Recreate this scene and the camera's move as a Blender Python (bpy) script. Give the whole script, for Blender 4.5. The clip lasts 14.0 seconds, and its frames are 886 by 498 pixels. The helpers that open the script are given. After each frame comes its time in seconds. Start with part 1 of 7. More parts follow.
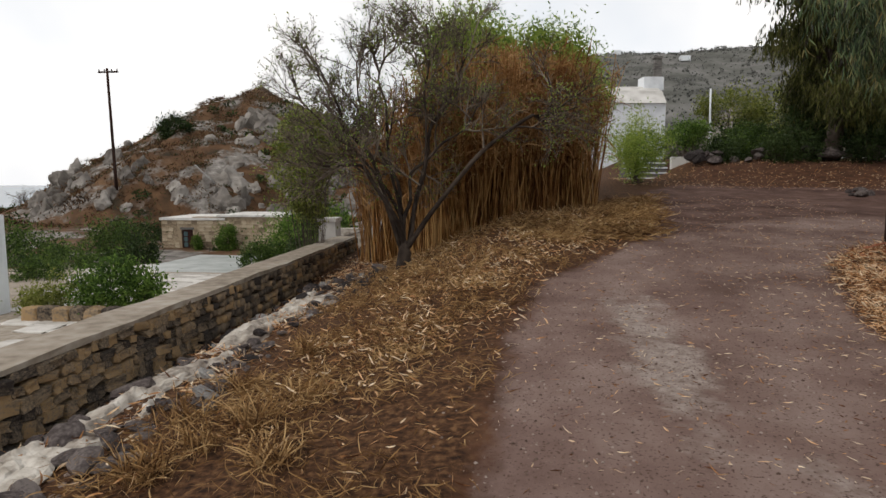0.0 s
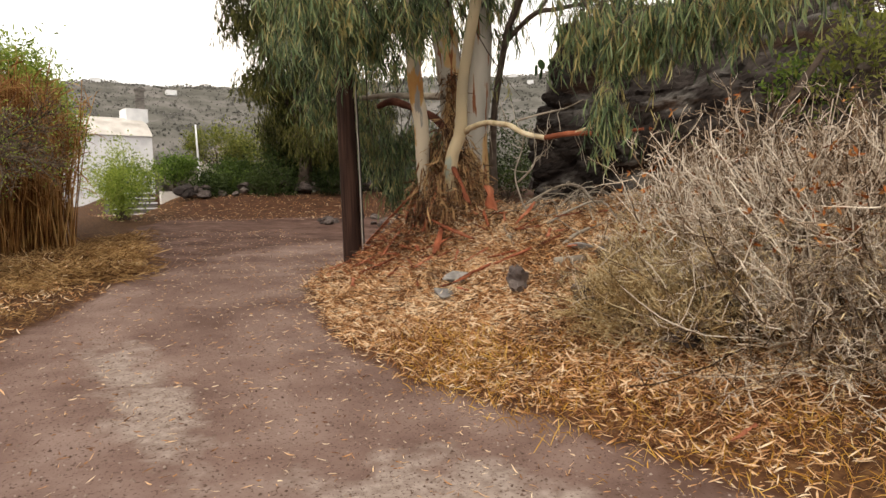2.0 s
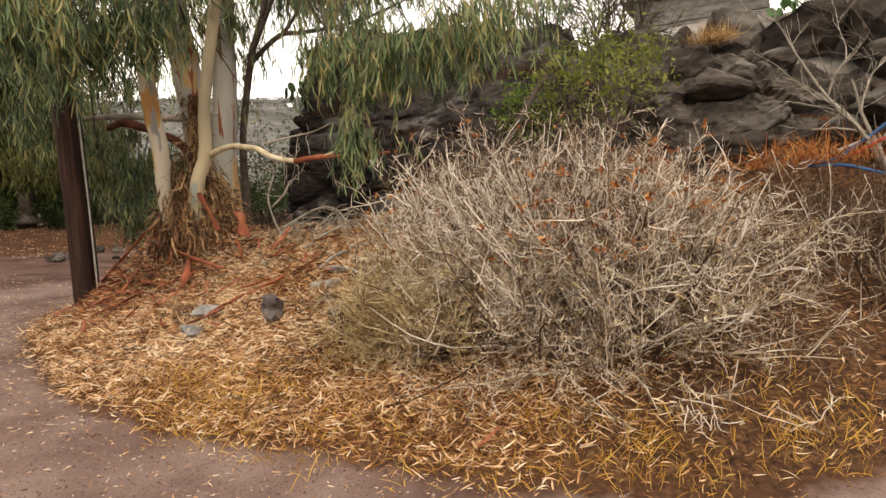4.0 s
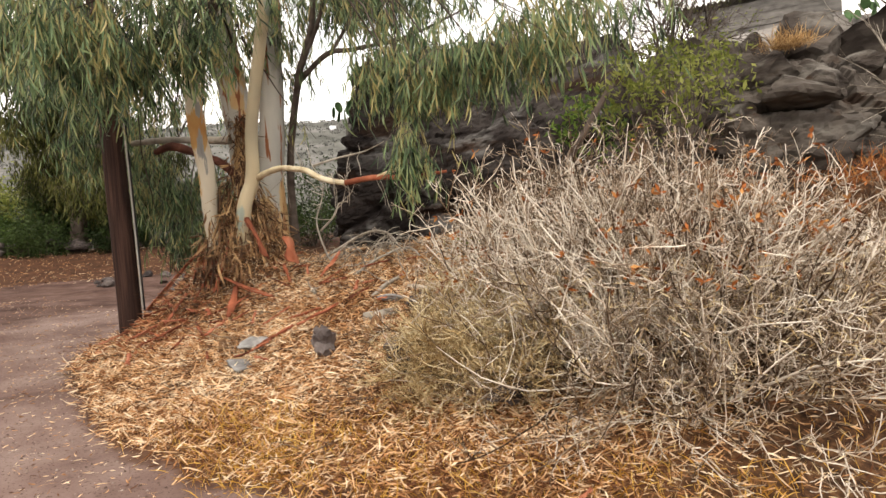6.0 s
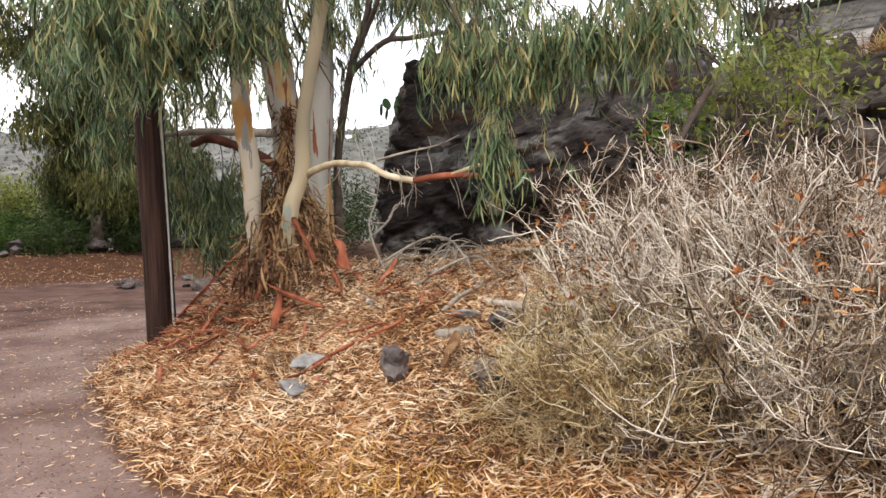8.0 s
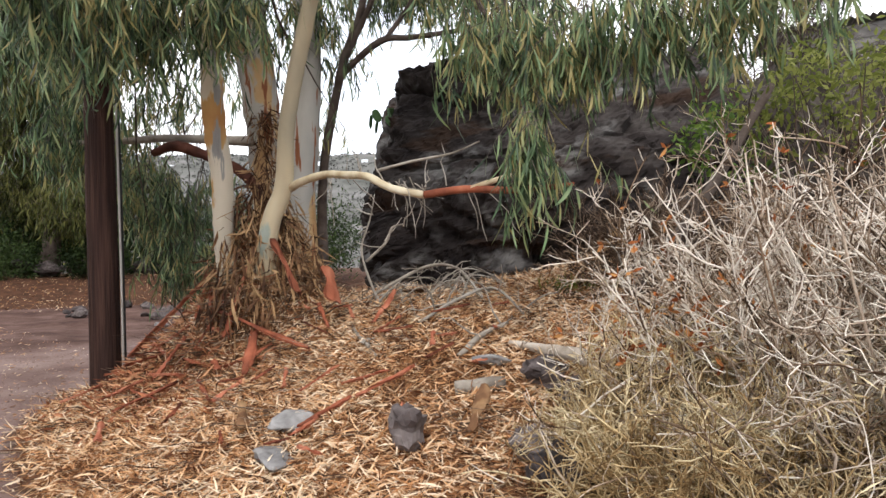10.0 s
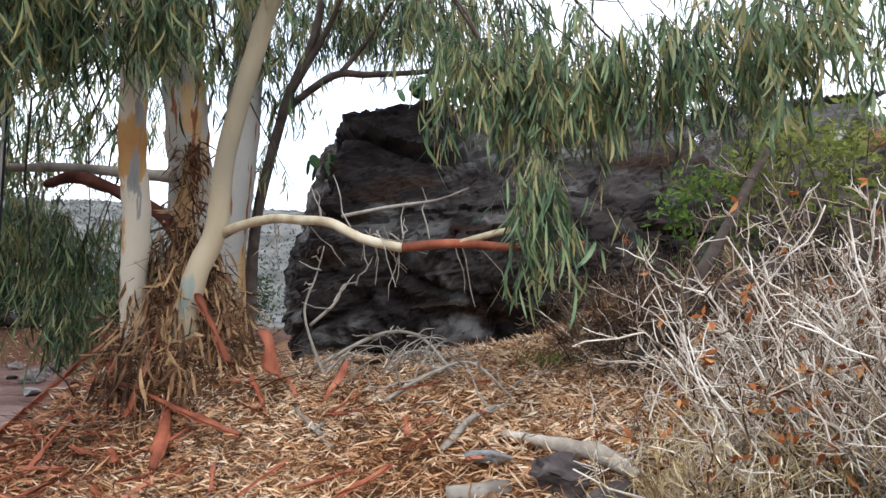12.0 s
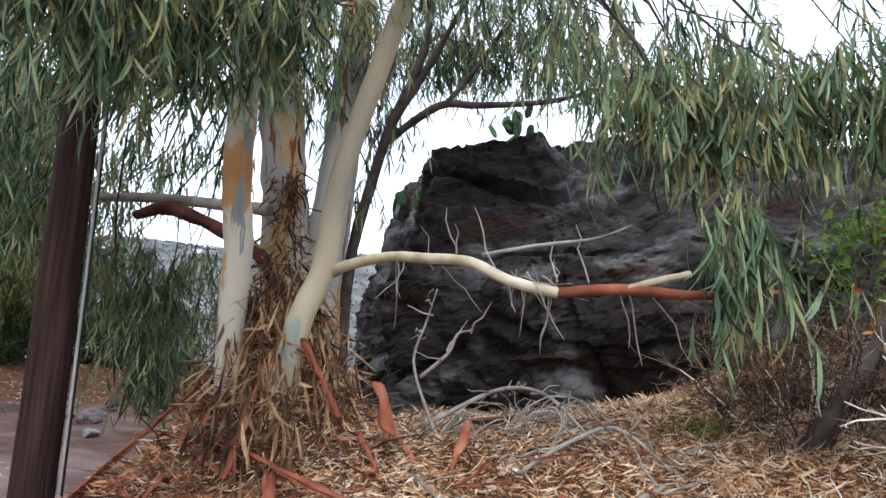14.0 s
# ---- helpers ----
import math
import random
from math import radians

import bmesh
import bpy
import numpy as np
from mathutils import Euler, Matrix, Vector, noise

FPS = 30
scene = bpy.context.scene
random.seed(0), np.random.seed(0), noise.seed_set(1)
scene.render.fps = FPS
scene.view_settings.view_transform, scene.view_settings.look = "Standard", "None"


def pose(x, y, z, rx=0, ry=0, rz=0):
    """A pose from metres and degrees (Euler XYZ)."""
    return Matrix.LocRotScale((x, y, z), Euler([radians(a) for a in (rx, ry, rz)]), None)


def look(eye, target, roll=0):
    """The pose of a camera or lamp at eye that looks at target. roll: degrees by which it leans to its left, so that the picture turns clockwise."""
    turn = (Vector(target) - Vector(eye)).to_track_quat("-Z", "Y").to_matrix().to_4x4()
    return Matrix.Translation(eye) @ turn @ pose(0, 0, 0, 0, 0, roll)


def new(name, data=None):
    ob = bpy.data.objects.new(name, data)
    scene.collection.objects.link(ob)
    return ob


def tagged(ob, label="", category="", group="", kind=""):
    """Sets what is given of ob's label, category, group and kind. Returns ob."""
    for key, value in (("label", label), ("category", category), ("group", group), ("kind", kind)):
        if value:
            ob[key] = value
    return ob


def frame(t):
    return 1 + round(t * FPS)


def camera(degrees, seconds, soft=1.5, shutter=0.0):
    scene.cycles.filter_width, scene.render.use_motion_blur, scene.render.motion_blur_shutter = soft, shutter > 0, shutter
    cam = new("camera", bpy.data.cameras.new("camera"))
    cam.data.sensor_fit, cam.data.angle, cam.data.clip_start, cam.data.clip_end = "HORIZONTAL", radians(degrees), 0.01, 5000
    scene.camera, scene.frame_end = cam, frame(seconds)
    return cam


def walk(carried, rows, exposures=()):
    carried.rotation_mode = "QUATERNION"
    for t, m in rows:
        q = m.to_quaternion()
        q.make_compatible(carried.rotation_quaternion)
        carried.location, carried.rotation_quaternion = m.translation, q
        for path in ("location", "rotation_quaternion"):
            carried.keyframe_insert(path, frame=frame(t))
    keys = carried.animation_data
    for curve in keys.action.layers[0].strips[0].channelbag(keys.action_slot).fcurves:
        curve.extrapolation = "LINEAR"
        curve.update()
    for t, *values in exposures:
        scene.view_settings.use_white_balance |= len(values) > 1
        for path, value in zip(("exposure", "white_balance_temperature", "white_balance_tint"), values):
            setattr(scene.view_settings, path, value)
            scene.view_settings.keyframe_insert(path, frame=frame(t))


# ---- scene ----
cam = camera(68.5, 14.0)
PATH = [
    (0, (0.117, 0.231, 1.525), (-0.122, 2.204, 1.309), -0.2),
    (0.5, (0.207, 0.257, 1.541), (0.153, 2.248, 1.354), -0.2),
    (0.8, (0.232, 0.252, 1.54), (0.342, 2.241, 1.367), -0.5),
    (1, (0.265, 0.268, 1.541), (0.596, 2.233, 1.373), -0.6),
    (1.2, (0.28, 0.28, 1.538), (0.787, 2.208, 1.376), -0.8),
    (1.5, (0.286, 0.269, 1.54), (1.095, 2.092, 1.388), -1.3),
    (2, (0.297, 0.24, 1.536), (1.442, 1.874, 1.395), -1.9),
    (2.5, (0.319, 0.199, 1.54), (1.612, 1.718, 1.402), -3.1),
    (3, (0.428, 0.186, 1.54), (1.83, 1.607, 1.408), -3.5),
    (3.5, (0.45, 0.185, 1.539), (2.013, 1.427, 1.418), -3.8),
    (3.7, (0.44, 0.184, 1.536), (2.075, 1.329, 1.418), -4.1),
    (5.8, (0.678, 0.558, 1.597), (2.299, 1.728, 1.538), -5.0),
    (6, (0.706, 0.587, 1.591), (2.274, 1.827, 1.549), -4.9),
    (6.5, (0.727, 0.741, 1.586), (2.182, 2.114, 1.575), -4.5),
    (7, (0.761, 0.969, 1.57), (2.251, 2.302, 1.574), -4.3),
    (7.2, (0.792, 1.085, 1.591), (2.311, 2.386, 1.571), -3.9),
    (9.3, (1.306, 1.984, 1.592), (2.889, 3.205, 1.641), -3.0),
    (9.5, (1.375, 2.079, 1.597), (2.971, 3.283, 1.66), -2.9),
    (10, (1.475, 2.277, 1.61), (3.083, 3.464, 1.691), -2.3),
    (10.5, (1.544, 2.489, 1.596), (3.207, 3.59, 1.741), -1.9),
    (11, (1.692, 2.675, 1.614), (3.403, 3.7, 1.763), -1.6),
    (11.5, (1.834, 2.848, 1.649), (3.553, 3.844, 1.885), -1.1),
    (12, (1.837, 3.056, 1.668), (3.592, 3.977, 1.932), -0.7),
    (12.5, (1.882, 3.192, 1.672), (3.659, 4.065, 1.956), -0.9),
    (13, (1.923, 3.383, 1.679), (3.684, 4.276, 1.998), -0.6),
    (13.5, (1.975, 3.575, 1.699), (3.695, 4.518, 2.088), 0.4),
    (14, (1.978, 3.782, 1.727), (3.66, 4.788, 2.127), 1.2),
]
EXPOSURES = [(0, -0.7, 6850, 11), (0.7, -0.42, 7200, 12), (1.3, -0.06, 7700, 13), (2.0, 0.02, 7900, 14), (3.5, 0.13, 8050, 14), (6.0, 0.5, 7450, 13), (7.0, 0.56, 7000, 13), (9.5, 0.44, 6550, 13), (10.5, 0.42, 6350, 12), (12.0, 0.44, 5900, 11), (14.0, 0.44, 5650, 10)]
walk(cam, [(t, look(eye, target, roll)) for t, eye, target, roll in PATH], EXPOSURES)

# ---------------------------------------------------------------- light
world = bpy.data.worlds.new("overcast_sky")
scene.world = world
world.use_nodes = True
wn, wl = world.node_tree.nodes, world.node_tree.links
bg = wn["Background"]
sky = wn.new("ShaderNodeTexSky")
sky.sky_type = "NISHITA"
sky.sun_disc = False
sky.sun_elevation, sky.sun_rotation = radians(52), radians(250)
sky.dust_density = 4.0
coord = wn.new("ShaderNodeTexCoord")
cloud = wn.new("ShaderNodeTexNoise")
cloud.inputs["Scale"].default_value = 2.2
cloud.inputs["Detail"].default_value = 5
cloud_ramp = wn.new("ShaderNodeValToRGB")
cloud_ramp.color_ramp.elements[0].position, cloud_ramp.color_ramp.elements[0].color = 0.3, (8.2, 9.0, 10.0, 1)
cloud_ramp.color_ramp.elements[1].position, cloud_ramp.color_ramp.elements[1].color = 0.55, (11.4, 11.5, 11.7, 1)
mix = wn.new("ShaderNodeMixRGB")
mix.inputs[0].default_value = 0.88
wl.new(coord.outputs["Generated"], cloud.inputs["Vector"])
wl.new(cloud.outputs["Fac"], cloud_ramp.inputs[0])
wl.new(sky.outputs[0], mix.inputs[1])
wl.new(cloud_ramp.outputs[0], mix.inputs[2])
up = wn.new("ShaderNodeSeparateXYZ")
wl.new(coord.outputs["Generated"], up.inputs[0])
glow = wn.new("ShaderNodeValToRGB")
glow.color_ramp.elements[0].position, glow.color_ramp.elements[0].color = 0.15, (1.45, 1.45, 1.45, 1)
glow.color_ramp.elements[1].position, glow.color_ramp.elements[1].color = 0.9, (0.78, 0.78, 0.78, 1)
wl.new(up.outputs[2], glow.inputs[0])
veil = wn.new("ShaderNodeMixRGB")
veil.blend_type = "MULTIPLY"
veil.inputs[0].default_value = 1.0
wl.new(mix.outputs[0], veil.inputs[1])
wl.new(glow.outputs[0], veil.inputs[2])
wl.new(veil.outputs[0], bg.inputs["Color"])
bg.inputs["Strength"].default_value = 0.12

sun_data = bpy.data.lights.new("sun", "SUN")
sun_data.energy, sun_data.angle, sun_data.color = 1.5, radians(12), (1.0, 0.95, 0.87)
sun = new("sun", sun_data)
sun.matrix_world = look((-20, -12, 30), (0, 0, 0))

# ---------------------------------------------------------------- materials


def surface(name, cols, scale=6.0, detail=6.0, rough=0.85, bump=0.3, bump_scale=30.0, rand="", rand_amt=0.35, coarse=0.7,
            squash=(1, 1, 1), translucent=0.0, voro=0.0, metal=0.0, crack=0.0, spec=0.12):
    """A weathered surface: colours by noise at two scales, relief, and a shift from piece to piece."""
    m = bpy.data.materials.new(name)
    m.use_nodes = True
    n, l = m.node_tree.nodes, m.node_tree.links
    p = n["Principled BSDF"]
    p.inputs["Roughness"].default_value = rough
    p.inputs["Metallic"].default_value = metal
    p.inputs["Specular IOR Level"].default_value = spec
    tc = n.new("ShaderNodeTexCoord")
    mp = n.new("ShaderNodeMapping")
    mp.inputs["Scale"].default_value = squash
    l.new(tc.outputs["Object"], mp.inputs["Vector"])
    fine, big = n.new("ShaderNodeTexNoise"), n.new("ShaderNodeTexNoise")
    fine.inputs["Scale"].default_value, fine.inputs["Detail"].default_value = scale, detail
    big.inputs["Scale"].default_value, big.inputs["Detail"].default_value = scale * 0.17, 3
    for t in (fine, big):
        l.new(mp.outputs[0], t.inputs["Vector"])
    add = n.new("ShaderNodeMath")
    add.operation = "MULTIPLY_ADD"
    l.new(big.outputs["Fac"], add.inputs[0])
    add.inputs[1].default_value = coarse
    sub = n.new("ShaderNodeMath")
    sub.operation = "SUBTRACT"
    l.new(fine.outputs["Fac"], sub.inputs[0])
    sub.inputs[1].default_value = coarse * 0.5
    l.new(sub.outputs[0], add.inputs[2])
    value = add.outputs[0]
    if rand:
        src = n.new("ShaderNodeObjectInfo" if rand == "object" else "ShaderNodeNewGeometry")
        r = n.new("ShaderNodeMath")
        r.operation = "MULTIPLY_ADD"
        l.new(src.outputs["Random" if rand == "object" else "Random Per Island"], r.inputs[0])
        r.inputs[1].default_value = rand_amt * 2
        s = n.new("ShaderNodeMath")
        s.operation = "SUBTRACT"
        l.new(value, s.inputs[0])
        s.inputs[1].default_value = rand_amt
        l.new(s.outputs[0], r.inputs[2])
        value = r.outputs[0]
    ramp = n.new("ShaderNodeValToRGB")
    e = ramp.color_ramp.elements
    while len(e) < len(cols):
        e.new(0.5)
    for k, c in enumerate(cols):
        e[k].position = 0.22 + 0.56 * k / (len(cols) - 1)
        e[k].color = (*c, 1)
    l.new(value, ramp.inputs[0])
    colour = ramp.outputs[0]
    height = fine.outputs["Fac"]
    bt = n.new("ShaderNodeTexNoise")
    bt.inputs["Scale"].default_value, bt.inputs["Detail"].default_value = bump_scale, 8
    l.new(mp.outputs[0], bt.inputs["Vector"])
    height = bt.outputs["Fac"]
    if voro or crack:
        v = n.new("ShaderNodeTexVoronoi")
        v.feature = "DISTANCE_TO_EDGE" if crack else "F1"
        v.inputs["Scale"].default_value = crack or voro
        warp = n.new("ShaderNodeMixRGB")
        warp.inputs[0].default_value = 0.12
        l.new(mp.outputs[0], warp.inputs[1])
        l.new(bt.outputs["Color"], warp.inputs[2])
        l.new(warp.outputs[0], v.inputs["Vector"])
        a = n.new("ShaderNodeMath")
        a.operation = "MULTIPLY_ADD"
        l.new(v.outputs["Distance"], a.inputs[0])
        a.inputs[1].default_value = 1.6 if crack else -0.8
        if crack:
            a.use_clamp = True
        l.new(height, a.inputs[2])
        height = a.outputs[0]
    if bump:
        b = n.new("ShaderNodeBump")
        b.inputs["Strength"].default_value, b.inputs["Distance"].default_value = bump, 0.02
        l.new(height, b.inputs["Height"])
        l.new(b.outputs[0], p.inputs["Normal"])
    l.new(colour, p.inputs["Base Color"])
    if translucent:
        tr = n.new("ShaderNodeBsdfTranslucent")
        l.new(colour, tr.inputs["Color"])
        ms = n.new("ShaderNodeMixShader")
        ms.inputs[0].default_value = translucent
        l.new(p.outputs[0], ms.inputs[1])
        l.new(tr.outputs[0], ms.inputs[2])
        l.new(ms.outputs[0], n["Material Output"].inputs["Surface"])
    return m


M_LITTER = surface("dry_eucalyptus_leaves", [(0.11, 0.045, 0.022), (0.50, 0.255, 0.115), (0.75, 0.51, 0.30), (0.87, 0.73, 0.54)], 9, rand="island", rand_amt=0.3, bump=0.1, translucent=0.15)
M_STRAW = surface("dry_straw", [(0.09, 0.045, 0.02), (0.29, 0.165, 0.068), (0.54, 0.365, 0.18)], 9, rand="island", rand_amt=0.28, bump=0.1, translucent=0.1)
M_GRASS = surface("dry_grass", [(0.32, 0.155, 0.03), (0.62, 0.36, 0.075), (0.76, 0.53, 0.17)], 5, rand="island", rand_amt=0.3, bump=0.0, translucent=0.25)
M_GUM = surface("gum_leaves", [(0.018, 0.036, 0.016), (0.062, 0.11, 0.048), (0.13, 0.20, 0.092), (0.22, 0.27, 0.12), (0.34, 0.29, 0.12)], 4, rand="island", rand_amt=0.3, bump=0.0, rough=0.45, translucent=0.2, spec=0.32)
M_GREEN = surface("green_leaves", [(0.04, 0.08, 0.018), (0.10, 0.18, 0.035), (0.20, 0.30, 0.06)], 3, rand="island", rand_amt=0.28, bump=0.0, rough=0.5, translucent=0.45)
M_BRIGHT = surface("fresh_green_leaves", [(0.12, 0.19, 0.035), (0.27, 0.38, 0.075), (0.42, 0.50, 0.13)], 3, rand="island", rand_amt=0.28, bump=0.0, rough=0.5, translucent=0.5)
M_MIDGREEN = surface("mid_green_leaves", [(0.022, 0.044, 0.012), (0.06, 0.105, 0.024), (0.12, 0.18, 0.04)], 3, rand="island", rand_amt=0.28, bump=0.0, rough=0.5, translucent=0.35)
M_DARKGREEN = surface("dark_leaves", [(0.012, 0.022, 0.008), (0.03, 0.052, 0.016), (0.06, 0.09, 0.028)], 2, rand="island", rand_amt=0.25, bump=0.0, rough=0.55, translucent=0.2)
M_HANGING = surface("dull_hanging_leaves", [(0.02, 0.028, 0.008), (0.062, 0.072, 0.02), (0.14, 0.14, 0.04)], 2, rand="island", rand_amt=0.28, bump=0.0, rough=0.55, translucent=0.25)
M_OLIVE = surface("olive_leaves", [(0.08, 0.10, 0.02), (0.17, 0.20, 0.045), (0.28, 0.30, 0.09)], 3, rand="island", rand_amt=0.28, bump=0.0, rough=0.55, translucent=0.5)
M_CANE = surface("dry_cane", [(0.10, 0.042, 0.014), (0.30, 0.145, 0.05), (0.48, 0.29, 0.12)], 4, rand="island", rand_amt=0.3, bump=0.0, translucent=0.1)
M_PLUME = surface("dry_cane_leaves", [(0.16, 0.068, 0.025), (0.32, 0.165, 0.065), (0.46, 0.29, 0.14)], 4, rand="island", rand_amt=0.3, bump=0.0, translucent=0.25)
M_DRYTWIG = surface("grey_dry_twigs", [(0.05, 0.03, 0.018), (0.20, 0.135, 0.085), (0.50, 0.41, 0.32), (0.78, 0.72, 0.63)], 5, rand="island", rand_amt=0.36, bump=0.0)
M_PALETIP = surface("pale_twig_ends", [(0.08, 0.052, 0.034), (0.28, 0.205, 0.145), (0.52, 0.44, 0.35), (0.76, 0.70, 0.61)], 5, rand="island", rand_amt=0.34, bump=0.0)
M_DRYLEAF = surface("rusty_seed_heads", [(0.16, 0.045, 0.015), (0.33, 0.11, 0.035), (0.44, 0.22, 0.08)], 6, rand="island", bump=0.0)
M_YELLOWTWIG = surface("yellow_dry_twigs", [(0.20, 0.125, 0.055), (0.44, 0.32, 0.16), (0.66, 0.56, 0.36)], 5, rand="island", bump=0.0)
M_DARKTWIG = surface("dark_branches", [(0.035, 0.025, 0.02), (0.08, 0.062, 0.052), (0.14, 0.115, 0.10)], 8, rand="island", rand_amt=0.2, bump=0.5)
M_PALEWOOD = surface("bleached_wood", [(0.20, 0.16, 0.12), (0.40, 0.35, 0.29), (0.56, 0.51, 0.45)], 9, bump=0.6, squash=(1, 1, 1))
M_BROWNTWIG = surface("brown_twigs", [(0.04, 0.023, 0.015), (0.115, 0.075, 0.05), (0.26, 0.20, 0.15)], 8, rand="island", rand_amt=0.28, bump=0.0)
M_GREYTWIG = surface("grey_branches", [(0.13, 0.11, 0.09), (0.28, 0.25, 0.21), (0.42, 0.39, 0.34)], 8, rand="island", rand_amt=0.2, bump=0.4)
M_CREAM = surface("cream_branch_bark", [(0.28, 0.19, 0.10), (0.52, 0.45, 0.31), (0.64, 0.59, 0.46)], 7, bump=0.15, rough=0.6)
M_REDBARK = surface("red_peeled_bark", [(0.10, 0.032, 0.019), (0.29, 0.09, 0.048), (0.46, 0.19, 0.115)], 6, bump=0.4, rough=0.7, rand="object", rand_amt=0.2, squash=(1, 1, 0.4))
M_DARKRED = surface("dark_red_bark", [(0.03, 0.014, 0.011), (0.085, 0.032, 0.022), (0.17, 0.075, 0.05)], 6, bump=0.5, rough=0.8)
M_RAGBARK = surface("ragged_bark_strips", [(0.04, 0.02, 0.012), (0.15, 0.078, 0.04), (0.42, 0.27, 0.14)], 6, bump=0.2, rand="island", rand_amt=0.3)
M_STONE = surface("rubble_stone", [(0.05, 0.042, 0.038), (0.15, 0.12, 0.092), (0.27, 0.205, 0.14), (0.37, 0.25, 0.135)], 7, bump=0.5, rand="object", rand_amt=0.3, rough=0.9)
M_DARKSTONE = surface("dark_loose_stone", [(0.03, 0.026, 0.026), (0.085, 0.07, 0.068), (0.18, 0.155, 0.148)], 8, bump=0.6, rand="object", rand_amt=0.25, rough=0.9)
M_PALESTONE = surface("pale_grey_stone", [(0.14, 0.135, 0.135), (0.25, 0.245, 0.24), (0.36, 0.355, 0.345)], 12, bump=0.5, rand="object", rand_amt=0.12, rough=0.9)
M_MORTAR = surface("dark_mortar", [(0.05, 0.045, 0.04), (0.10, 0.09, 0.08)], 20, bump=0.5)
M_CONCRETE = surface("weathered_concrete", [(0.21, 0.175, 0.14), (0.33, 0.285, 0.235), (0.42, 0.38, 0.33)], 8, bump=0.3, bump_scale=60)
M_WHITECRETE = surface("rough_white_concrete", [(0.14, 0.11, 0.09), (0.46, 0.42, 0.37), (0.72, 0.69, 0.64)], 9, detail=9, bump=1.0, bump_scale=25, coarse=0.9)
M_WHITE = surface("lime_whitewash", [(0.64, 0.68, 0.72), (0.77, 0.81, 0.85), (0.82, 0.86, 0.90)], 3, bump=0.15, rough=0.9)
M_WHITEROOF = surface("weathered_white_roof", [(0.45, 0.44, 0.42), (0.62, 0.61, 0.59), (0.74, 0.74, 0.72)], 2, bump=0.2)
M_POLE = surface("creosoted_wood", [(0.012, 0.007, 0.006), (0.036, 0.019, 0.015), (0.085, 0.045, 0.033)], 10, bump=0.9, squash=(3, 3, 0.12), rough=0.8)
M_WEATHERED = surface("weathered_planks", [(0.07, 0.067, 0.063), (0.15, 0.142, 0.135), (0.24, 0.228, 0.216)], 5, bump=0.5, squash=(1, 0.3, 3), rough=0.9)
M_METAL = surface("corrugated_sheet", [(0.07, 0.06, 0.06), (0.13, 0.115, 0.11), (0.20, 0.17, 0.15)], 4, bump=0.2, rough=0.6)
M_BLACK = surface("black_cable", [(0.012, 0.012, 0.012), (0.03, 0.03, 0.03)], 8, bump=0.1, rough=0.5)
M_GREYPIPE = surface("grey_conduit", [(0.28, 0.26, 0.24), (0.42, 0.40, 0.37)], 8, bump=0.1, rough=0.5)
M_BLUEPIPE = surface("blue_hose", [(0.03, 0.09, 0.22), (0.05, 0.14, 0.32)], 8, bump=0.0, rough=0.4)
M_REDPIPE = surface("red_hose", [(0.35, 0.04, 0.03), (0.45, 0.07, 0.05)], 8, bump=0.0, rough=0.4)
M_DOOR = surface("brown_painted_wood", [(0.035, 0.015, 0.012), (0.06, 0.025, 0.02)], 6, bump=0.1, rough=0.6)
M_PAVE = surface("pale_terrace_paving", [(0.40, 0.38, 0.35), (0.60, 0.58, 0.55), (0.74, 0.72, 0.69)], 2.0, bump=0.4, rand="object", rand_amt=0.25)
M_CACTUS = surface("prickly_pear", [(0.05, 0.10, 0.04), (0.09, 0.17, 0.07)], 6, bump=0.2, rough=0.5)
M_HILLROCK = surface("pale_hill_rock", [(0.09, 0.08, 0.07), (0.24, 0.22, 0.20), (0.42, 0.40, 0.37)], 0.9, detail=9, bump=0.8, bump_scale=3, rand="object", rand_amt=0.15)
M_WATER = surface("pale_sea", [(0.25, 0.30, 0.34), (0.30, 0.35, 0.39)], 0.02, bump=0.1, bump_scale=0.3, rough=0.25)
M_TARP = surface("grey_pool_cover", [(0.22, 0.25, 0.24), (0.36, 0.39, 0.38), (0.50, 0.52, 0.51)], 1.0, bump=0.2, rough=0.35)
M_POT = surface("white_glazed_pot", [(0.6, 0.6, 0.58), (0.75, 0.75, 0.73)], 6, bump=0.05, rough=0.4)

glass = bpy.data.materials.new("window_glass")
glass.use_nodes = True
gp = glass.node_tree.nodes["Principled BSDF"]
gp.inputs["Base Color"].default_value = (0.08, 0.13, 0.14, 1)
gp.inputs["Roughness"].default_value = 0.06


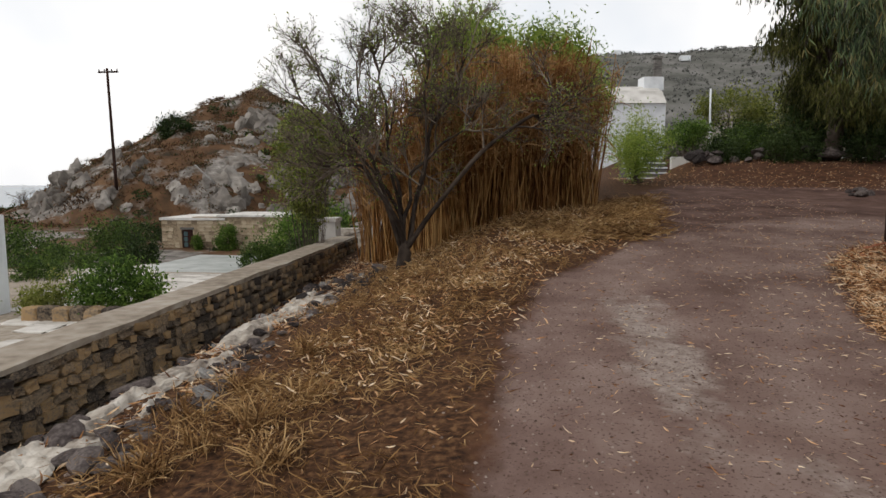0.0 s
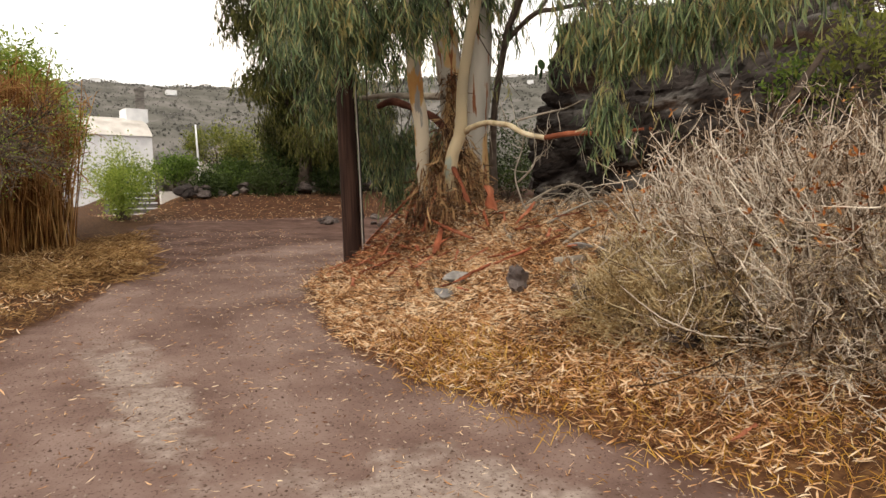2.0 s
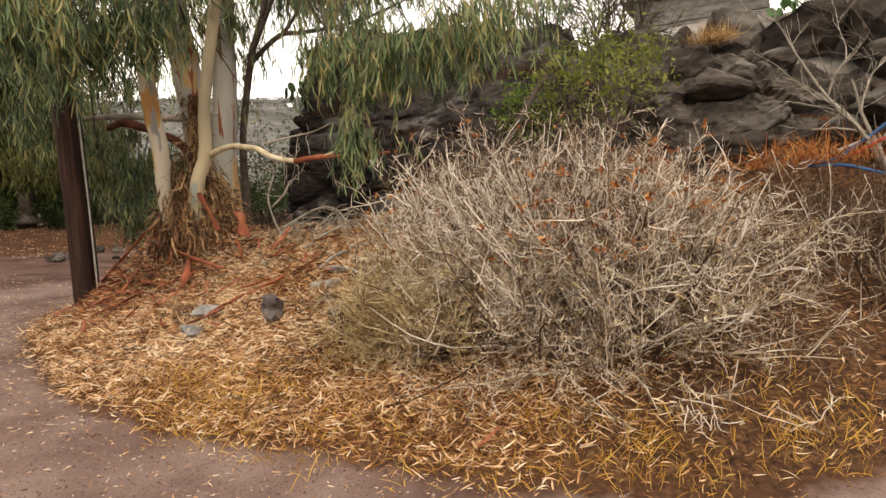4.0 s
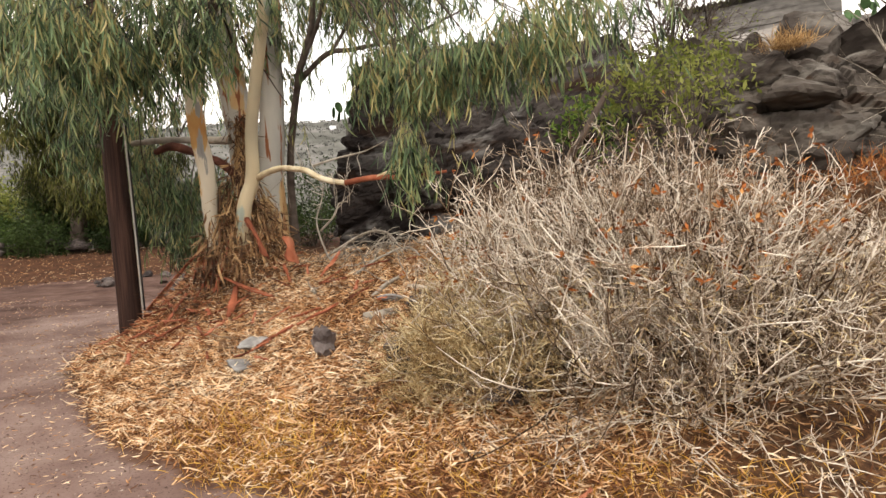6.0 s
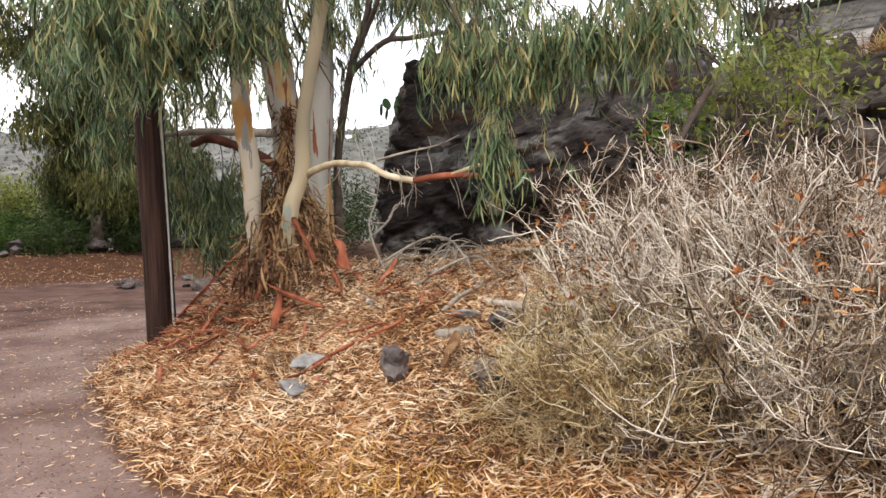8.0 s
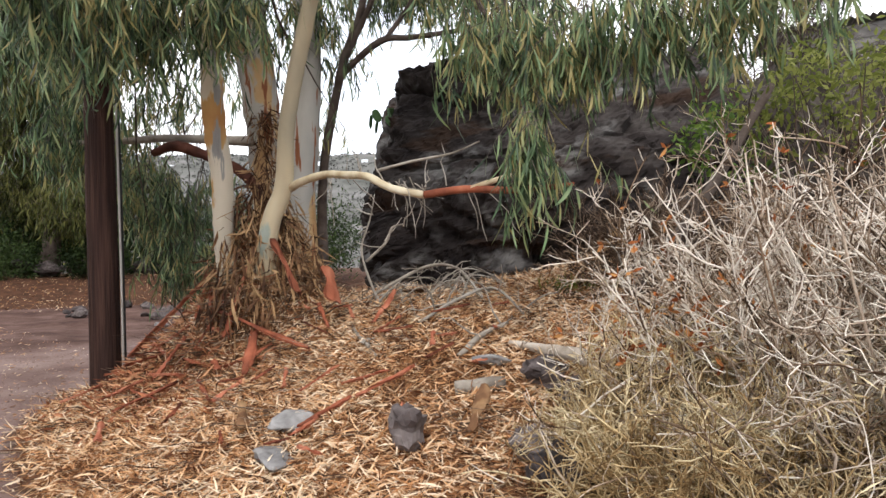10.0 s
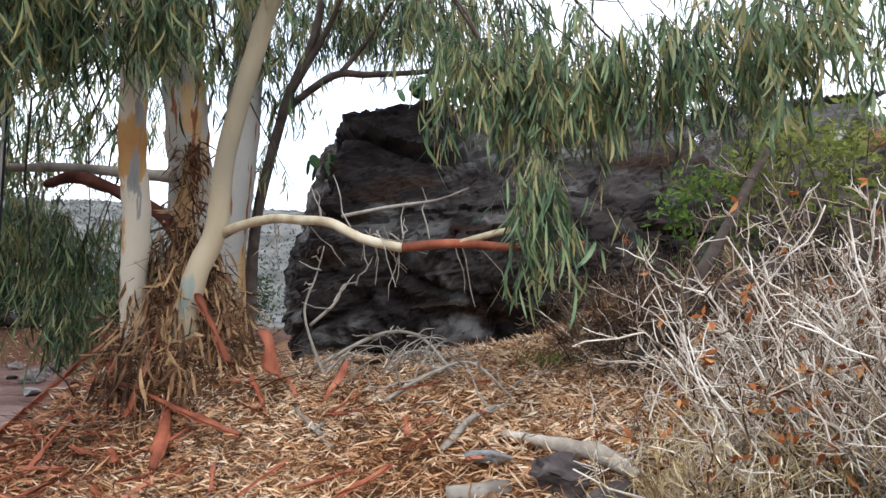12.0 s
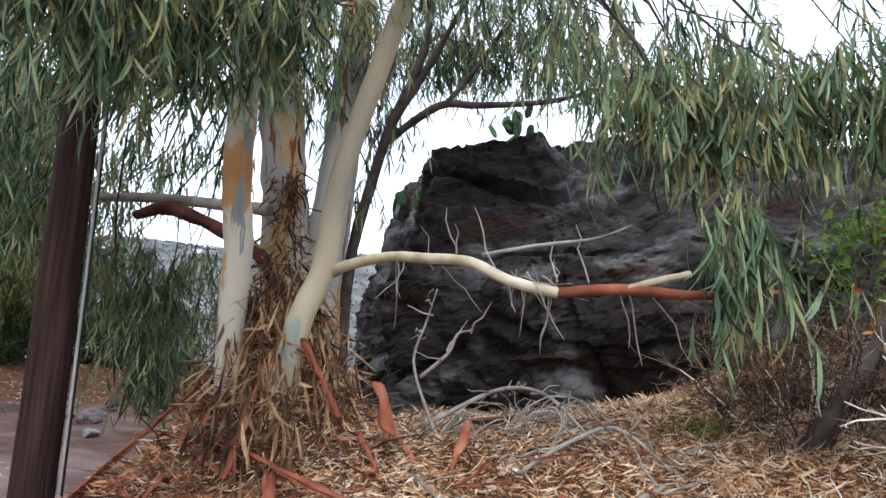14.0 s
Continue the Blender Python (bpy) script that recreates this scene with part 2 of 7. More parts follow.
def bark(name, base, patch, streak, patch_at=0.55, streak_at=0.60, scale=2.4, rock=False):
    """Smooth bark with sharp-edged peeled patches and ragged streaks."""
    if rock:
        m = surface(name, base, 3.0, detail=10, bump=1.0, rough=0.92, squash=(0.8, 0.8, 2.2), coarse=0.9, bump_scale=7)
    else:
        m = surface(name, base, 2.2, bump=0.15, rough=0.7, squash=(1, 1, 0.3), coarse=0.9, bump_scale=18)
    n, l = m.node_tree.nodes, m.node_tree.links
    p = n["Principled BSDF"]
    colour = p.inputs["Base Color"].links[0].from_socket
    tc = n.new("ShaderNodeTexCoord")
    for (c0, c1), at, sq, sc, off in ((patch, patch_at, (1, 1, 1.5) if rock else (1, 1, 0.45), scale, 3.0), (streak, streak_at, (0.7, 0.7, 2.4) if rock else (3.2, 3.2, 0.35), scale * 1.2, 9.0)):
        mp = n.new("ShaderNodeMapping")
        mp.inputs["Scale"].default_value, mp.inputs["Location"].default_value = sq, (off, off * 2, off)
        l.new(tc.outputs["Object"], mp.inputs["Vector"])
        t = n.new("ShaderNodeTexNoise")
        t.inputs["Scale"].default_value, t.inputs["Detail"].default_value, t.inputs["Roughness"].default_value = sc, 6, 0.55
        l.new(mp.outputs[0], t.inputs["Vector"])
        edge = n.new("ShaderNodeValToRGB")
        edge.color_ramp.elements[0].position, edge.color_ramp.elements[1].position = at, at + (0.09 if rock else 0.025)
        l.new(t.outputs["Fac"], edge.inputs[0])
        tone = n.new("ShaderNodeValToRGB")
        tone.color_ramp.elements[0].position, tone.color_ramp.elements[1].position = at, at + 0.2
        tone.color_ramp.elements[0].color, tone.color_ramp.elements[1].color = (*c0, 1), (*c1, 1)
        l.new(t.outputs["Fac"], tone.inputs[0])
        x = n.new("ShaderNodeMixRGB")
        l.new(edge.outputs[0], x.inputs[0])
        l.new(colour, x.inputs[1])
        l.new(tone.outputs[0], x.inputs[2])
        colour = x.outputs[0]
    l.new(colour, p.inputs["Base Color"])
    return m


M_PALEBARK = bark("smooth_pale_bark", [(0.35, 0.32, 0.24), (0.50, 0.42, 0.28), (0.59, 0.52, 0.38)], ((0.30, 0.35, 0.30), (0.28, 0.27, 0.23)), ((0.46, 0.30, 0.14), (0.22, 0.11, 0.05)), 0.60, 0.68)
M_MOTTLED = bark("peeling_grey_bark", [(0.22, 0.22, 0.20), (0.34, 0.33, 0.30), (0.48, 0.45, 0.39)], ((0.48, 0.34, 0.18), (0.42, 0.22, 0.09)), ((0.24, 0.09, 0.04), (0.09, 0.04, 0.025)), 0.54, 0.57)
M_BOULDER = bark("dark_basalt", [(0.010, 0.008, 0.008), (0.028, 0.023, 0.022), (0.07, 0.062, 0.058)], ((0.06, 0.056, 0.054), (0.165, 0.16, 0.155)), ((0.05, 0.03, 0.02), (0.018, 0.012, 0.010)), 0.53, 0.58, 1.5, rock=True)
M_CLIFF = bark("grey_cliff_rock", [(0.018, 0.014, 0.012), (0.055, 0.046, 0.04), (0.12, 0.106, 0.093)], ((0.085, 0.078, 0.07), (0.16, 0.148, 0.133)), ((0.06, 0.038, 0.026), (0.025, 0.018, 0.015)), 0.56, 0.58, 1.6, rock=True)
M_TAN = bark("tan_patched_bark", [(0.36, 0.33, 0.28), (0.52, 0.46, 0.35), (0.60, 0.54, 0.43)], ((0.46, 0.28, 0.11), (0.36, 0.17, 0.06)), ((0.28, 0.275, 0.26), (0.19, 0.185, 0.175)), 0.56, 0.58, 2.7)


def ground_material():
    m = bpy.data.materials.new("earth_and_hillside")
    m.use_nodes = True
    n, l = m.node_tree.nodes, m.node_tree.links
    p = n["Principled BSDF"]
    p.inputs["Roughness"].default_value = 0.95
    p.inputs["Specular IOR Level"].default_value = 0.15
    tc = n.new("ShaderNodeTexCoord")

    def noise_tex(scale, detail=6, rough=0.6):
        t = n.new("ShaderNodeTexNoise")
        t.inputs["Scale"].default_value, t.inputs["Detail"].default_value, t.inputs["Roughness"].default_value = scale, detail, rough
        l.new(tc.outputs["Object"], t.inputs["Vector"])
        return t.outputs["Fac"]

    def ramp(src, *stops):
        r = n.new("ShaderNodeValToRGB")
        e = r.color_ramp.elements
        while len(e) < len(stops):
            e.new(0.5)
        for k, (pos, c) in enumerate(stops):
            e[k].position, e[k].color = pos, (*c, 1)
        l.new(src, r.inputs[0])
        return r.outputs[0]

    def blend(fac, a, b):
        x = n.new("ShaderNodeMixRGB")
        l.new(fac, x.inputs[0]) if not isinstance(fac, float) else None
        l.new(a, x.inputs[1])
        l.new(b, x.inputs[2])
        return x.outputs[0]

    def attr(name):
        a = n.new("ShaderNodeAttribute")
        a.attribute_name = name
        return a.outputs["Fac"]

    def ragged(name, amount, scale):
        """A zone's mask with a ragged border."""
        a = n.new("ShaderNodeMath")
        a.operation = "MULTIPLY_ADD"
        l.new(noise_tex(scale, 5), a.inputs[0])
        a.inputs[1].default_value = amount
        s = n.new("ShaderNodeMath")
        s.operation = "SUBTRACT"
        l.new(attr(name), s.inputs[0])
        s.inputs[1].default_value = amount * 0.5
        l.new(s.outputs[0], a.inputs[2])
        return ramp(a.outputs[0], (0.4, (0, 0, 0)), (0.6, (1, 1, 1)))

    W = (1, 1, 1)
    dirt = ramp(noise_tex(1.3, 8), (0.3, (0.11, 0.066, 0.055)), (0.5, (0.195, 0.132, 0.115)), (0.72, (0.28, 0.21, 0.187)))
    pale = ramp(noise_tex(14, 6), (0.3, (0.20, 0.155, 0.135)), (0.7, (0.40, 0.34, 0.31)))
    dirt = blend(ragged("dust", 0.9, 3.0), dirt, pale)
    speck = n.new("ShaderNodeTexVoronoi")
    speck.inputs["Scale"].default_value = 24
    l.new(tc.outputs["Object"], speck.inputs["Vector"])
    dirt = blend(ramp(speck.outputs["Distance"], (0.06, (0.3, 0.3, 0.3)), (0.16, (0, 0, 0))), dirt, pale)
    grit = ramp(noise_tex(55, 4), (0.36, (1, 1, 1)), (0.42, (0, 0, 0)))
    darkgrit = ramp(noise_tex(20), (0.3, (0.07, 0.04, 0.032)), (0.7, (0.11, 0.07, 0.055)))
    dirt = blend(grit, dirt, darkgrit)
    soil = ramp(noise_tex(2.2, 8), (0.3, (0.045, 0.023, 0.018)), (0.5, (0.098, 0.056, 0.045)), (0.72, (0.165, 0.105, 0.088)))
    dirt = blend(ragged("soil", 0.8, 1.6), dirt, soil)
    red = ramp(noise_tex(6), (0.3, (0.04, 0.02, 0.012)), (0.55, (0.085, 0.04, 0.023)), (0.75, (0.14, 0.072, 0.04)))
    litter = ramp(noise_tex(30, 8), (0.34, (0.05, 0.024, 0.013)), (0.5, (0.15, 0.072, 0.034)), (0.68, (0.30, 0.17, 0.08)))
    # verge ground: dark reddish soil, deepened further for the shade between straws
    dark_litter = ramp(noise_tex(22, 8), (0.34, (0.022, 0.011, 0.007)), (0.5, (0.075, 0.036, 0.018)), (0.68, (0.18, 0.095, 0.045)))
    litter = blend(attr("bankside"), dark_litter, litter)
    hill_brown = ramp(noise_tex(0.35, 9), (0.32, (0.035, 0.028, 0.018)), (0.5, (0.10, 0.055, 0.03)), (0.7, (0.17, 0.10, 0.055)))
    hill_grey = ramp(noise_tex(0.9, 10, 0.7), (0.32, (0.06, 0.055, 0.05)), (0.5, (0.20, 0.185, 0.17)), (0.68, (0.38, 0.36, 0.34)))
    hill = blend(ramp(noise_tex(0.16, 9, 0.65), (0.49, (0, 0, 0)), (0.56, W)), hill_brown, hill_grey)
    # far slopes: scrub and rock colours paled and greyed to stand for distance haze
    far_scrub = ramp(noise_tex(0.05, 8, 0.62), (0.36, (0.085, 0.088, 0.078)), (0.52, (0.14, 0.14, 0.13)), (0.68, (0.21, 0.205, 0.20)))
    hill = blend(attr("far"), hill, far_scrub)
    c = blend(ragged("verge", 0.5, 5.0), red, litter)
    c = blend(ragged("road", 0.55, 4.0), c, dirt)
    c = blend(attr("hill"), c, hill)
    l.new(c, p.inputs["Base Color"])
    b = n.new("ShaderNodeBump")
    b.inputs["Strength"].default_value, b.inputs["Distance"].default_value = 0.55, 0.02
    l.new(noise_tex(26, 10, 0.7), b.inputs["Height"])
    l.new(b.outputs[0], p.inputs["Normal"])
    return m


M_GROUND = ground_material()

# ---------------------------------------------------------------- building kit
rng = np.random.default_rng(7)


class Geo:
    """Collects pieces of geometry and turns them into one mesh."""

    def __init__(self):
        self.v, self.q, self.t, self.n = [], [], [], 0

    def add(self, verts, quads=None, tris=None):
        verts = np.asarray(verts, float).reshape(-1, 3)
        if quads is not None and len(quads):
            self.q.append(np.asarray(quads, int) + self.n)
        if tris is not None and len(tris):
            self.t.append(np.asarray(tris, int) + self.n)
        self.v.append(verts)
        self.n += len(verts)
        return self

    def mesh(self, name, material, smooth=True):
        me = bpy.data.meshes.new(name)
        v = np.concatenate(self.v)
        q = np.concatenate(self.q) if self.q else np.zeros((0, 4), int)
        t = np.concatenate(self.t) if self.t else np.zeros((0, 3), int)
        me.vertices.add(len(v))
        me.vertices.foreach_set("co", v.astype(np.float32).ravel())
        loops = np.concatenate([q.ravel(), t.ravel()])
        me.loops.add(len(loops))
        me.loops.foreach_set("vertex_index", loops.astype(np.int32))
        start = np.concatenate([np.arange(len(q)) * 4, len(q) * 4 + np.arange(len(t)) * 3])
        me.polygons.add(len(start))
        me.polygons.foreach_set("loop_start", start.astype(np.int32))
        me.polygons.foreach_set("use_smooth", np.full(len(start), smooth))
        me.update(calc_edges=True)
        me.validate()
        me.materials.append(material)
        return me


def thing(name, label, category, group="", kind="", at=None):
    ob = new(name)
    if at is not None:
        ob.matrix_basis = at
    return tagged(ob, label, category, group, kind)


def part(name, geo, material, parent, label="", smooth=True):
    me = geo.mesh(name, material, smooth) if isinstance(geo, Geo) else geo
    ob = new(name, me)
    ob.parent = parent
    return tagged(ob, label) if label else ob


def solid(name, geo, material, label, category, group="", kind="", smooth=True):
    me = geo.mesh(name, material, smooth) if isinstance(geo, Geo) else geo
    return tagged(new(name, me), label, category, group, kind)


def unit(a):
    return a / np.maximum(np.linalg.norm(a, axis=-1, keepdims=True), 1e-9)


def tubes(geo, P, R, seg=4):
    """Tubes round many polylines at once: P (n, k, 3), R (n, k)."""
    P, R = np.asarray(P, float), np.asarray(R, float)
    n, k, _ = P.shape
    t = unit(np.gradient(P, axis=1))
    ref = np.where(np.abs(t[:, :1, 2:]) > 0.8, np.array([1.0, 0.2, 0.1]), np.array([0.1, 0.2, 1.0]))
    a = unit(np.cross(t, np.broadcast_to(ref, t.shape)))
    b = np.cross(t, a)
    ang = np.arange(seg) * 2 * np.pi / seg
    ring = P[:, :, None] + R[:, :, None, None] * (a[:, :, None] * np.cos(ang)[:, None] + b[:, :, None] * np.sin(ang)[:, None])
    i, j, s = np.meshgrid(np.arange(n), np.arange(k - 1), np.arange(seg), indexing="ij")
    base = (i * k + j) * seg
    s2 = (s + 1) % seg
    q = np.stack([base + s, base + s2, base + seg + s2, base + seg + s], -1).reshape(-1, 4)
    return geo.add(ring.reshape(-1, 3), q)


def tube(geo, points, radii, seg=10, steps=4, rough=0.0, seed=0, caps=True):
    """One smooth limb through the points, with an uneven surface."""
    pts, rad = np.asarray(points, float), np.asarray(radii, float)
    k = len(pts)
    ext = np.vstack([2 * pts[0] - pts[1], pts, 2 * pts[-1] - pts[-2]])
    P, R = [], []
    for i in range(k - 1):
        p0, p1, p2, p3 = ext[i:i + 4]
        for u in np.linspace(0, 1, steps, endpoint=False):
            P.append(0.5 * (2 * p1 + (p2 - p0) * u + (2 * p0 - 5 * p1 + 4 * p2 - p3) * u * u + (3 * p1 - p0 - 3 * p2 + p3) * u ** 3))
            R.append(rad[i] + (rad[i + 1] - rad[i]) * u)
    P.append(pts[-1])
    R.append(rad[-1])
    P, R = np.array(P), np.array(R)
    r = np.random.default_rng(seed)
    start = geo.n
    tubes(geo, P[None], R[None], seg)
    if rough:
        ring = geo.v[-1].reshape(len(P), seg, 3)
        wob = r.normal(0, rough, (len(P), seg, 1))
        wob = (wob + np.roll(wob, 1, 1) + np.roll(wob, -1, 1)) / 2
        ring += (ring - P[:, None]) * wob
    if caps:
        for row, flip in ((0, 1), (len(P) - 1, 0)):
            idx = start + row * seg + np.arange(seg)
            geo.add([P[row]])
            c = geo.n - 1
            tri = np.stack([np.full(seg, c), idx, np.roll(idx, -1)], -1)
            geo.t.append(tri[:, ::-1] if flip else tri)
    return geo


def leaves(geo, base, way, length, width, bend=0.25, rows=3, droop=None):
    """Many narrow blades with a fold-free sickle bend."""
    base, way = np.asarray(base, float), unit(np.asarray(way, float))
    n = len(base)
    length = np.broadcast_to(length, n).astype(float)
    width = np.broadcast_to(width, n).astype(float)
    side = unit(np.cross(way, rng.normal(size=(n, 3))))
    up = np.cross(way, side)
    amount = rng.uniform(-1, 1, n) * bend
    u = np.linspace(0, 1, rows + 1)
    prof = np.sin(np.pi * np.clip(u * 0.88 + 0.06, 0, 1)) ** 0.8
    prof[-1] = 0.06
    c = base[:, None] + way[:, None] * (length[:, None] * u)[..., None] + side[:, None] * (length[:, None] * amount[:, None] * (u ** 2))[..., None]
    if droop is not None:
        c[..., 2] -= (np.asarray(droop).reshape(-1, 1) * length[:, None] * u ** 2)
    w = (width[:, None] * prof * 0.5)[..., None] * (side * 0.8 + up * 0.6)[:, None]
    v = np.stack([c - w, c + w], 2).reshape(-1, 3)
    i, j = np.meshgrid(np.arange(n), np.arange(rows), indexing="ij")
    b = (i * (rows + 1) + j) * 2
    q = np.stack([b, b + 1, b + 3, b + 2], -1).reshape(-1, 4)
    return geo.add(v, q)


def box(geo, lo, hi):
    (x0, y0, z0), (x1, y1, z1) = lo, hi
    v = [(x0, y0, z0), (x1, y0, z0), (x1, y1, z0), (x0, y1, z0), (x0, y0, z1), (x1, y0, z1), (x1, y1, z1), (x0, y1, z1)]
    return geo.add(v, [(0, 3, 2, 1), (4, 5, 6, 7), (0, 1, 5, 4), (1, 2, 6, 5), (2, 3, 7, 6), (3, 0, 4, 7)])


def hashed(i, j, seed):
    h = np.sin(i * 127.1 + j * 311.7 + seed * 74.7) * 43758.5453
    return h - np.floor(h)


def vnoise(x, y, seed=0):
    x, y = np.asarray(x, float), np.asarray(y, float)
    i, j = np.floor(x), np.floor(y)
    u, v = x - i, y - j
    u, v = u * u * (3 - 2 * u), v * v * (3 - 2 * v)
    return (hashed(i, j, seed) * (1 - u) * (1 - v) + hashed(i + 1, j, seed) * u * (1 - v)
            + hashed(i, j + 1, seed) * (1 - u) * v + hashed(i + 1, j + 1, seed) * u * v)


def fbm(x, y, octaves=4, seed=0):
    s, a, tot = 0.0, 1.0, 0.0
    for o in range(octaves):
        s = s + a * (vnoise(x * 2 ** o, y * 2 ** o, seed + o) - 0.5)
        tot += a
        a *= 0.5
    return s / tot * 2


def sstep(x, a, b):
    t = np.clip((np.asarray(x, float) - a) / (b - a), 0, 1)
    return t * t * (3 - 2 * t)


# ---------------------------------------------------------------- the ground
BANK = [(3.5, 0.9), (3.08, 1.96), (2.91, 3.0), (2.63, 4.0), (2.57, 5.0), (2.9, 6.2), (3.3, 7.45), (3.95, 8.3), (5.0, 8.2), (6.2, 8.6),
        (8.0, 10.0), (12.0, 14.0), (40.0, 22.0), (60.0, -24.0), (9.0, -6.0), (6.0, -1.8), (4.5, 0.1)]


def bank_depth(x, y):
    """How far inside the bank a place lies, outside: minus."""
    x, y = np.asarray(x, float), np.asarray(y, float)
    best, inside = np.full(x.shape, 1e9), np.zeros(x.shape, bool)
    for (ax, ay), (bx, by) in zip(BANK, BANK[1:] + BANK[:1]):
        dx, dy = bx - ax, by - ay
        u = np.clip(((x - ax) * dx + (y - ay) * dy) / (dx * dx + dy * dy), 0, 1)
        best = np.minimum(best, np.hypot(x - ax - u * dx, y - ay - u * dy))
        inside ^= ((ay > y) != (by > y)) & (x < dx * (y - ay) / (dy if dy else 1e-9) + ax)
    return np.where(inside, best, -best)


def height(x, y):
    x, y = np.asarray(x, float), np.asarray(y, float)
    road = 0.08 * np.clip(y, -12, 18) + 0.03 * np.clip(y - 18, 0, 30)
    d = np.clip(bank_depth(x, y), 0, None)
    low = 0.38 * np.clip(d, 0, 60) - 0.09 * (1 - np.exp(-d / 0.5))
    bank = low / (1 + (np.clip(low, 0, None) / 1.25) ** 6) ** (1 / 6)
    bank = bank + (2.2 * sstep(d, 3.4, 7.2) + 0.36 * np.clip(d - 7, 0, 4) + 0.04 * np.clip(d - 11, 0, 30)) * sstep(y, 6.6, 4.4)
    bank = bank + 0.98 * np.exp(-(((x - 5.04) / 0.46) ** 2 + ((y - 6.80) / 0.46) ** 2))
    bank = bank + 0.26 * np.exp(-(((x - 4.5) / 0.42) ** 2 + ((y - 7.25) / 0.42) ** 2))
    bank = bank + 0.24 * np.exp(-(((x - 5.95) / 0.7) ** 2 + ((y - 6.45) / 0.6) ** 2))
    z = road + bank
    left = sstep(x, 0.1, -2.7)
    z = z * (1 - left) + (0.0 + 0.012 * np.clip(y - 8, 0, 10)) * left
    terrace = -2.0 - 0.085 * np.clip(y - 18, 0, 26)
    drop = sstep(x, -3.35, -3.6) * sstep(y, 60, 30)
    z = z * (1 - drop) + terrace * drop
    z = z - 3.2 * sstep(x, -3, -20) * sstep(y, 30, 60)
    z = z + 0.5 * sstep(y + 0.35 * (x - 4), 16.8, 19.8) * sstep(x, 3.6, 5.2) * sstep(y, 60, 30)
    z = z + np.where(np.abs(x) < 14, 0.035, 0.0) * fbm(x * 1.1, y * 1.1, 3, 3) * sstep(np.hypot(x, y), 60, 20)
    top = 4.15 - 0.95 * np.clip(np.hypot(x - 13.2, y - 2.8) - 2.2, 0, None)
    z = np.where(np.hypot(x - 13.2, y - 2.8) < 6, np.maximum(z, top), z)
    ditch = sstep(x, -2.62, -2.95) * sstep(x, -3.55, -3.3) * sstep(y, 12.5, 9.0)
    z = z - 0.20 * ditch * (1 + 0.5 * fbm(x * 2, y * 1.2, 2, 19))
    # the rocky hill
    hr = np.hypot((x + 40.5) / 31, (y - 100) / 39) + 0.10 * fbm(x / 14, y / 14, 4, 11)
    hump = np.clip(1 - hr, 0, None)
    hill = 17.8 * hump ** 0.80
    rocky = np.abs(fbm(x / 4.5, y / 4.5, 4, 21)) * 2.6 * sstep(hump, 0.0, 0.15)
    z = z + hill + rocky * 0.8
    # shore and far ridge
    r = np.hypot(x, y)
    az = np.degrees(np.arctan2(x, y))
    z = z - 45 * sstep(r, 120, 320) * sstep(az, 4, -18)
    ridge = sstep(r, 180, 520) * sstep(az, -9, 7) * sstep(az, 170, 120)
    z = z + ridge * (95 + 16 * fbm(x / 130, y / 130, 5, 31)) - 6 * sstep(r, 40, 120) * sstep(az, 0, 20)
    z = z + 5 * np.abs(fbm(x / 22, y / 22, 4, 41)) * sstep(r, 40, 90) * sstep(az, 4, 14)
    return z


def gz(x, y):
    return float(height(np.array([x]), np.array([y]))[0])


def spaced(lo, hi, fine_lo, fine_hi, step, growth):
    mid = np.arange(fine_lo, fine_hi, step)
    up, dn, s, p = [], [], step, fine_hi
    while p < hi:
        up.append(p)
        s *= growth
        p += s
    s, p = step * growth, fine_lo - step * growth
    while p > lo:
        dn.append(p)
        s *= growth
        p -= s
    return np.concatenate([dn[::-1], mid, up, [hi]])


gx, gy = spaced(-1500, 1500, -4.5, 8.5, 0.11, 1.055), spaced(-900, 1500, 0.0, 12.5, 0.11, 1.055)
GX, GY = np.meshgrid(gx, gy, indexing="ij")
GZ = height(GX, GY)
nx, ny = GX.shape
ii, jj = np.meshgrid(np.arange(nx - 1), np.arange(ny - 1), indexing="ij")
quads = np.stack([ii * ny + jj, (ii + 1) * ny + jj, (ii + 1) * ny + jj + 1, ii * ny + jj + 1], -1).reshape(-1, 4)
ground_mesh = Geo().add(np.stack([GX, GY, GZ], -1).reshape(-1, 3), quads).mesh("ground", M_GROUND)


def road_left(y):
    return np.interp(y, [-4, 2.9, 4.6, 6.5, 9.15, 15.1, 17.2, 22], [-0.3, 0.0, 0.04, 0.32, 1.82, 2.8, 4.0, 7.0])


depth = bank_depth(GX, GY)
on_road = np.clip(0.5 + 1.3 * (GX - road_left(GY)), 0, 1) * np.clip(0.5 - 1.6 * depth, 0, 1) * sstep(GY + 0.35 * (GX - 4), 17.6, 16.2) * sstep(GX, 16, 11)
verge = np.clip(0.5 + 1.2 * (depth - 0.1), 0, 1) * sstep(depth, 5.6, 4.4) + np.clip(0.5 + 1.6 * (road_left(GY) - 0.12 - GX), 0, 1) * sstep(GX, -4.2, -3)
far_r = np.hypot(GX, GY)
rut1, rut2 = 0.95 + 0.02 * GY, 2.05
dust = np.maximum(np.exp(-((GX - rut1) / 0.42) ** 2) * (0.22 + 0.42 * sstep(np.abs(GY - 4.6), 2.4, 0.4)), 0.85 * np.exp(-((GX - 1.75) / 0.95) ** 2 - ((GY - 2.2) / 1.2) ** 2)) * sstep(GY, 9, 6)
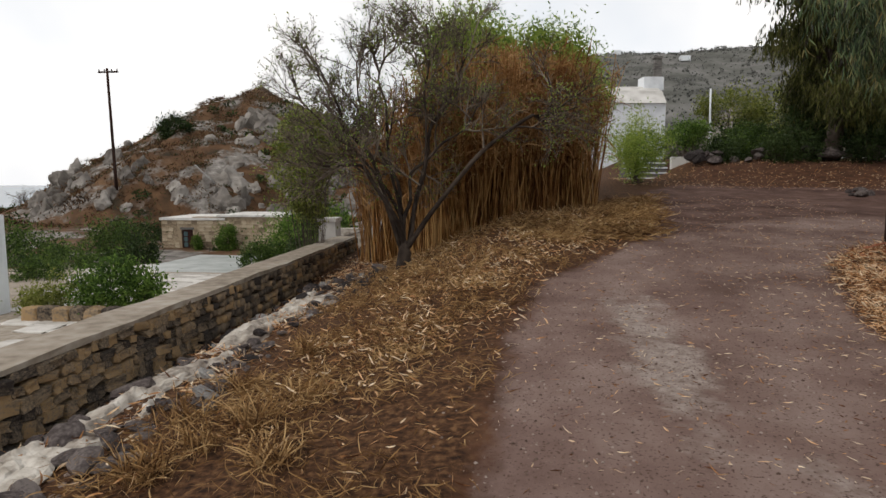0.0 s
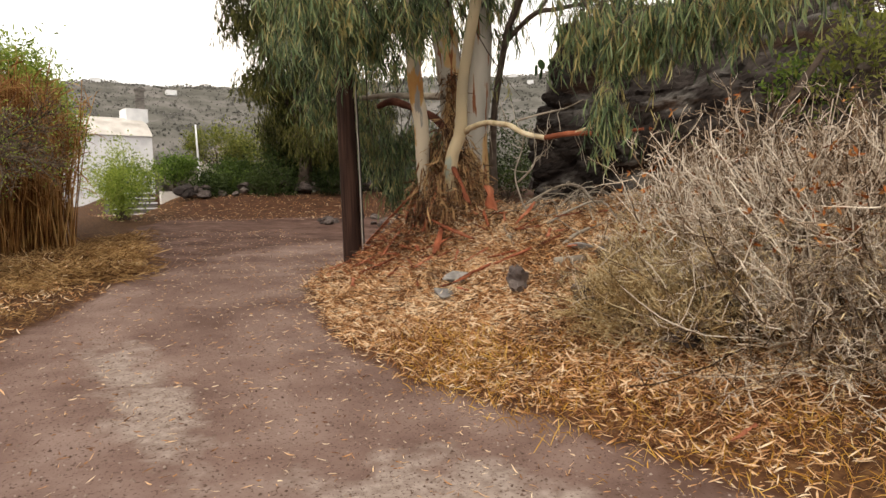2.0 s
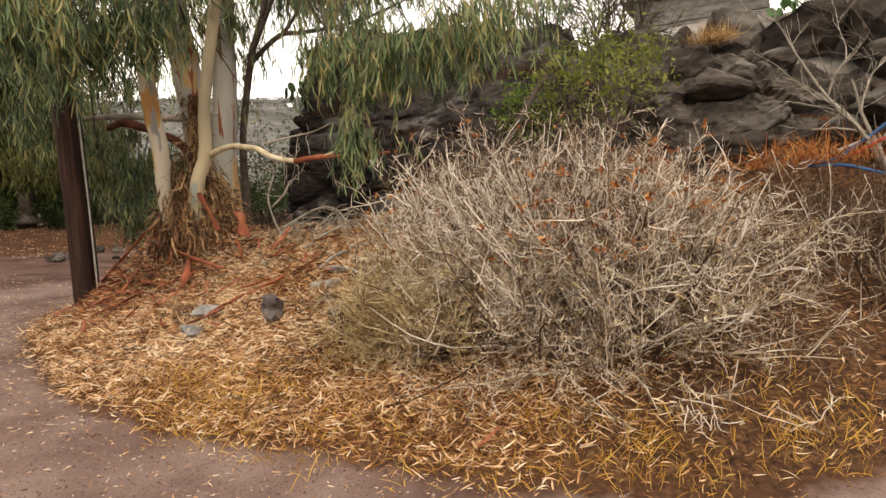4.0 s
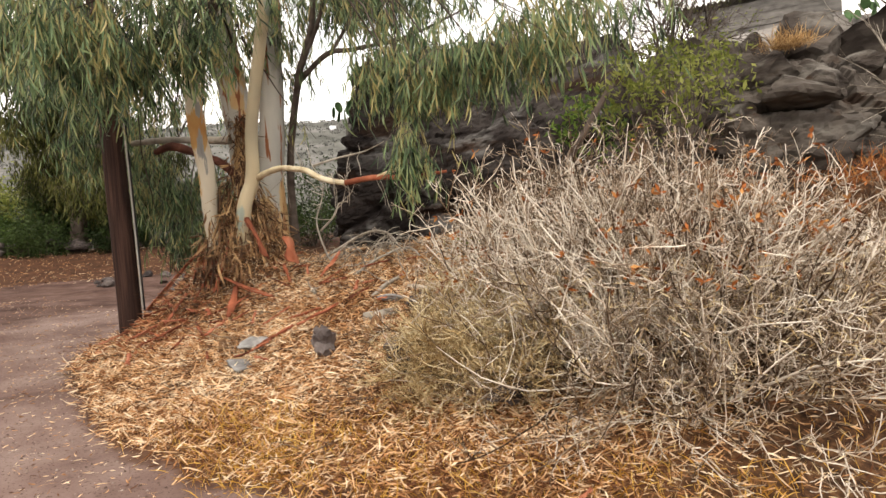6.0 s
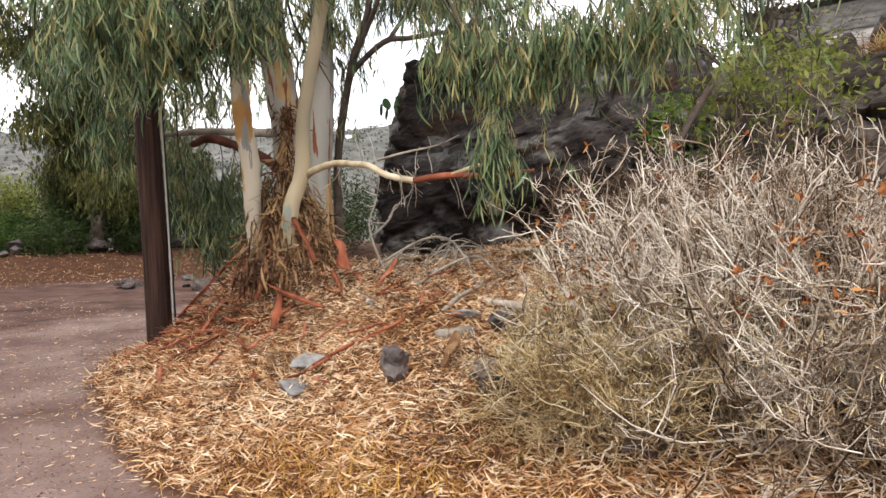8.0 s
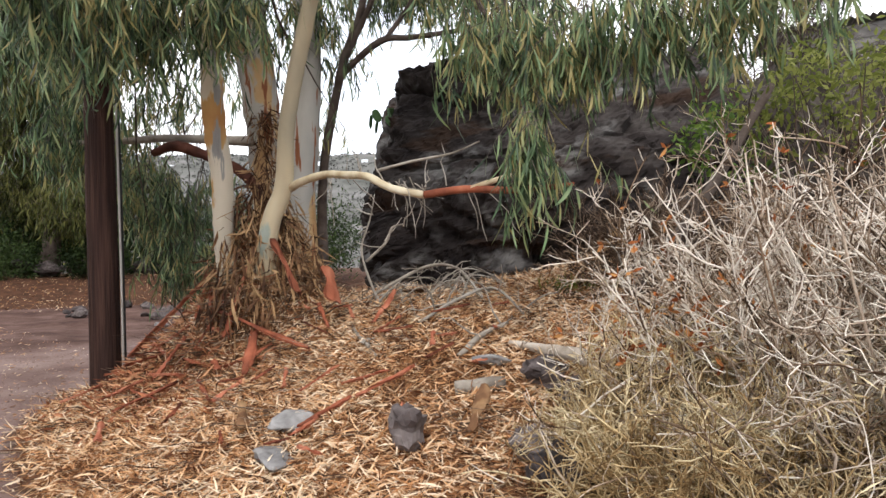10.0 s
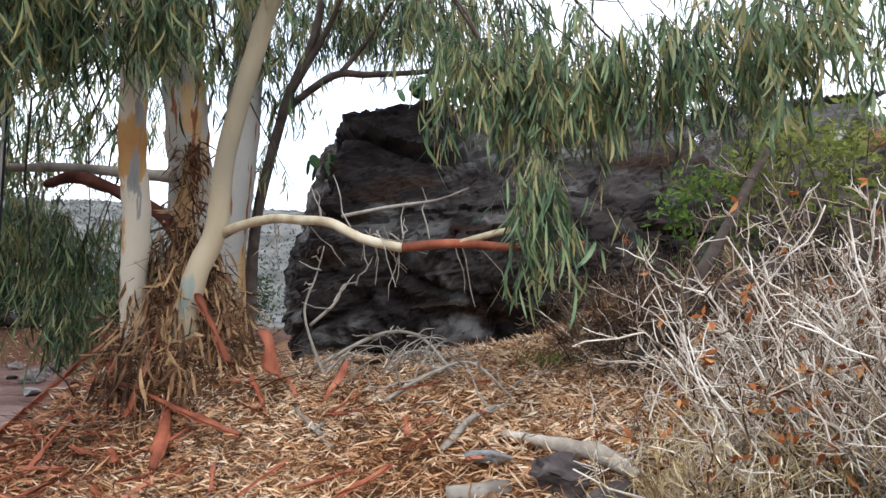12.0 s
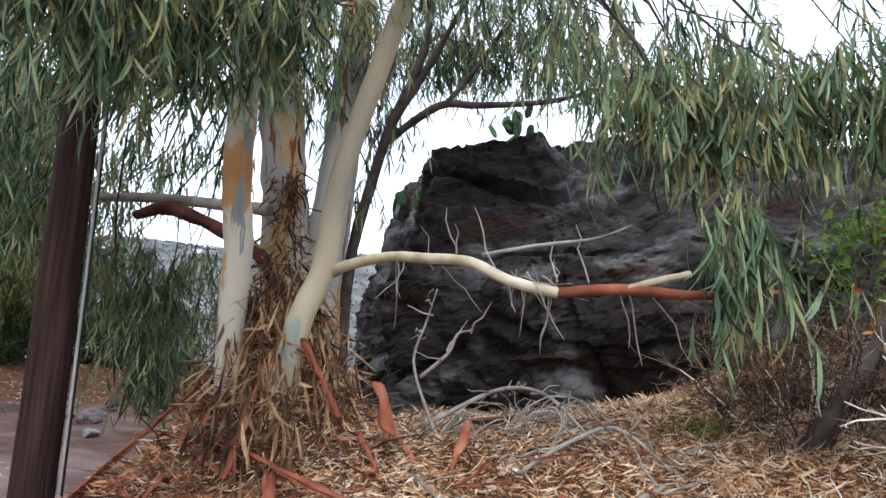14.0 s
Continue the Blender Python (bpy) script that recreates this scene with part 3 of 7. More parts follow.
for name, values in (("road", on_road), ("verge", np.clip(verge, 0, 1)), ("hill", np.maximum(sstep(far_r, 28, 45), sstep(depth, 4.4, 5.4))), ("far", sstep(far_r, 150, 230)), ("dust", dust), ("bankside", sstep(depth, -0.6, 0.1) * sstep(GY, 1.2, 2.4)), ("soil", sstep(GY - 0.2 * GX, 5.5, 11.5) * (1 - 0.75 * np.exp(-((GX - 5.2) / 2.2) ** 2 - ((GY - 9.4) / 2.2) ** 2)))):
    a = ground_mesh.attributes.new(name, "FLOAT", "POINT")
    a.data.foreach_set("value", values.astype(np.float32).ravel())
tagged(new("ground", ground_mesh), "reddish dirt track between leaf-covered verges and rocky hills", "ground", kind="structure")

sea = Geo().add([(-4000, -1500, -36), (200, -1500, -36), (200, 4000, -36), (-4000, 4000, -36)], [(0, 1, 2, 3)])
solid("water", sea, M_WATER, "pale calm sea beyond the hillside", "sea", kind="structure", smooth=False)

# ---------------------------------------------------------------- rocks


def rock_mesh(name, material, seed, size=(1, 1, 1), level=3, rough=0.25, facets=7, freq=1.6, sharp=False):
    """A broken stone: a sphere cut by flat faces and roughened."""
    r = np.random.default_rng(seed)
    bm = bmesh.new()
    bmesh.ops.create_icosphere(bm, subdivisions=level, radius=1)
    normals = unit(r.normal(size=(facets, 3)))
    cut = r.uniform(0.42, 0.8, facets) if sharp else r.uniform(0.55, 0.85, facets)
    off = Vector(r.uniform(-50, 50, 3))
    for v in bm.verts:
        p = np.array(v.co)
        for nn, cc in zip(normals, cut):
            dd = p @ nn
            if dd > cc:
                p = p - nn * (dd - cc) * (1.0 if sharp else 0.9)
        k = 1 + rough * noise.fractal(Vector(p) * freq + off, 0.9, 2.0, 4)
        v.co = Vector(p * k * np.array(size) * 0.62)
    for f in bm.faces:
        f.smooth = level > 2 and rough < 0.4 and not sharp
    me = bpy.data.meshes.new(name)
    bm.to_mesh(me)
    bm.free()
    me.materials.append(material)
    return me


def crag(name, material, origin, ux, size, seed, cuts=(44, 26, 26), shape=None, rough=0.28, ledges=0.0):
    """A large outcrop: a box of rock with ledges, cracks and a chosen outline. u along the face, v into it, w up."""
    nu, nv, nw = cuts
    grids = Geo()
    us, vs, ws = np.linspace(0, 1, nu), np.linspace(0, 1, nv), np.linspace(0, 1, nw)

    def sheet(a, b, f, flip):
        A, B = np.meshgrid(a, b, indexing="ij")
        pts = f(A, B).reshape(-1, 3)
        na, nb = len(a), len(b)
        i, j = np.meshgrid(np.arange(na - 1), np.arange(nb - 1), indexing="ij")
        q = np.stack([i * nb + j, (i + 1) * nb + j, (i + 1) * nb + j + 1, i * nb + j + 1], -1).reshape(-1, 4)
        grids.add(pts, q[:, ::-1] if flip else q)

    sheet(us, ws, lambda a, b: np.stack([a, 0 * a, b], -1), False)
    sheet(us, ws, lambda a, b: np.stack([a, 0 * a + 1, b], -1), True)
    sheet(vs, ws, lambda a, b: np.stack([0 * a, a, b], -1), True)
    sheet(vs, ws, lambda a, b: np.stack([0 * a + 1, a, b], -1), False)
    sheet(us, vs, lambda a, b: np.stack([a, b, 0 * a + 1], -1), False)
    P = np.concatenate(grids.v)
    c = P - 0.5
    rad = np.max(np.abs(c), axis=1, keepdims=True)
    ball = unit(c) * rad
    c = c * 0.72 + ball * 0.28 * 1.25
    U, V, Wd = (c[:, 0] + 0.5), (c[:, 1] + 0.5), (c[:, 2] + 0.5)
    if shape:
        U, V, Wd = shape(U, V, Wd)
    L = np.stack([U * size[0], V * size[1], Wd * size[2]], -1)
    nrm = unit(c)
    off = Vector((seed * 3.1, seed * 7.7, 0))
    disp = np.zeros(len(L))
    for k, p in enumerate(L):
        q = Vector(p) + off
        warp = noise.noise_vector(q * 0.8) * 0.35
        b = Vector((q.x * 0.55, q.y * 0.55, q.z * 1.15)) + warp
        dist, _ = noise.voronoi(b)
        crack = min(1.0, (dist[1] - dist[0]) * 9)
        ledge = q.z * 3.3 + 1.2 * noise.noise(q * 0.6)
        ledge = ledge - math.floor(ledge)
        disp[k] = rough * (0.9 * noise.noise(q * 0.7) + 0.35 * noise.cell(b * 1.0) - 0.42 * (1 - crack) + ledges * ledge + 0.34 * noise.fractal(q * 2.6, 0.65, 2.1, 6) - 0.10 * abs(noise.noise(Vector((q.x * 2, q.y * 2, q.z * 9)))))
    L = L + nrm * disp[:, None]
    ux = unit(np.array([*ux, 0.0]))
    vx = np.array([-ux[1], ux[0], 0.0])
    world_pts = np.array(origin) + L[:, :1] * ux + L[:, 1:2] * vx + L[:, 2:] * np.array([0, 0, 1.0])
    g = Geo()
    g.add(world_pts)
    g.q = grids.q
    me = g.mesh(name, material, smooth=False)
    bm = bmesh.new()
    bm.from_mesh(me)
    bmesh.ops.remove_doubles(bm, verts=bm.verts, dist=0.02)
    bmesh.ops.recalc_face_normals(bm, faces=bm.faces)
    bm.to_mesh(me)
    bm.free()
    return me


def boulder_shape(u, v, w):
    left = np.clip(1.0 - u * 1.5, 0, 1)
    u = u + (0.12 - 0.34 * v + 0.07 * w ** 1.5) * left
    hollow = np.exp(-((u - 0.30) / 0.13) ** 2) * np.clip(1.15 - w * 1.5, 0, 1)
    lip = np.exp(-((u - 0.66) / 0.20) ** 2) * np.exp(-((w - 0.38) / 0.22) ** 2)
    under = np.clip((u - 0.5) / 0.2, 0, 1) * np.clip((0.24 - w) / 0.1, 0, 1)
    v = v + (0.24 * w ** 2 + 0.10 * hollow - 0.12 * lip + 0.24 * under) * (1 - v)
    w = w * (1 - 0.05 * np.clip(u - 0.45, 0, 1) - 0.10 * left * (1 - v))
    return u, v, w


# the face runs from the left foot to the right, the rock's body lies behind it
fl, fr = np.array([6.35, 7.55]), np.array([7.75, 3.5])
boulder = crag("boulder", M_BOULDER, (fl[0], fl[1], 1.0), fr - fl, (4.3, 3.4, 3.2), 4, (170, 60, 120), shape=boulder_shape, rough=0.27, ledges=0.16)
solid("boulder", boulder, M_BOULDER, "huge dark weathered boulder with ledges and a hollow foot", "boulder")

cliff_a = crag("rock_cliff", M_CLIFF, (7.7, 4.1, 0.9), np.array([8.7, 0.4]) - np.array([7.7, 4.1]), (4.2, 3.5, 2.75), 9, (120, 40, 84), shape=lambda u, v, w: (u, v + 0.30 * w * (1 - v), w * (0.88 + 0.12 * np.sin(u * 5))), rough=0.36)
solid("rock_cliff", cliff_a, M_CLIFF, "grey cracked rock face behind the dry shrub", "cliff")
cliff_b = crag("rock_cliff", M_CLIFF, (8.9, 1.0, 0.5), np.array([10.4, -4.4]) - np.array([8.9, 1.0]), (5.6, 3.5, 2.7), 14, (120, 40, 84), shape=lambda u, v, w: (u, v + 0.45 * w * (1 - v), w), rough=0.42)
solid("rock_cliff", cliff_b, M_CLIFF, "grey blocky rock ledges with dry scrub on top", "cliff")
CLIFFROCKS = [rock_mesh("rock_block", M_CLIFF, 150 + k, (1.0, 0.85, 0.8), 4, 0.13, 18, 2.6, True) for k in range(5)]
cb = random.Random(3)
o = tagged(new("rock_block", CLIFFROCKS[0]), "grey angular block on top of the cliff", "rock", "blocks of the cliff")
o.matrix_basis = pose(9.6, 2.05, 2.85, 0, 8, 40) @ Matrix.Diagonal((1.2, 1.2, 1.05, 1))
for k in range(30):
    u = cb.uniform(-0.05, 1)
    x, y = 7.9 + 0.4 * cb.random() + 1.2 * u, 3.2 - 4.6 * u
    zz = cb.uniform(1.4, 3.2)
    sz = cb.uniform(0.45, 1.05)
    o = tagged(new("rock_block", cb.choice(CLIFFROCKS)), "grey angular block of the cracked cliff", "rock", "blocks of the cliff")
    o.matrix_basis = pose(x + (zz - 1.2) * 0.5, y, zz, cb.uniform(-20, 20), cb.uniform(-20, 20), cb.uniform(0, 360)) @ Matrix.Diagonal((sz, sz, sz * 0.8, 1))

for k, (x, y, zz, sz) in enumerate(((10.3, 2.7, 3.45, 1.1), (10.5, 1.9, 3.6, 1.2), (10.6, 1.1, 3.55, 1.2), (10.8, 0.3, 3.5, 1.3), (10.2, 3.4, 3.3, 1.0), (10.9, -0.6, 3.4, 1.3))):
    o = tagged(new("rock_block", CLIFFROCKS[k % 5]), "grey angular block below the old shed", "rock", "blocks of the cliff")
    o.matrix_basis = pose(x, y, zz, 10 * k - 20, 15 - 7 * k, 50 * k) @ Matrix.Diagonal((sz, sz, sz, 1))

# ---------------------------------------------------------------- utility pole
PX, PY = 4.19, 7.84
pole = thing("utility_pole", "dark creosoted wooden utility pole at the bank's foot", "utility pole")
tube_pts = [(PX, PY, gz(PX, PY) - 0.3), (PX - 0.01, PY, 2.0), (PX - 0.04, PY, 4.5), (PX - 0.08, PY, 8.5)]
part("shaft", tube(Geo(), tube_pts, [0.125, 0.118, 0.108, 0.09], 14, 8, 0.02, 3), M_POLE, pole)
right = unit(np.array([0.80, -0.6, 0.0]))
cable = np.array(tube_pts) + right * 0.14 + np.array([-0.03, -0.05, 0])
part("conduit", tube(Geo(), cable, [0.009] * 4, 8, 6, 0.0), M_GREYPIPE, pole, "thin pale grey conduit clamped to the pole")
cable2 = np.array(tube_pts) + right * 0.165 + np.array([0.0, 0.03, 0])
part("cable", tube(Geo(), cable2, [0.012] * 4, 6, 6, 0.0), M_BLACK, pole, "black cable running down the pole")

# ---------------------------------------------------------------- the eucalyptus
gum = thing("eucalyptus_tree", "large eucalyptus with several pale peeling trunks and drooping leaves", "tree")


def limb(pts, rad, material, label="", name="trunk", seed=1, rough=0.05, seg=14):
    return part(name, tube(Geo(), pts, rad, seg, 6, rough, seed), material, gum, label)


limb([(4.88, 7.0, 0.9), (4.76, 6.92, 1.6), (4.68, 6.86, 2.03), (4.65, 6.82, 2.45), (4.56, 6.78, 2.95), (4.47, 6.68, 3.5), (4.35, 6.6, 4.4), (4.3, 6.5, 6.5)], [0.12, 0.095, 0.08, 0.092, 0.088, 0.085, 0.08, 0.06], M_TAN, "leaning trunk with tan and grey bark patches", seed=2)
limb([(4.98, 6.75, 1.0), (4.82, 6.48, 1.95), (4.87, 6.33, 2.37), (4.82, 6.20, 2.87), (4.73, 5.84, 3.57), (4.66, 5.60, 3.95), (4.55, 5.2, 4.8), (4.45, 4.9, 6.2)], [0.10, 0.078, 0.072, 0.064, 0.06, 0.056, 0.05, 0.04], M_PALEBARK, "smooth cream trunk leaning outwards", seed=3, rough=0.02)
limb([(5.45, 7.15, 1.0), (5.50, 7.22, 2.3), (5.44, 7.25, 3.0), (5.36, 7.25, 3.6), (5.28, 7.25, 4.3), (5.2, 7.2, 5.4), (5.1, 7.1, 7.0)], [0.30, 0.20, 0.17, 0.165, 0.15, 0.12, 0.09], M_MOTTLED, "thick grey trunk shedding its bark", seed=4)
limb([(5.58, 7.08, 1.0), (5.64, 7.04, 2.4), (5.70, 6.98, 3.2), (5.74, 6.93, 4.2), (5.78, 6.85, 5.5), (5.8, 6.8, 7.0)], [0.26, 0.16, 0.145, 0.13, 0.11, 0.09], M_MOTTLED, "thick grey trunk streaked with red bark", seed=5)
limb([(5.95, 7.05, 1.3), (5.92, 7.0, 2.55), (5.88, 6.65, 3.6), (5.92, 6.35, 4.3), (5.8, 6.1, 5.5)], [0.06, 0.046, 0.04, 0.034, 0.02], M_DARKTWIG, "thin dark leaning stem", name="stem", seed=6)
limb([(5.88, 6.68, 3.55), (6.0, 6.25, 3.82), (6.2, 6.0, 3.85), (6.6, 5.5, 3.95), (7.0, 4.9, 4.2)], [0.034, 0.032, 0.028, 0.02, 0.01], M_DARKTWIG, name="branch", seed=7, seg=8)
limb([(6.02, 6.2, 3.83), (6.15, 5.95, 4.2), (6.2, 5.6, 4.7)], [0.024, 0.02, 0.012], M_DARKTWIG, name="branch", seed=8, seg=8)
limb([(5.88, 6.6, 3.7), (5.9, 6.3, 4.1), (5.85, 5.9, 4.6)], [0.03, 0.026, 0.02], M_DARKTWIG, name="branch", seed=18, seg=8)
limb([(4.90, 6.30, 2.35), (4.88, 6.10, 2.385), (4.85, 5.83, 2.395), (4.76, 5.52, 2.345), (4.67, 5.24, 2.29), (4.68, 5.04, 2.19), (4.75, 4.83, 2.13)], [0.038, 0.031, 0.029, 0.028, 0.027, 0.026, 0.025], M_CREAM, "bent cream branch reaching out low", name="branch", seed=9, rough=0.04, seg=10)
limb([(4.75, 4.83, 2.13), (4.87, 4.59, 2.15), (4.95, 4.32, 2.12), (5.02, 4.14, 2.12), (5.1, 3.95, 2.13)], [0.0255, 0.025, 0.022, 0.018, 0.012], M_REDBARK, "red-brown barked end of the low branch", name="branch_end", seed=10, rough=0.04, seg=10)
limb([(4.88, 4.55, 2.15), (4.94, 4.42, 2.19), (5.0, 4.3, 2.22)], [0.02, 0.018, 0.016], M_CREAM, name="fork", seed=11, seg=8)
limb([(4.72, 5.2, 2.33), (4.80, 4.95, 2.37), (4.9, 4.7, 2.40), (5.0, 4.55, 2.47)], [0.011, 0.009, 0.007, 0.004], M_GREYTWIG, name="twig", seed=12, seg=6)
limb([(5.38, 6.95, 2.0), (5.21, 7.22, 2.57), (5.04, 7.46, 2.75), (4.86, 7.81, 2.91), (4.8, 8.1, 2.88)], [0.05, 0.05, 0.05, 0.052, 0.035], M_DARKRED, "broken red-brown limb behind the trunks", name="limb", seed=13, rough=0.08)
limb([(5.2, 7.15, 2.9), (5.06, 7.51, 2.95), (4.87, 8.02, 3.02), (4.71, 8.48, 3.04), (4.5, 9.2, 3.1)], [0.05, 0.045, 0.04, 0.035, 0.02], M_GREYTWIG, name="limb", seed=14, rough=0.06, seg=8)


def drape(blobs, per, leaf=(0.17, 0.0145), twig_len=0.5, seed=1):
    """Hanging sprays: thin twigs that droop from places in the blobs, each with long leaves."""
    r = np.random.default_rng(seed)
    tw, lf = Geo(), Geo()
    for (x, y, z, rx, ry, rz, dens) in blobs:
        n = int(per * dens)
        p = unit(r.normal(size=(n, 3))) * r.uniform(0.15, 1, (n, 1)) ** 0.45 * np.array([rx, ry, rz]) + np.array([x, y, z])
        out = r.normal(size=(n, 3)) * np.array([0.5, 0.5, 0.2])
        k = 5
        u = np.linspace(0, 1, k)
        ln = r.uniform(0.5, 1.1, n) * twig_len
        P = p[:, None] + out[:, None] * (ln[:, None] * u * 0.7)[..., None]
        P[..., 2] -= ln[:, None] * (u ** 1.6) * 0.9 - 0.12 * ln[:, None] * np.sin(u * 2)
        tubes(tw, P, 0.003 * (1 - 0.6 * u)[None] * np.ones((n, 1)), 3)
        m = 11
        at = r.uniform(0.15, 1, (n, m))
        idx = np.clip((at * (k - 1)).astype(int), 0, k - 2)
        fr = at * (k - 1) - idx
        rows = np.arange(n)[:, None]
        base = P[rows, idx] * (1 - fr)[..., None] + P[rows, idx + 1] * fr[..., None]
        way = r.normal(size=(n, m, 3)) * np.array([0.26, 0.26, 0.2]) + np.array([0, 0, -1.0])
        L = r.uniform(0.6, 1.25, n * m) * leaf[0]
        leaves(lf, base.reshape(-1, 3), way.reshape(-1, 3), L, r.uniform(0.7, 1.2, n * m) * leaf[1], 0.45, 4)
    return tw, lf


right_sprays = [(5.38, 4.80, 3.75, 0.42, 0.42, 0.25, 0.34), (5.15, 4.21, 3.4, 0.38, 0.38, 0.24, 0.3), (4.95, 4.55, 3.2, 0.24, 0.22, 0.16, 0.4), (4.98, 4.2, 3.1, 0.26, 0.26, 0.18, 0.5),
                (5.0, 3.92, 3.0, 0.22, 0.26, 0.2, 0.5), (4.76, 4.06, 2.42, 0.07, 0.09, 0.2, 0.32), (5.05, 3.6, 3.08, 0.3, 0.3, 0.18, 0.45), (5.1, 3.25, 3.1, 0.32, 0.34, 0.18, 0.4),
                (5.2, 3.0, 3.35, 0.4, 0.42, 0.22, 0.3), (4.95, 2.85, 3.1, 0.32, 0.32, 0.16, 0.28), (5.5, 2.7, 3.3, 0.5, 0.5, 0.22, 0.24), (5.9, 4.8, 4.2, 0.6, 0.6, 0.3, 0.09),
                (6.1, 3.9, 4.0, 0.7, 0.7, 0.3, 0.08), (5.5, 5.4, 4.6, 0.6, 0.6, 0.3, 0.3), (6.9, 6.2, 4.65, 0.6, 0.6, 0.22, 0.55), (7.1, 5.4, 4.6, 0.6, 0.6, 0.22, 0.5), (6.6, 6.7, 4.75, 0.5, 0.5, 0.22, 0.4)]
left_sprays = [(3.2, 6.1, 3.35, 0.40, 0.42, 0.32, 0.9), (3.6, 6.4, 3.5, 0.38, 0.38, 0.28, 0.9), (3.45, 6.2, 3.95, 0.65, 0.65, 0.35, 1.1),
               (4.1, 6.15, 3.62, 0.33, 0.33, 0.2, 0.65), (3.1, 6.6, 3.85, 0.4, 0.5, 0.3, 0.7), (4.3, 6.0, 4.1, 0.6, 0.6, 0.35, 0.8),
               (3.6, 7.5, 3.95, 0.5, 0.6, 0.4, 0.9), (4.3, 7.6, 4.0, 0.4, 0.5, 0.35, 0.4), (2.9, 6.0, 3.6, 0.35, 0.4, 0.3, 0.6), (4.1, 8.9, 3.9, 0.6, 0.7, 0.6, 1.1), (4.0, 8.6, 4.8, 0.8, 0.9, 0.5, 0.5), (4.8, 6.0, 5.2, 1.2, 1.2, 0.6, 1.0)]
back_sprays = [(5.3, 7.2, 4.0, 0.45, 0.45, 0.3, 0.55), (5.6, 6.7, 4.35, 0.5, 0.5, 0.3, 0.55), (5.0, 7.6, 4.3, 0.5, 0.5, 0.3, 0.55), (6.3, 6.0, 4.75, 0.6, 0.6, 0.3, 0.6), (6.1, 5.3, 4.5, 0.5, 0.5, 0.3, 0.45),
               (5.95, 6.75, 4.0, 0.4, 0.4, 0.4, 0.3), (6.0, 6.9, 3.3, 0.3, 0.3, 0.3, 0.08), (5.0, 7.9, 1.95, 0.3, 0.25, 0.25, 0.7), (4.95, 8.3, 2.5, 0.4, 0.35, 0.35, 0.95), (4.5, 8.8, 3.2, 0.55, 0.6, 0.45, 1.2), (5.9, 8.6, 2.6, 0.45, 0.4, 0.4, 0.6),
               (6.4, 9.6, 4.2, 1.0, 1.0, 0.5, 0.4), (5.2, 9.9, 4.4, 1.0, 1.0, 0.6, 0.5), (6.7, 6.4, 4.9, 0.8, 0.8, 0.35, 0.6), (6.2, 7.0, 5.3, 1.0, 1.0, 0.5, 0.6),
               (4.36, 7.60, 3.81, 0.45, 0.45, 0.35, 0.24), (4.86, 7.77, 3.67, 0.45, 0.45, 0.35, 0.22), (5.21, 9.19, 3.48, 0.45, 0.45, 0.35, 0.26), (4.27, 8.78, 4.32, 0.45, 0.45, 0.35, 0.24), (5.55, 9.21, 3.71, 0.45, 0.45, 0.35, 0.26), (5.42, 9.29, 2.89, 0.45, 0.45, 0.35, 0.22), (4.14, 7.49, 3.95, 0.45, 0.45, 0.35, 0.24)]
for n, (sprays, per) in enumerate(((right_sprays, 130), (left_sprays, 120), (back_sprays, 110))):
    tw, lf = drape(sprays, per, seed=31 + n)
    root = np.array(((5.0, 5.5, 4.7), (4.35, 6.6, 4.4), (5.0, 6.8, 4.4))[n])
    br_ = np.random.default_rng(500 + n)
    ends = np.repeat(np.array([b[:3] for b in sprays]), 2, 0) + br_.normal(0, 0.18, (2 * len(sprays), 3))
    u_ = np.linspace(0, 1, 8)
    P_ = root + (ends - root)[:, None] * u_[None, :, None] + np.cumsum(br_.normal(0, 0.085, (len(ends), 8, 3)), 1) * np.sin(u_ * np.pi)[None, :, None] + np.array([0, 0, 0.25]) * np.sin(u_ * np.pi)[None, :, None]
    tagged(part("branchwork", tubes(Geo(), P_, np.linspace(0.017, 0.003, 8)[None] * br_.uniform(0.6, 1.1, (len(ends), 1)), 6), M_DARKTWIG, gum, "slender dark boughs"), kind="stuff")
    tagged(part("twig_curtain", tw, M_DARKTWIG, gum, "thin drooping twigs"), kind="stuff")
    tagged(part("foliage", lf, M_GUM, gum, "long grey-green hanging leaves"), kind="stuff")

# bark in rags round the foot, loose strips and old dead twigs
rag = Geo()
n = 1100
ang = rng.uniform(0, 2 * np.pi, n)
rad = rng.uniform(0.05, 0.5, n)
bx, by = 4.95 + np.cos(ang) * rad * 1.0, 6.72 + np.sin(ang) * rad
bz = height(bx, by) + rng.uniform(0.04, 0.72, n) * (1 - rad)
leaves(rag, np.stack([bx, by, bz], -1), np.stack([np.cos(ang) * 0.4, np.sin(ang) * 0.4, -0.8 * np.ones(n)], -1) + rng.normal(0, 0.55, (n, 3)), rng.uniform(0.06, 0.26, n), rng.uniform(0.006, 0.022, n), 0.4, 3)
n = 260
cz = 2.35 + 0.75 * rng.uniform(0, 1, n) ** 0.5
leaves(rag, np.stack([5.33 + rng.normal(0, 0.07, n) - (cz - 2.4) * 0.05, 7.08 + rng.normal(0, 0.06, n), cz + 0.1], -1), rng.normal(0, 0.5, (n, 3)) + np.array([0, 0, -0.8]), rng.uniform(0.06, 0.2, n), rng.uniform(0.008, 0.02, n), 0.5, 3)
n = 330
ang = rng.uniform(2.6, 5.4, n)
rad = rng.uniform(0.12, 0.5, n)
bx, by = 4.88 + np.cos(ang) * rad, 6.68 + np.sin(ang) * rad
bz = height(bx, by) + rng.uniform(0.15, 0.72, n) * (1.1 - rad)
tatter = Geo()
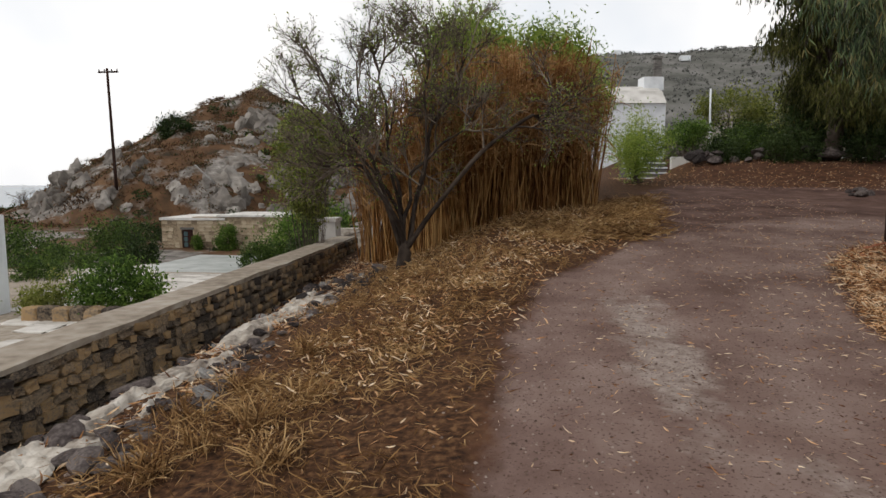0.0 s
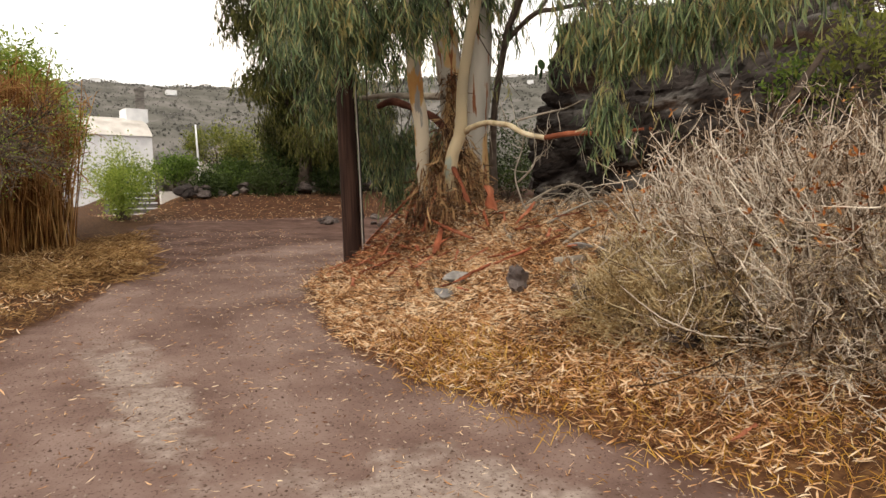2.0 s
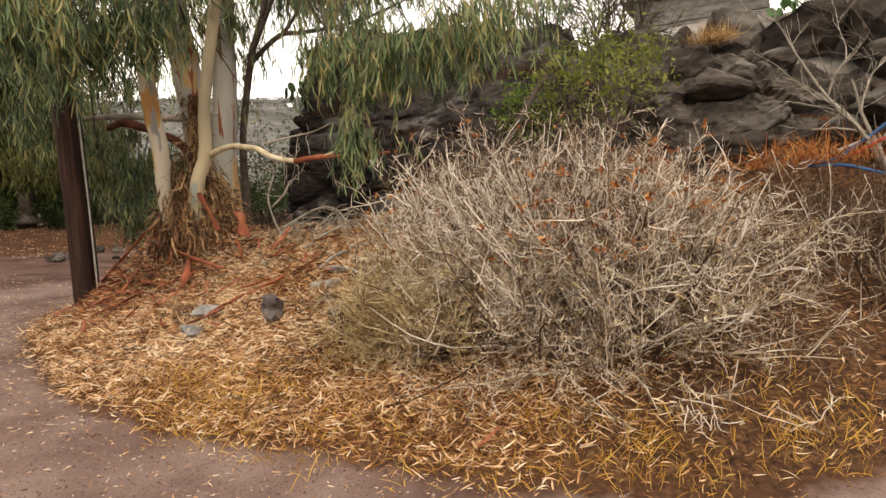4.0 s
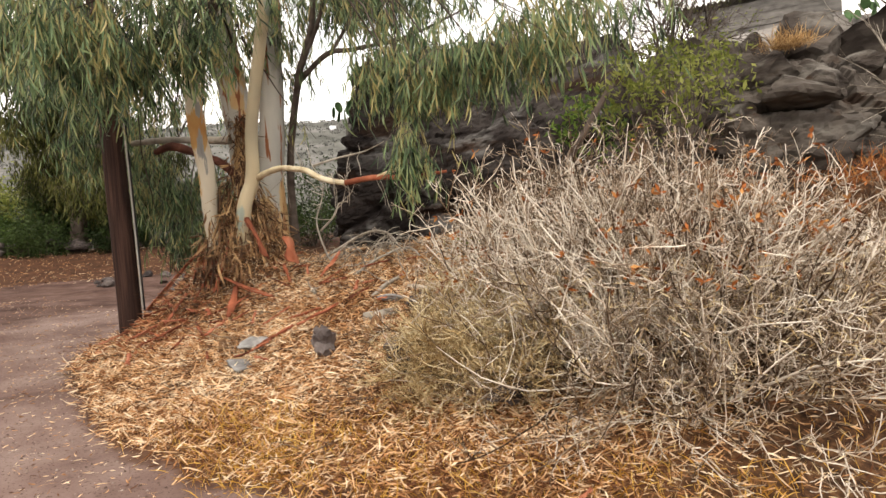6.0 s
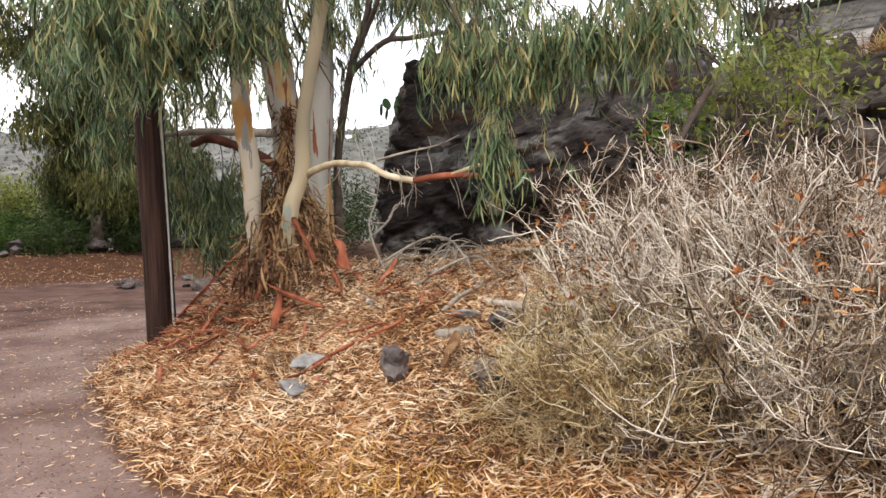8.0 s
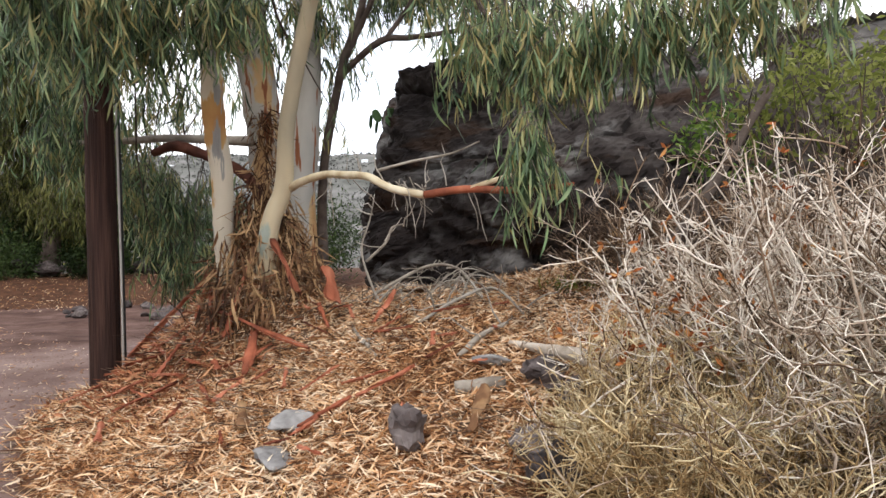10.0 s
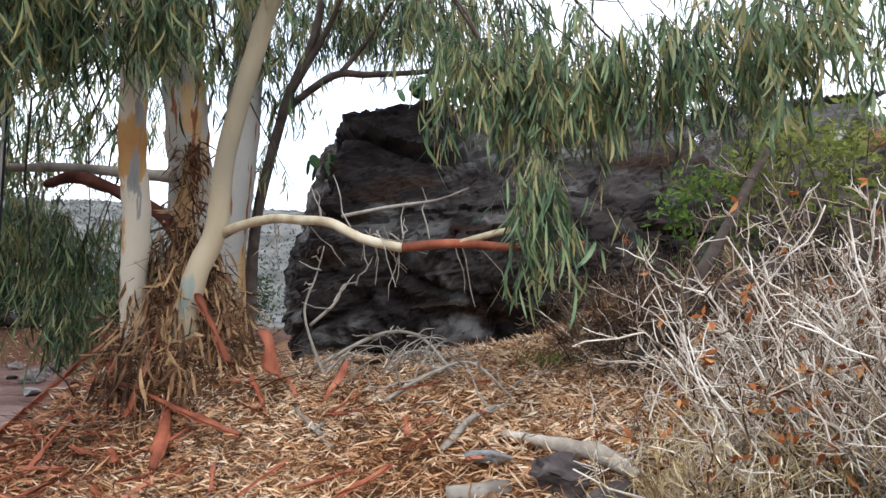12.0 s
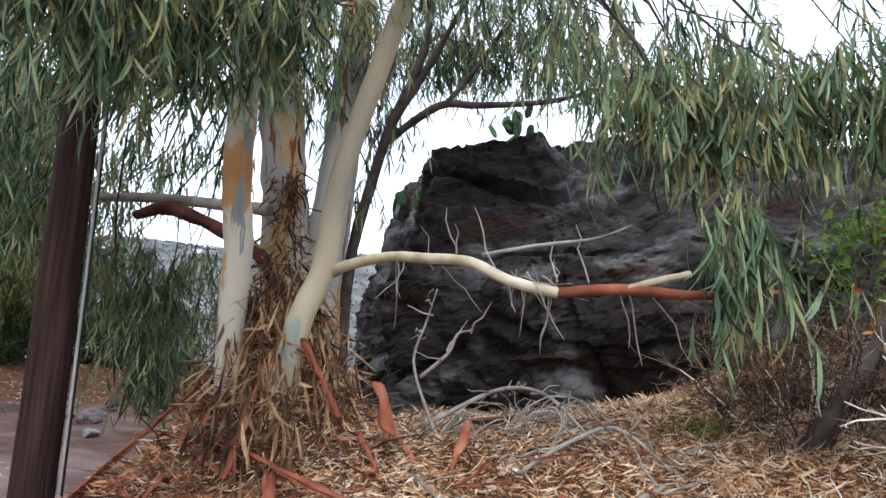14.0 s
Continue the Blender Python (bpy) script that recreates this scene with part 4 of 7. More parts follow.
leaves(tatter, np.stack([bx, by, bz], -1), rng.normal(0, 0.22, (n, 3)) + np.array([-0.1, -0.1, -1.0]), rng.uniform(0.10, 0.28, n), rng.uniform(0.007, 0.026, n), 0.35, 4)
tagged(part("hanging_bark", tatter, M_RAGBARK, gum, "brown bark ribbons hanging at the tree foot"), kind="stuff")
tagged(part("ragged_bark", rag, M_RAGBARK, gum, "tatters of shed bark hanging from the trunks"), kind="stuff")


hr_ = np.random.default_rng(88)
n = 420
a_ = hr_.uniform(0, 2 * np.pi, n)
q_ = hr_.uniform(0.1, 1.0, n)
hx, hy = 4.95 + np.cos(a_) * q_ * 0.75, 6.55 + np.sin(a_) * q_ * 0.75
heap = np.stack([hx, hy, height(hx, hy) + 0.02], -1)
d_ = np.stack([np.cos(a_ + hr_.normal(0, 0.9, n)), np.sin(a_ + hr_.normal(0, 0.9, n)), hr_.normal(-0.25, 0.4, n)], -1)
u_ = np.linspace(0, 1, 5)
P_ = heap[:, None] + unit(d_)[:, None] * (hr_.uniform(0.12, 0.5, (n, 1)) * u_)[..., None] + np.cumsum(hr_.normal(0, 0.012, (n, 5, 3)), 1)
brush = thing("brushwood_heap", "heap of thin dry twigs round the tree foot", "brushwood")
tagged(part("twig_mass", tubes(Geo(), P_, np.array([0.005, 0.0045, 0.004, 0.003, 0.002])[None] * hr_.uniform(0.5, 1.2, (n, 1)), 4), M_BROWNTWIG, brush), kind="stuff")

# bare twigs hanging from and standing off the low branch
n = 26
t_ = hr_.uniform(0, 1, n)
s_ = np.stack([np.interp(t_, [0, 0.4, 1], [4.85, 4.68, 4.92]), np.interp(t_, [0, 0.4, 1], [5.85, 5.2, 4.5]), np.interp(t_, [0, 0.4, 1], [2.38, 2.27, 2.15])], -1)
d_ = hr_.normal(0, 0.35, (n, 3)) + np.array([0.1, -0.2, -0.9]) * np.where(hr_.random(n) < 0.7, 1, -0.9)[:, None]
P_ = s_[:, None] + unit(d_)[:, None] * (hr_.uniform(0.15, 0.5, (n, 1)) * u_)[..., None] + np.cumsum(hr_.normal(0, 0.014, (n, 5, 3)), 1)
tagged(part("bare_twig_fringe", tubes(Geo(), P_, np.array([0.0045, 0.004, 0.0035, 0.003, 0.0015])[None] * np.ones((n, 1)), 4), M_GREYTWIG, gum, "thin bare twigs on the low branch"), kind="stuff")


def bark_strip(p, q, width, curl, seed, name="bark_strip", material=None):
    """A curled plate of bark between two ends."""
    r = np.random.default_rng(seed)
    p, q = np.array(p, float), np.array(q, float)
    t = unit(q - p)
    side = unit(np.cross(t, [0.3, 0.2, 1.0]))
    up = np.cross(side, t)
    us, vs = np.linspace(0, 1, 12), np.linspace(-1, 1, 7)
    g = Geo()
    rows = []
    for thick in (0, 1):
        for u in us:
            w = width * (0.75 + 0.25 * np.sin(u * 7 + seed)) * (1 if 0.05 < u < 0.95 else 0.7)
            for v in vs:
                a = v * curl
                rows.append(p + (q - p) * u + side * np.sin(a) * w / max(curl, 0.3) * 0.5 + up * ((np.cos(a) - 1) * w * 0.5 - thick * 0.006) + r.normal(0, 0.003, 3))
    nu, nv = len(us), len(vs)
    i, j = np.meshgrid(np.arange(nu - 1), np.arange(nv - 1), indexing="ij")
    f = np.stack([i * nv + j, (i + 1) * nv + j, (i + 1) * nv + j + 1, i * nv + j + 1], -1).reshape(-1, 4)
    rim = [k for k in range(nv)] + [k * nv + nv - 1 for k in range(1, nu)] + [(nu - 1) * nv + k for k in range(nv - 2, -1, -1)] + [k * nv for k in range(nu - 2, 0, -1)]
    rim = np.array(rim)
    m = nu * nv
    g.add(rows, np.concatenate([f[:, ::-1], f + m, np.stack([rim, np.roll(rim, -1), np.roll(rim, -1) + m, rim + m], -1)]))
    return g


def on_bank(x, y, h=0.0):
    return (x, y, gz(x, y) + h)


def fallen_bark(p, q, width, curl, seed, label, material=None):
    p, q = np.array(p) + (0, 0, 0.05), np.array(q) + (0, 0, 0.05)
    return solid("bark_strip", bark_strip(p, q, width, curl, seed), material or M_REDBARK, label, "bark", "fallen bark")


fallen_bark((4.80, 6.36, 1.90), (4.78, 6.06, 1.48), 0.16, 1.0, 1, "salmon-red strip of bark leaning on the tree foot")
fallen_bark((4.97, 5.94, 1.66), (4.90, 5.80, 1.40), 0.22, 0.8, 2, "short broad red plate of bark")
fallen_bark(on_bank(4.50, 6.75, 0.10), on_bank(4.56, 5.74, 0.09), 0.09, 1.2, 3, "long red strip of bark lying on leaves")
fallen_bark(on_bank(4.54, 6.30, 0.12), on_bank(4.25, 6.06, 0.04), 0.10, 1.0, 4, "short red strip of bark lying on leaves")
fallen_bark(on_bank(5.30, 5.58, 0.16), on_bank(4.93, 5.48, 0.09), 0.075, 1.0, 5, "orange red strip of bark lying on leaves")
fallen_bark(on_bank(4.40, 4.68, 0.10), on_bank(4.08, 4.84, 0.07), 0.06, 1.2, 6, "brown strip of bark lying on leaves")
fallen_bark(on_bank(4.06, 4.86, 0.08), on_bank(3.80, 5.00, 0.05), 0.06, 1.2, 7, "brown strip of bark lying on leaves")
fallen_bark(on_bank(4.10, 5.90, 0.08), on_bank(3.92, 5.95, 0.05), 0.07, 1.2, 8, "dark red strip of bark lying on leaves")
fallen_bark(on_bank(3.88, 5.58, 0.08), on_bank(3.70, 5.32, 0.05), 0.08, 0.9, 9, "orange tan strip of bark on leaves", M_RAGBARK)
fallen_bark(on_bank(3.35, 1.95, 0.12), on_bank(3.25, 2.02, 0.05), 0.06, 0.8, 10, "orange curl of bark in dry grass")
fallen_bark(on_bank(5.6, 5.75, 0.08), on_bank(5.75, 5.5, 0.06), 0.12, 1.0, 11, "tan plate of bark lying near the boulder", M_RAGBARK)
fallen_bark(on_bank(4.34, 4.16, 0.12), on_bank(4.08, 4.08, 0.05), 0.10, 0.9, 12, "tan curled plate of bark by the rocks", M_RAGBARK)
fallen_bark(on_bank(4.20, 7.50, 0.10), on_bank(4.70, 7.02, 0.14), 0.09, 1.1, 13, "long red strip of bark on the heap")
fallen_bark(on_bank(3.55, 6.60, 0.06), on_bank(3.38, 6.30, 0.05), 0.06, 1.2, 14, "brown strip of bark at the track's edge")
bk = np.random.default_rng(615)
for k in range(30):
    x, y = 4.35 + bk.normal(0, 0.28), 6.85 + bk.normal(0, 0.38)
    a, ln = bk.uniform(0, 2 * np.pi), bk.uniform(0.12, 0.42)
    fallen_bark(on_bank(x, y, bk.uniform(0.05, 0.10)), on_bank(x + ln * np.cos(a), y + ln * np.sin(a), bk.uniform(0.03, 0.07)), bk.uniform(0.03, 0.075), bk.uniform(0.9, 1.3), 700 + k, "red-brown strip of shed bark on the leaves")
for k in range(26):
    x, y = bk.uniform(3.5, 5.4), bk.uniform(4.3, 6.2)
    a, ln = bk.uniform(0, 2 * np.pi), bk.uniform(0.10, 0.28)
    fallen_bark(on_bank(x, y, bk.uniform(0.06, 0.09)), on_bank(x + ln * np.cos(a), y + ln * np.sin(a), bk.uniform(0.04, 0.07)), bk.uniform(0.02, 0.05), bk.uniform(0.9, 1.3), 760 + k, "small brown strip of shed bark on the leaves")


def dead_branch(name, pts, rad, label, material, seed, twigs=6):
    ob = thing(name, label, "branch", "fallen branches")
    part("stem", tube(Geo(), pts, rad, 9, 6, 0.08, seed), material, ob)
    if twigs:
        r = np.random.default_rng(seed)
        pts = np.array(pts)
        i = r.integers(0, len(pts) - 1, twigs)
        u = r.uniform(0, 1, twigs)[:, None]
        s = pts[i] * (1 - u) + pts[i + 1] * u
        d = unit(r.normal(size=(twigs, 3)) * np.array([1, 1, 0.6]) + np.array([0, 0, 0.35]))
        ts = np.linspace(0, 1, 5)
        P = s[:, None] + d[:, None] * (ts * r.uniform(0.12, 0.4))[None, :, None] + np.cumsum(r.normal(0, 0.018, (twigs, 5, 3)), 1)
        tagged(part("twig_spray", tubes(Geo(), P, np.ones((twigs, 1)) * np.array([0.007, 0.006, 0.005, 0.004, 0.002]), 5), material, ob), kind="stuff")
    return ob


dead_branch("dead_branch", [on_bank(5.45, 5.85, 0.02), (5.42, 5.93, 1.55), (5.44, 6.05, 1.85), (5.50, 6.0, 2.1), (5.46, 5.9, 2.3)], [0.013, 0.011, 0.009, 0.007, 0.004], "bare grey branch standing up from the litter", M_GREYTWIG, 41, 5)
dead_branch("dead_branch", [(5.44, 6.0, 1.75), (5.52, 5.85, 1.9), (5.55, 5.8, 2.02), (5.62, 5.74, 2.05)], [0.012, 0.011, 0.009, 0.006], "forked grey dead branch", M_GREYTWIG, 42, 3)
dead_branch("dead_branch", [on_bank(5.45, 5.95, 0.12), on_bank(5.7, 5.6, 0.28), on_bank(5.75, 5.3, 0.22), on_bank(5.6, 4.95, 0.04)], [0.015, 0.014, 0.012, 0.008], "arched grey dead branch on the leaves", M_GREYTWIG, 43, 9)
dead_branch("dead_branch", [on_bank(5.1, 5.2, 0.05), on_bank(5.3, 5.0, 0.14), on_bank(5.5, 4.8, 0.16), on_bank(5.4, 4.5, 0.03)], [0.013, 0.012, 0.01, 0.007], "grey dead branch on the leaves", M_GREYTWIG, 44, 10)
dead_branch("dead_branch", [on_bank(4.72, 4.60, 0.04), on_bank(4.86, 4.56, 0.08), on_bank(5.0, 4.57, 0.07), on_bank(5.14, 4.48, 0.09)], [0.018, 0.022, 0.018, 0.010], "gnarled grey driftwood-like root", M_GREYTWIG, 45, 3)
dead_branch("dead_branch", [on_bank(5.0, 5.75, 0.05), on_bank(4.8, 5.45, 0.06), on_bank(4.65, 5.2, 0.04)], [0.014, 0.013, 0.01], "thin grey stick lying on leaves", M_GREYTWIG, 46, 4)
dead_branch("fallen_log", [(4.95, 4.36, 1.18), (4.91, 4.08, 1.15), (4.85, 3.85, 1.13), (4.78, 3.66, 1.06)], [0.018, 0.034, 0.045, 0.03], "bleached pale broken log under the dry shrub", M_PALEWOOD, 47, 3)
dead_branch("fallen_log", [on_bank(4.44, 4.42, 0.035), on_bank(4.59, 4.18, 0.04)], [0.042, 0.038], "short grey weathered log on leaves", M_GREYTWIG, 48, 0)

# a low pile of arched grey twigs before the boulder
pile = thing("brushwood_heap", "low pile of arched grey dead twigs before the boulder", "brushwood")
pr = np.random.default_rng(321)
n = 56
c_ = np.array([(5.62, 5.85), (5.74, 5.29)])[pr.integers(0, 2, n)] + pr.normal(0, 0.13, (n, 2))
a_ = pr.normal(-1.1, 0.6, n)
ln_ = pr.uniform(0.25, 0.75, n)
u_ = np.linspace(0, 1, 8)
X_ = c_[:, :1] + np.cos(a_)[:, None] * ln_[:, None] * (u_ - 0.4)
Y_ = c_[:, 1:] + np.sin(a_)[:, None] * ln_[:, None] * (u_ - 0.4)
P_ = np.stack([X_, Y_, height(X_, Y_) + 0.02 + np.sin(u_ * np.pi)[None] * pr.uniform(0.02, 0.22, (n, 1))], -1) + np.cumsum(pr.normal(0, 0.012, (n, 8, 3)), 1)
tagged(part("twig_mass", tubes(Geo(), P_, np.linspace(0.0048, 0.0018, 8)[None] * pr.uniform(0.5, 1.5, (n, 1)), 5), M_GREYTWIG, pile), kind="stuff")

# dead stems behind the shrub, leaning against the rock
for k, (a, b, c) in enumerate((((6.0, 3.95, 1.4), (6.3, 3.5, 2.1), (6.7, 3.1, 2.9)), ((6.05, 3.9, 1.4), (6.5, 3.6, 1.85), (7.2, 3.2, 2.1)))):
    dead_branch("dead_shrub", [a, b, c], [0.05, 0.04, 0.025], "dark bare dead shrub leaning by the rock", M_DARKTWIG, 60 + k, 7)

# ---------------------------------------------------------------- loose stones on the bank
STONES = [rock_mesh("stone", M_PALESTONE, 70, (0.30, 0.20, 0.10)), rock_mesh("stone", M_DARKSTONE, 71, (0.20, 0.17, 0.19), 3, 0.41, 12, 2.0), rock_mesh("stone", M_DARKSTONE, 72, (0.36, 0.27, 0.20), 3, 0.42, 14, 2.2)]


def stone(mesh, x, y, size, turn, label, sink=0.02, group="stones on the bank"):
    ob = tagged(new("stone", mesh), label, "stone", group)
    ob.matrix_basis = pose(x, y, gz(x, y) + 0.10 * size - sink, 8, -6, turn) @ Matrix.Diagonal((size, size, size, 1))
    return ob


stone(STONES[0], 3.58, 4.94, 0.85, 60, "flat pale grey stone among dry leaves")
stone(STONES[0], 3.86, 5.12, 0.8, 10, "pale grey stone among dry leaves", 0.0)
stone(STONES[1], 3.93, 4.36, 1.05, 30, "dark pointed stone among dry leaves", -0.03)
stone(STONES[2], 4.64, 3.97, 0.72, 80, "grey rounded rock half under the dry shrub", -0.05)
stone(STONES[2], 4.52, 3.71, 0.8, 20, "grey rock supporting a bleached log", -0.05)
stone(STONES[2], 4.09, 3.74, 0.75, 65, "dark rock beside the dry shrub", -0.04)
stone(STONES[2], 3.96, 3.48, 0.95, 140, "dark lichened rock under the dry shrub", -0.06)
stone(STONES[2], 3.92, 2.72, 0.85, 200, "dark rock under the dry shrub", -0.04)
stone(STONES[0], 4.69, 4.33, 0.6, 120, "grey stone among dry leaves", -0.03)

# ---------------------------------------------------------------- the big dry shrub


def shoots(start, way, length, k, wiggle, lift, r):
    """Bending shoots as polylines (n, k, 3)."""
    n = len(start)
    u = np.linspace(0, 1, k)
    way = unit(way)
    steps = way[:, None] + np.cumsum(r.normal(0, wiggle, (n, k, 3)), 1) + np.array([0, 0, 1.0]) * (lift * u)[None, :, None]
    steps = unit(steps) * (np.asarray(length).reshape(-1, 1, 1) / (k - 1))
    steps[:, 0] = 0
    return start[:, None] + np.cumsum(steps, 1)


def children(P, m, r, lo=0.35, spread=0.9):
    """Starts and directions of side shoots of the polylines P, m to each."""
    n, k, _ = P.shape
    i = np.repeat(np.arange(n), m)
    at = r.uniform(lo, 0.98, n * m) * (k - 1)
    j = np.clip(at.astype(int), 0, k - 2)
    f = (at - j)[:, None]
    s = P[i, j] * (1 - f) + P[i, j + 1] * f
    d = unit(P[i, j + 1] - P[i, j]) + r.normal(0, spread, (n * m, 3)) * 0.6
    return s, d


def dry_shrub(cx, cy, rx, ry, h, stems, label, seed, material=None, heads=True, low=M_YELLOWTWIG):
    r = np.random.default_rng(seed)
    ob = thing("dry_shrub", label, "shrub")
    a = r.uniform(0, 2 * np.pi, stems)
    q = r.uniform(0, 1, stems) ** 0.6
    bx, by = cx + np.cos(a) * q * rx * 0.45, cy + np.sin(a) * q * ry * 0.5
    start = np.stack([bx, by, height(bx, by) - 0.03], -1)
    el = np.radians(r.uniform(12, 88, stems))
    d = np.stack([np.cos(a) * np.cos(el), np.sin(a) * np.cos(el), np.sin(el)], -1)
    reach = 1 / np.sqrt((d[:, 0] / rx) ** 2 + (d[:, 1] / ry) ** 2 + (d[:, 2] / h) ** 2) * r.uniform(0.55, 0.86, stems)
    P = shoots(start, d, reach * 1.08, 9, 0.17, 0.2, r)
    main, fine = Geo(), Geo()
    tubes(main, P, np.linspace(0.0068, 0.003, 9)[None] * r.uniform(0.6, 1.35, (stems, 1)), 4)
    s, d = children(P, 8, r, 0.3, 1.5)
    P2 = shoots(s, d, r.uniform(0.12, 0.40, len(s)), 6, 0.26, 0.35, r)
    tubes(fine, P2, np.linspace(0.0036, 0.002, 6)[None] * r.uniform(0.6, 1.5, (len(P2), 1)), 3)
    s, d = children(P2, 7, r, 0.15, 1.4)
    P3 = shoots(s, d, r.uniform(0.04, 0.15, len(s)), 4, 0.3, 0.4, r)
    tips = Geo()
    tubes(tips, P3, np.linspace(0.0024, 0.0015, 4)[None] * r.uniform(0.6, 1.4, (len(P3), 1)), 3)
    tagged(part("stem_tangle", main, M_DRYTWIG, ob, "dry grey woody stems"), kind="stuff")
    tagged(part("twig_tangle", fine, material or M_DRYTWIG, ob, "tangle of dry pale twigs"), kind="stuff")
    tagged(part("twig_fringe", tips, M_PALETIP if material is None else material, ob, "pale young twig ends"), kind="stuff")
    if heads:
        tip = P3[:, -1][(r.random(len(P3)) < 0.06) & (P3[:, -1, 2] > 1.2) & (fbm(P3[:, -1, 0] * 2.2, P3[:, -1, 1] * 2.2 + P3[:, -1, 2], 2, 5) > 0.1)]
        g = Geo()
        for _ in range(4):
            leaves(g, tip, r.normal(size=tip.shape) + np.array([0, 0, 0.3]), r.uniform(0.025, 0.055, len(tip)), 0.018, 0.3, 2)
        tagged(part("seed_head_mass", g, M_DRYLEAF, ob, "rusty dry seed heads"), kind="stuff")
        lowtip = P3[:, -1][(r.random(len(P3)) < 0.5) & (P3[:, -1, 2] < 1.35)]
        g = Geo()
        leaves(g, lowtip, r.normal(size=lowtip.shape), r.uniform(0.03, 0.08, len(lowtip)), 0.006, 0.3, 2)
        tagged(part("dry_foliage", g, low, ob, "small yellowed leaves low in the shrub"), kind="stuff")
    return ob


dry_shrub(4.85, 2.12, 1.42, 1.5, 1.62, 500, "big dry grey shrub, a tangle of bare twigs", 51)
dry_shrub(4.2, 2.98, 0.7, 0.58, 0.78, 170, "lower straw-coloured dry shrub beside the big one", 52, M_YELLOWTWIG)
dry_shrub(7.0, 0.2, 1.3, 1.5, 1.1, 120, "dark brown dead brushwood heap under the rocks", 53, M_BROWNTWIG, False)
dry_shrub(6.4, 3.9, 0.7, 0.8, 0.8, 70, "dark brown dead undergrowth at the boulder's foot", 54, M_BROWNTWIG, False)

# ---------------------------------------------------------------- leaf litter, straw and grass


def scatter(n, x0, x1, y0, y1, keep, r):
    x, y = r.uniform(x0, x1, n), r.uniform(y0, y1, n)
    ok = r.random(n) < keep(x, y)
    return x[ok], y[ok]


def litter(name, material, label, n, area, keep, length, width, r, lift=0.02, tilt=0.25):
    x, y = scatter(n, *area, keep, r)
    z = height(x, y) + r.uniform(0.004, lift, len(x))
    a = r.uniform(0, 2 * np.pi, len(x))
    way = np.stack([np.cos(a), np.sin(a), r.normal(0, tilt, len(x))], -1)
    g = Geo()
    leaves(g, np.stack([x, y, z], -1), way, r.uniform(*length, len(x)), r.uniform(*width, len(x)), 0.55, 3)
    return solid(name, g, material, label, "leaf litter", kind="stuff")


lr = np.random.default_rng(99)
litter("leaf_litter", M_LITTER, "dry tan and orange eucalyptus leaves covering the bank", 240000, (2.3, 8.5, -2.0, 8.8),
       lambda x, y: np.clip((bank_depth(x, y) + 0.05) * 3, 0, 1) * sstep(bank_depth(x, y), 5.2, 4.0) * np.clip(1.25 - np.hypot(x - 4, y - 4.5) * 0.13, 0.15, 1) * (0.08 + 0.92 * sstep(y, 1.1, 2.3)), (0.04, 0.125), (0.004, 0.012), lr, 0.06, 0.42)
litter("straw_litter", M_STRAW, "dry cane leaves and straw on the track's verge", 150000, (-2.4, 2.6, 0.8, 13.0),
       lambda x, y: np.clip((road_left(y) + 0.1 - x) * 1.5, 0, 1) * np.clip((x + 2.3) * 2, 0, 1) * np.clip(0.42 + 2.0 * fbm(x * 1.5, y * 1.5, 3, 5), 0.06, 1) * np.clip(1.3 - y * 0.07, 0.3, 1), (0.03, 0.12), (0.003, 0.009), lr, 0.075, 0.45)
litter("verge_leaves", M_LITTER, "brown and tan dry leaves mixed into the verge", 26000, (-2.2, 2.4, 0.8, 12.0),
       lambda x, y: np.clip((road_left(y) + 0.25 - x) * 1.4, 0, 1) * np.clip((x + 2.1) * 1.5, 0, 1) * np.clip(0.35 + 1.2 * fbm(x * 1.2, y * 1.2, 3, 55), 0.05, 1), (0.03, 0.10), (0.006, 0.015), lr, 0.08, 0.45)
litter("cane_straw", M_STRAW, "fallen cane leaves and straw before the cane", 30000, (0.0, 3.6, 8.8, 16.0),
       lambda x, y: np.clip((road_left(y) + 0.35 - x) * 2.0, 0, 1) * np.clip((x - 0.2 - 1.05 * (y - 11.2)) * 2 + 1, 0, 1), (0.08, 0.32), (0.006, 0.016), lr, 0.06, 0.2)
litter("garden_leaves", M_LITTER, "dry leaves on the earth bank before the garden", 5000, (2.6, 13.0, 15.2, 20.0), lambda x, y: sstep(y + 0.35 * (x - 4), 15.8, 17.0), (0.03, 0.08), (0.006, 0.014), lr, 0.03, 0.3)
litter("road_leaves", M_LITTER, "scattered dry leaves on the dirt track", 20000, (-0.3, 5.5, 0.6, 14.0),
       lambda x, y: np.clip((x - road_left(y)) * 3, 0, 1) * (bank_depth(x, y) < 0.05) * np.clip(0.25 + 0.7 * np.exp(bank_depth(x, y) * 1.2), 0, 1), (0.018, 0.065), (0.003, 0.008), lr, 0.012, 0.08)


n = 5200
x, y = scatter(n, 3.0, 6.6, 3.4, 8.2, lambda x, y: np.clip(bank_depth(x, y) * 3, 0, 1) * np.clip(0.3 + 1.1 * fbm(x * 1.4, y * 1.4, 3, 43), 0.08, 1), lr)
a = lr.uniform(0, 2 * np.pi, len(x))
u_ = np.linspace(0, 1, 5)
way = np.stack([np.cos(a), np.sin(a), lr.normal(0.05, 0.14, len(x))], -1)
P_ = np.stack([x, y, height(x, y) + 0.03], -1)[:, None] + way[:, None] * (lr.uniform(0.08, 0.38, (len(x), 1)) * u_)[..., None] + np.cumsum(lr.normal(0, 0.009, (len(x), 5, 3)), 1)
P_[..., 2] = np.maximum(P_[..., 2], height(P_[..., 0], P_[..., 1]) + 0.012)
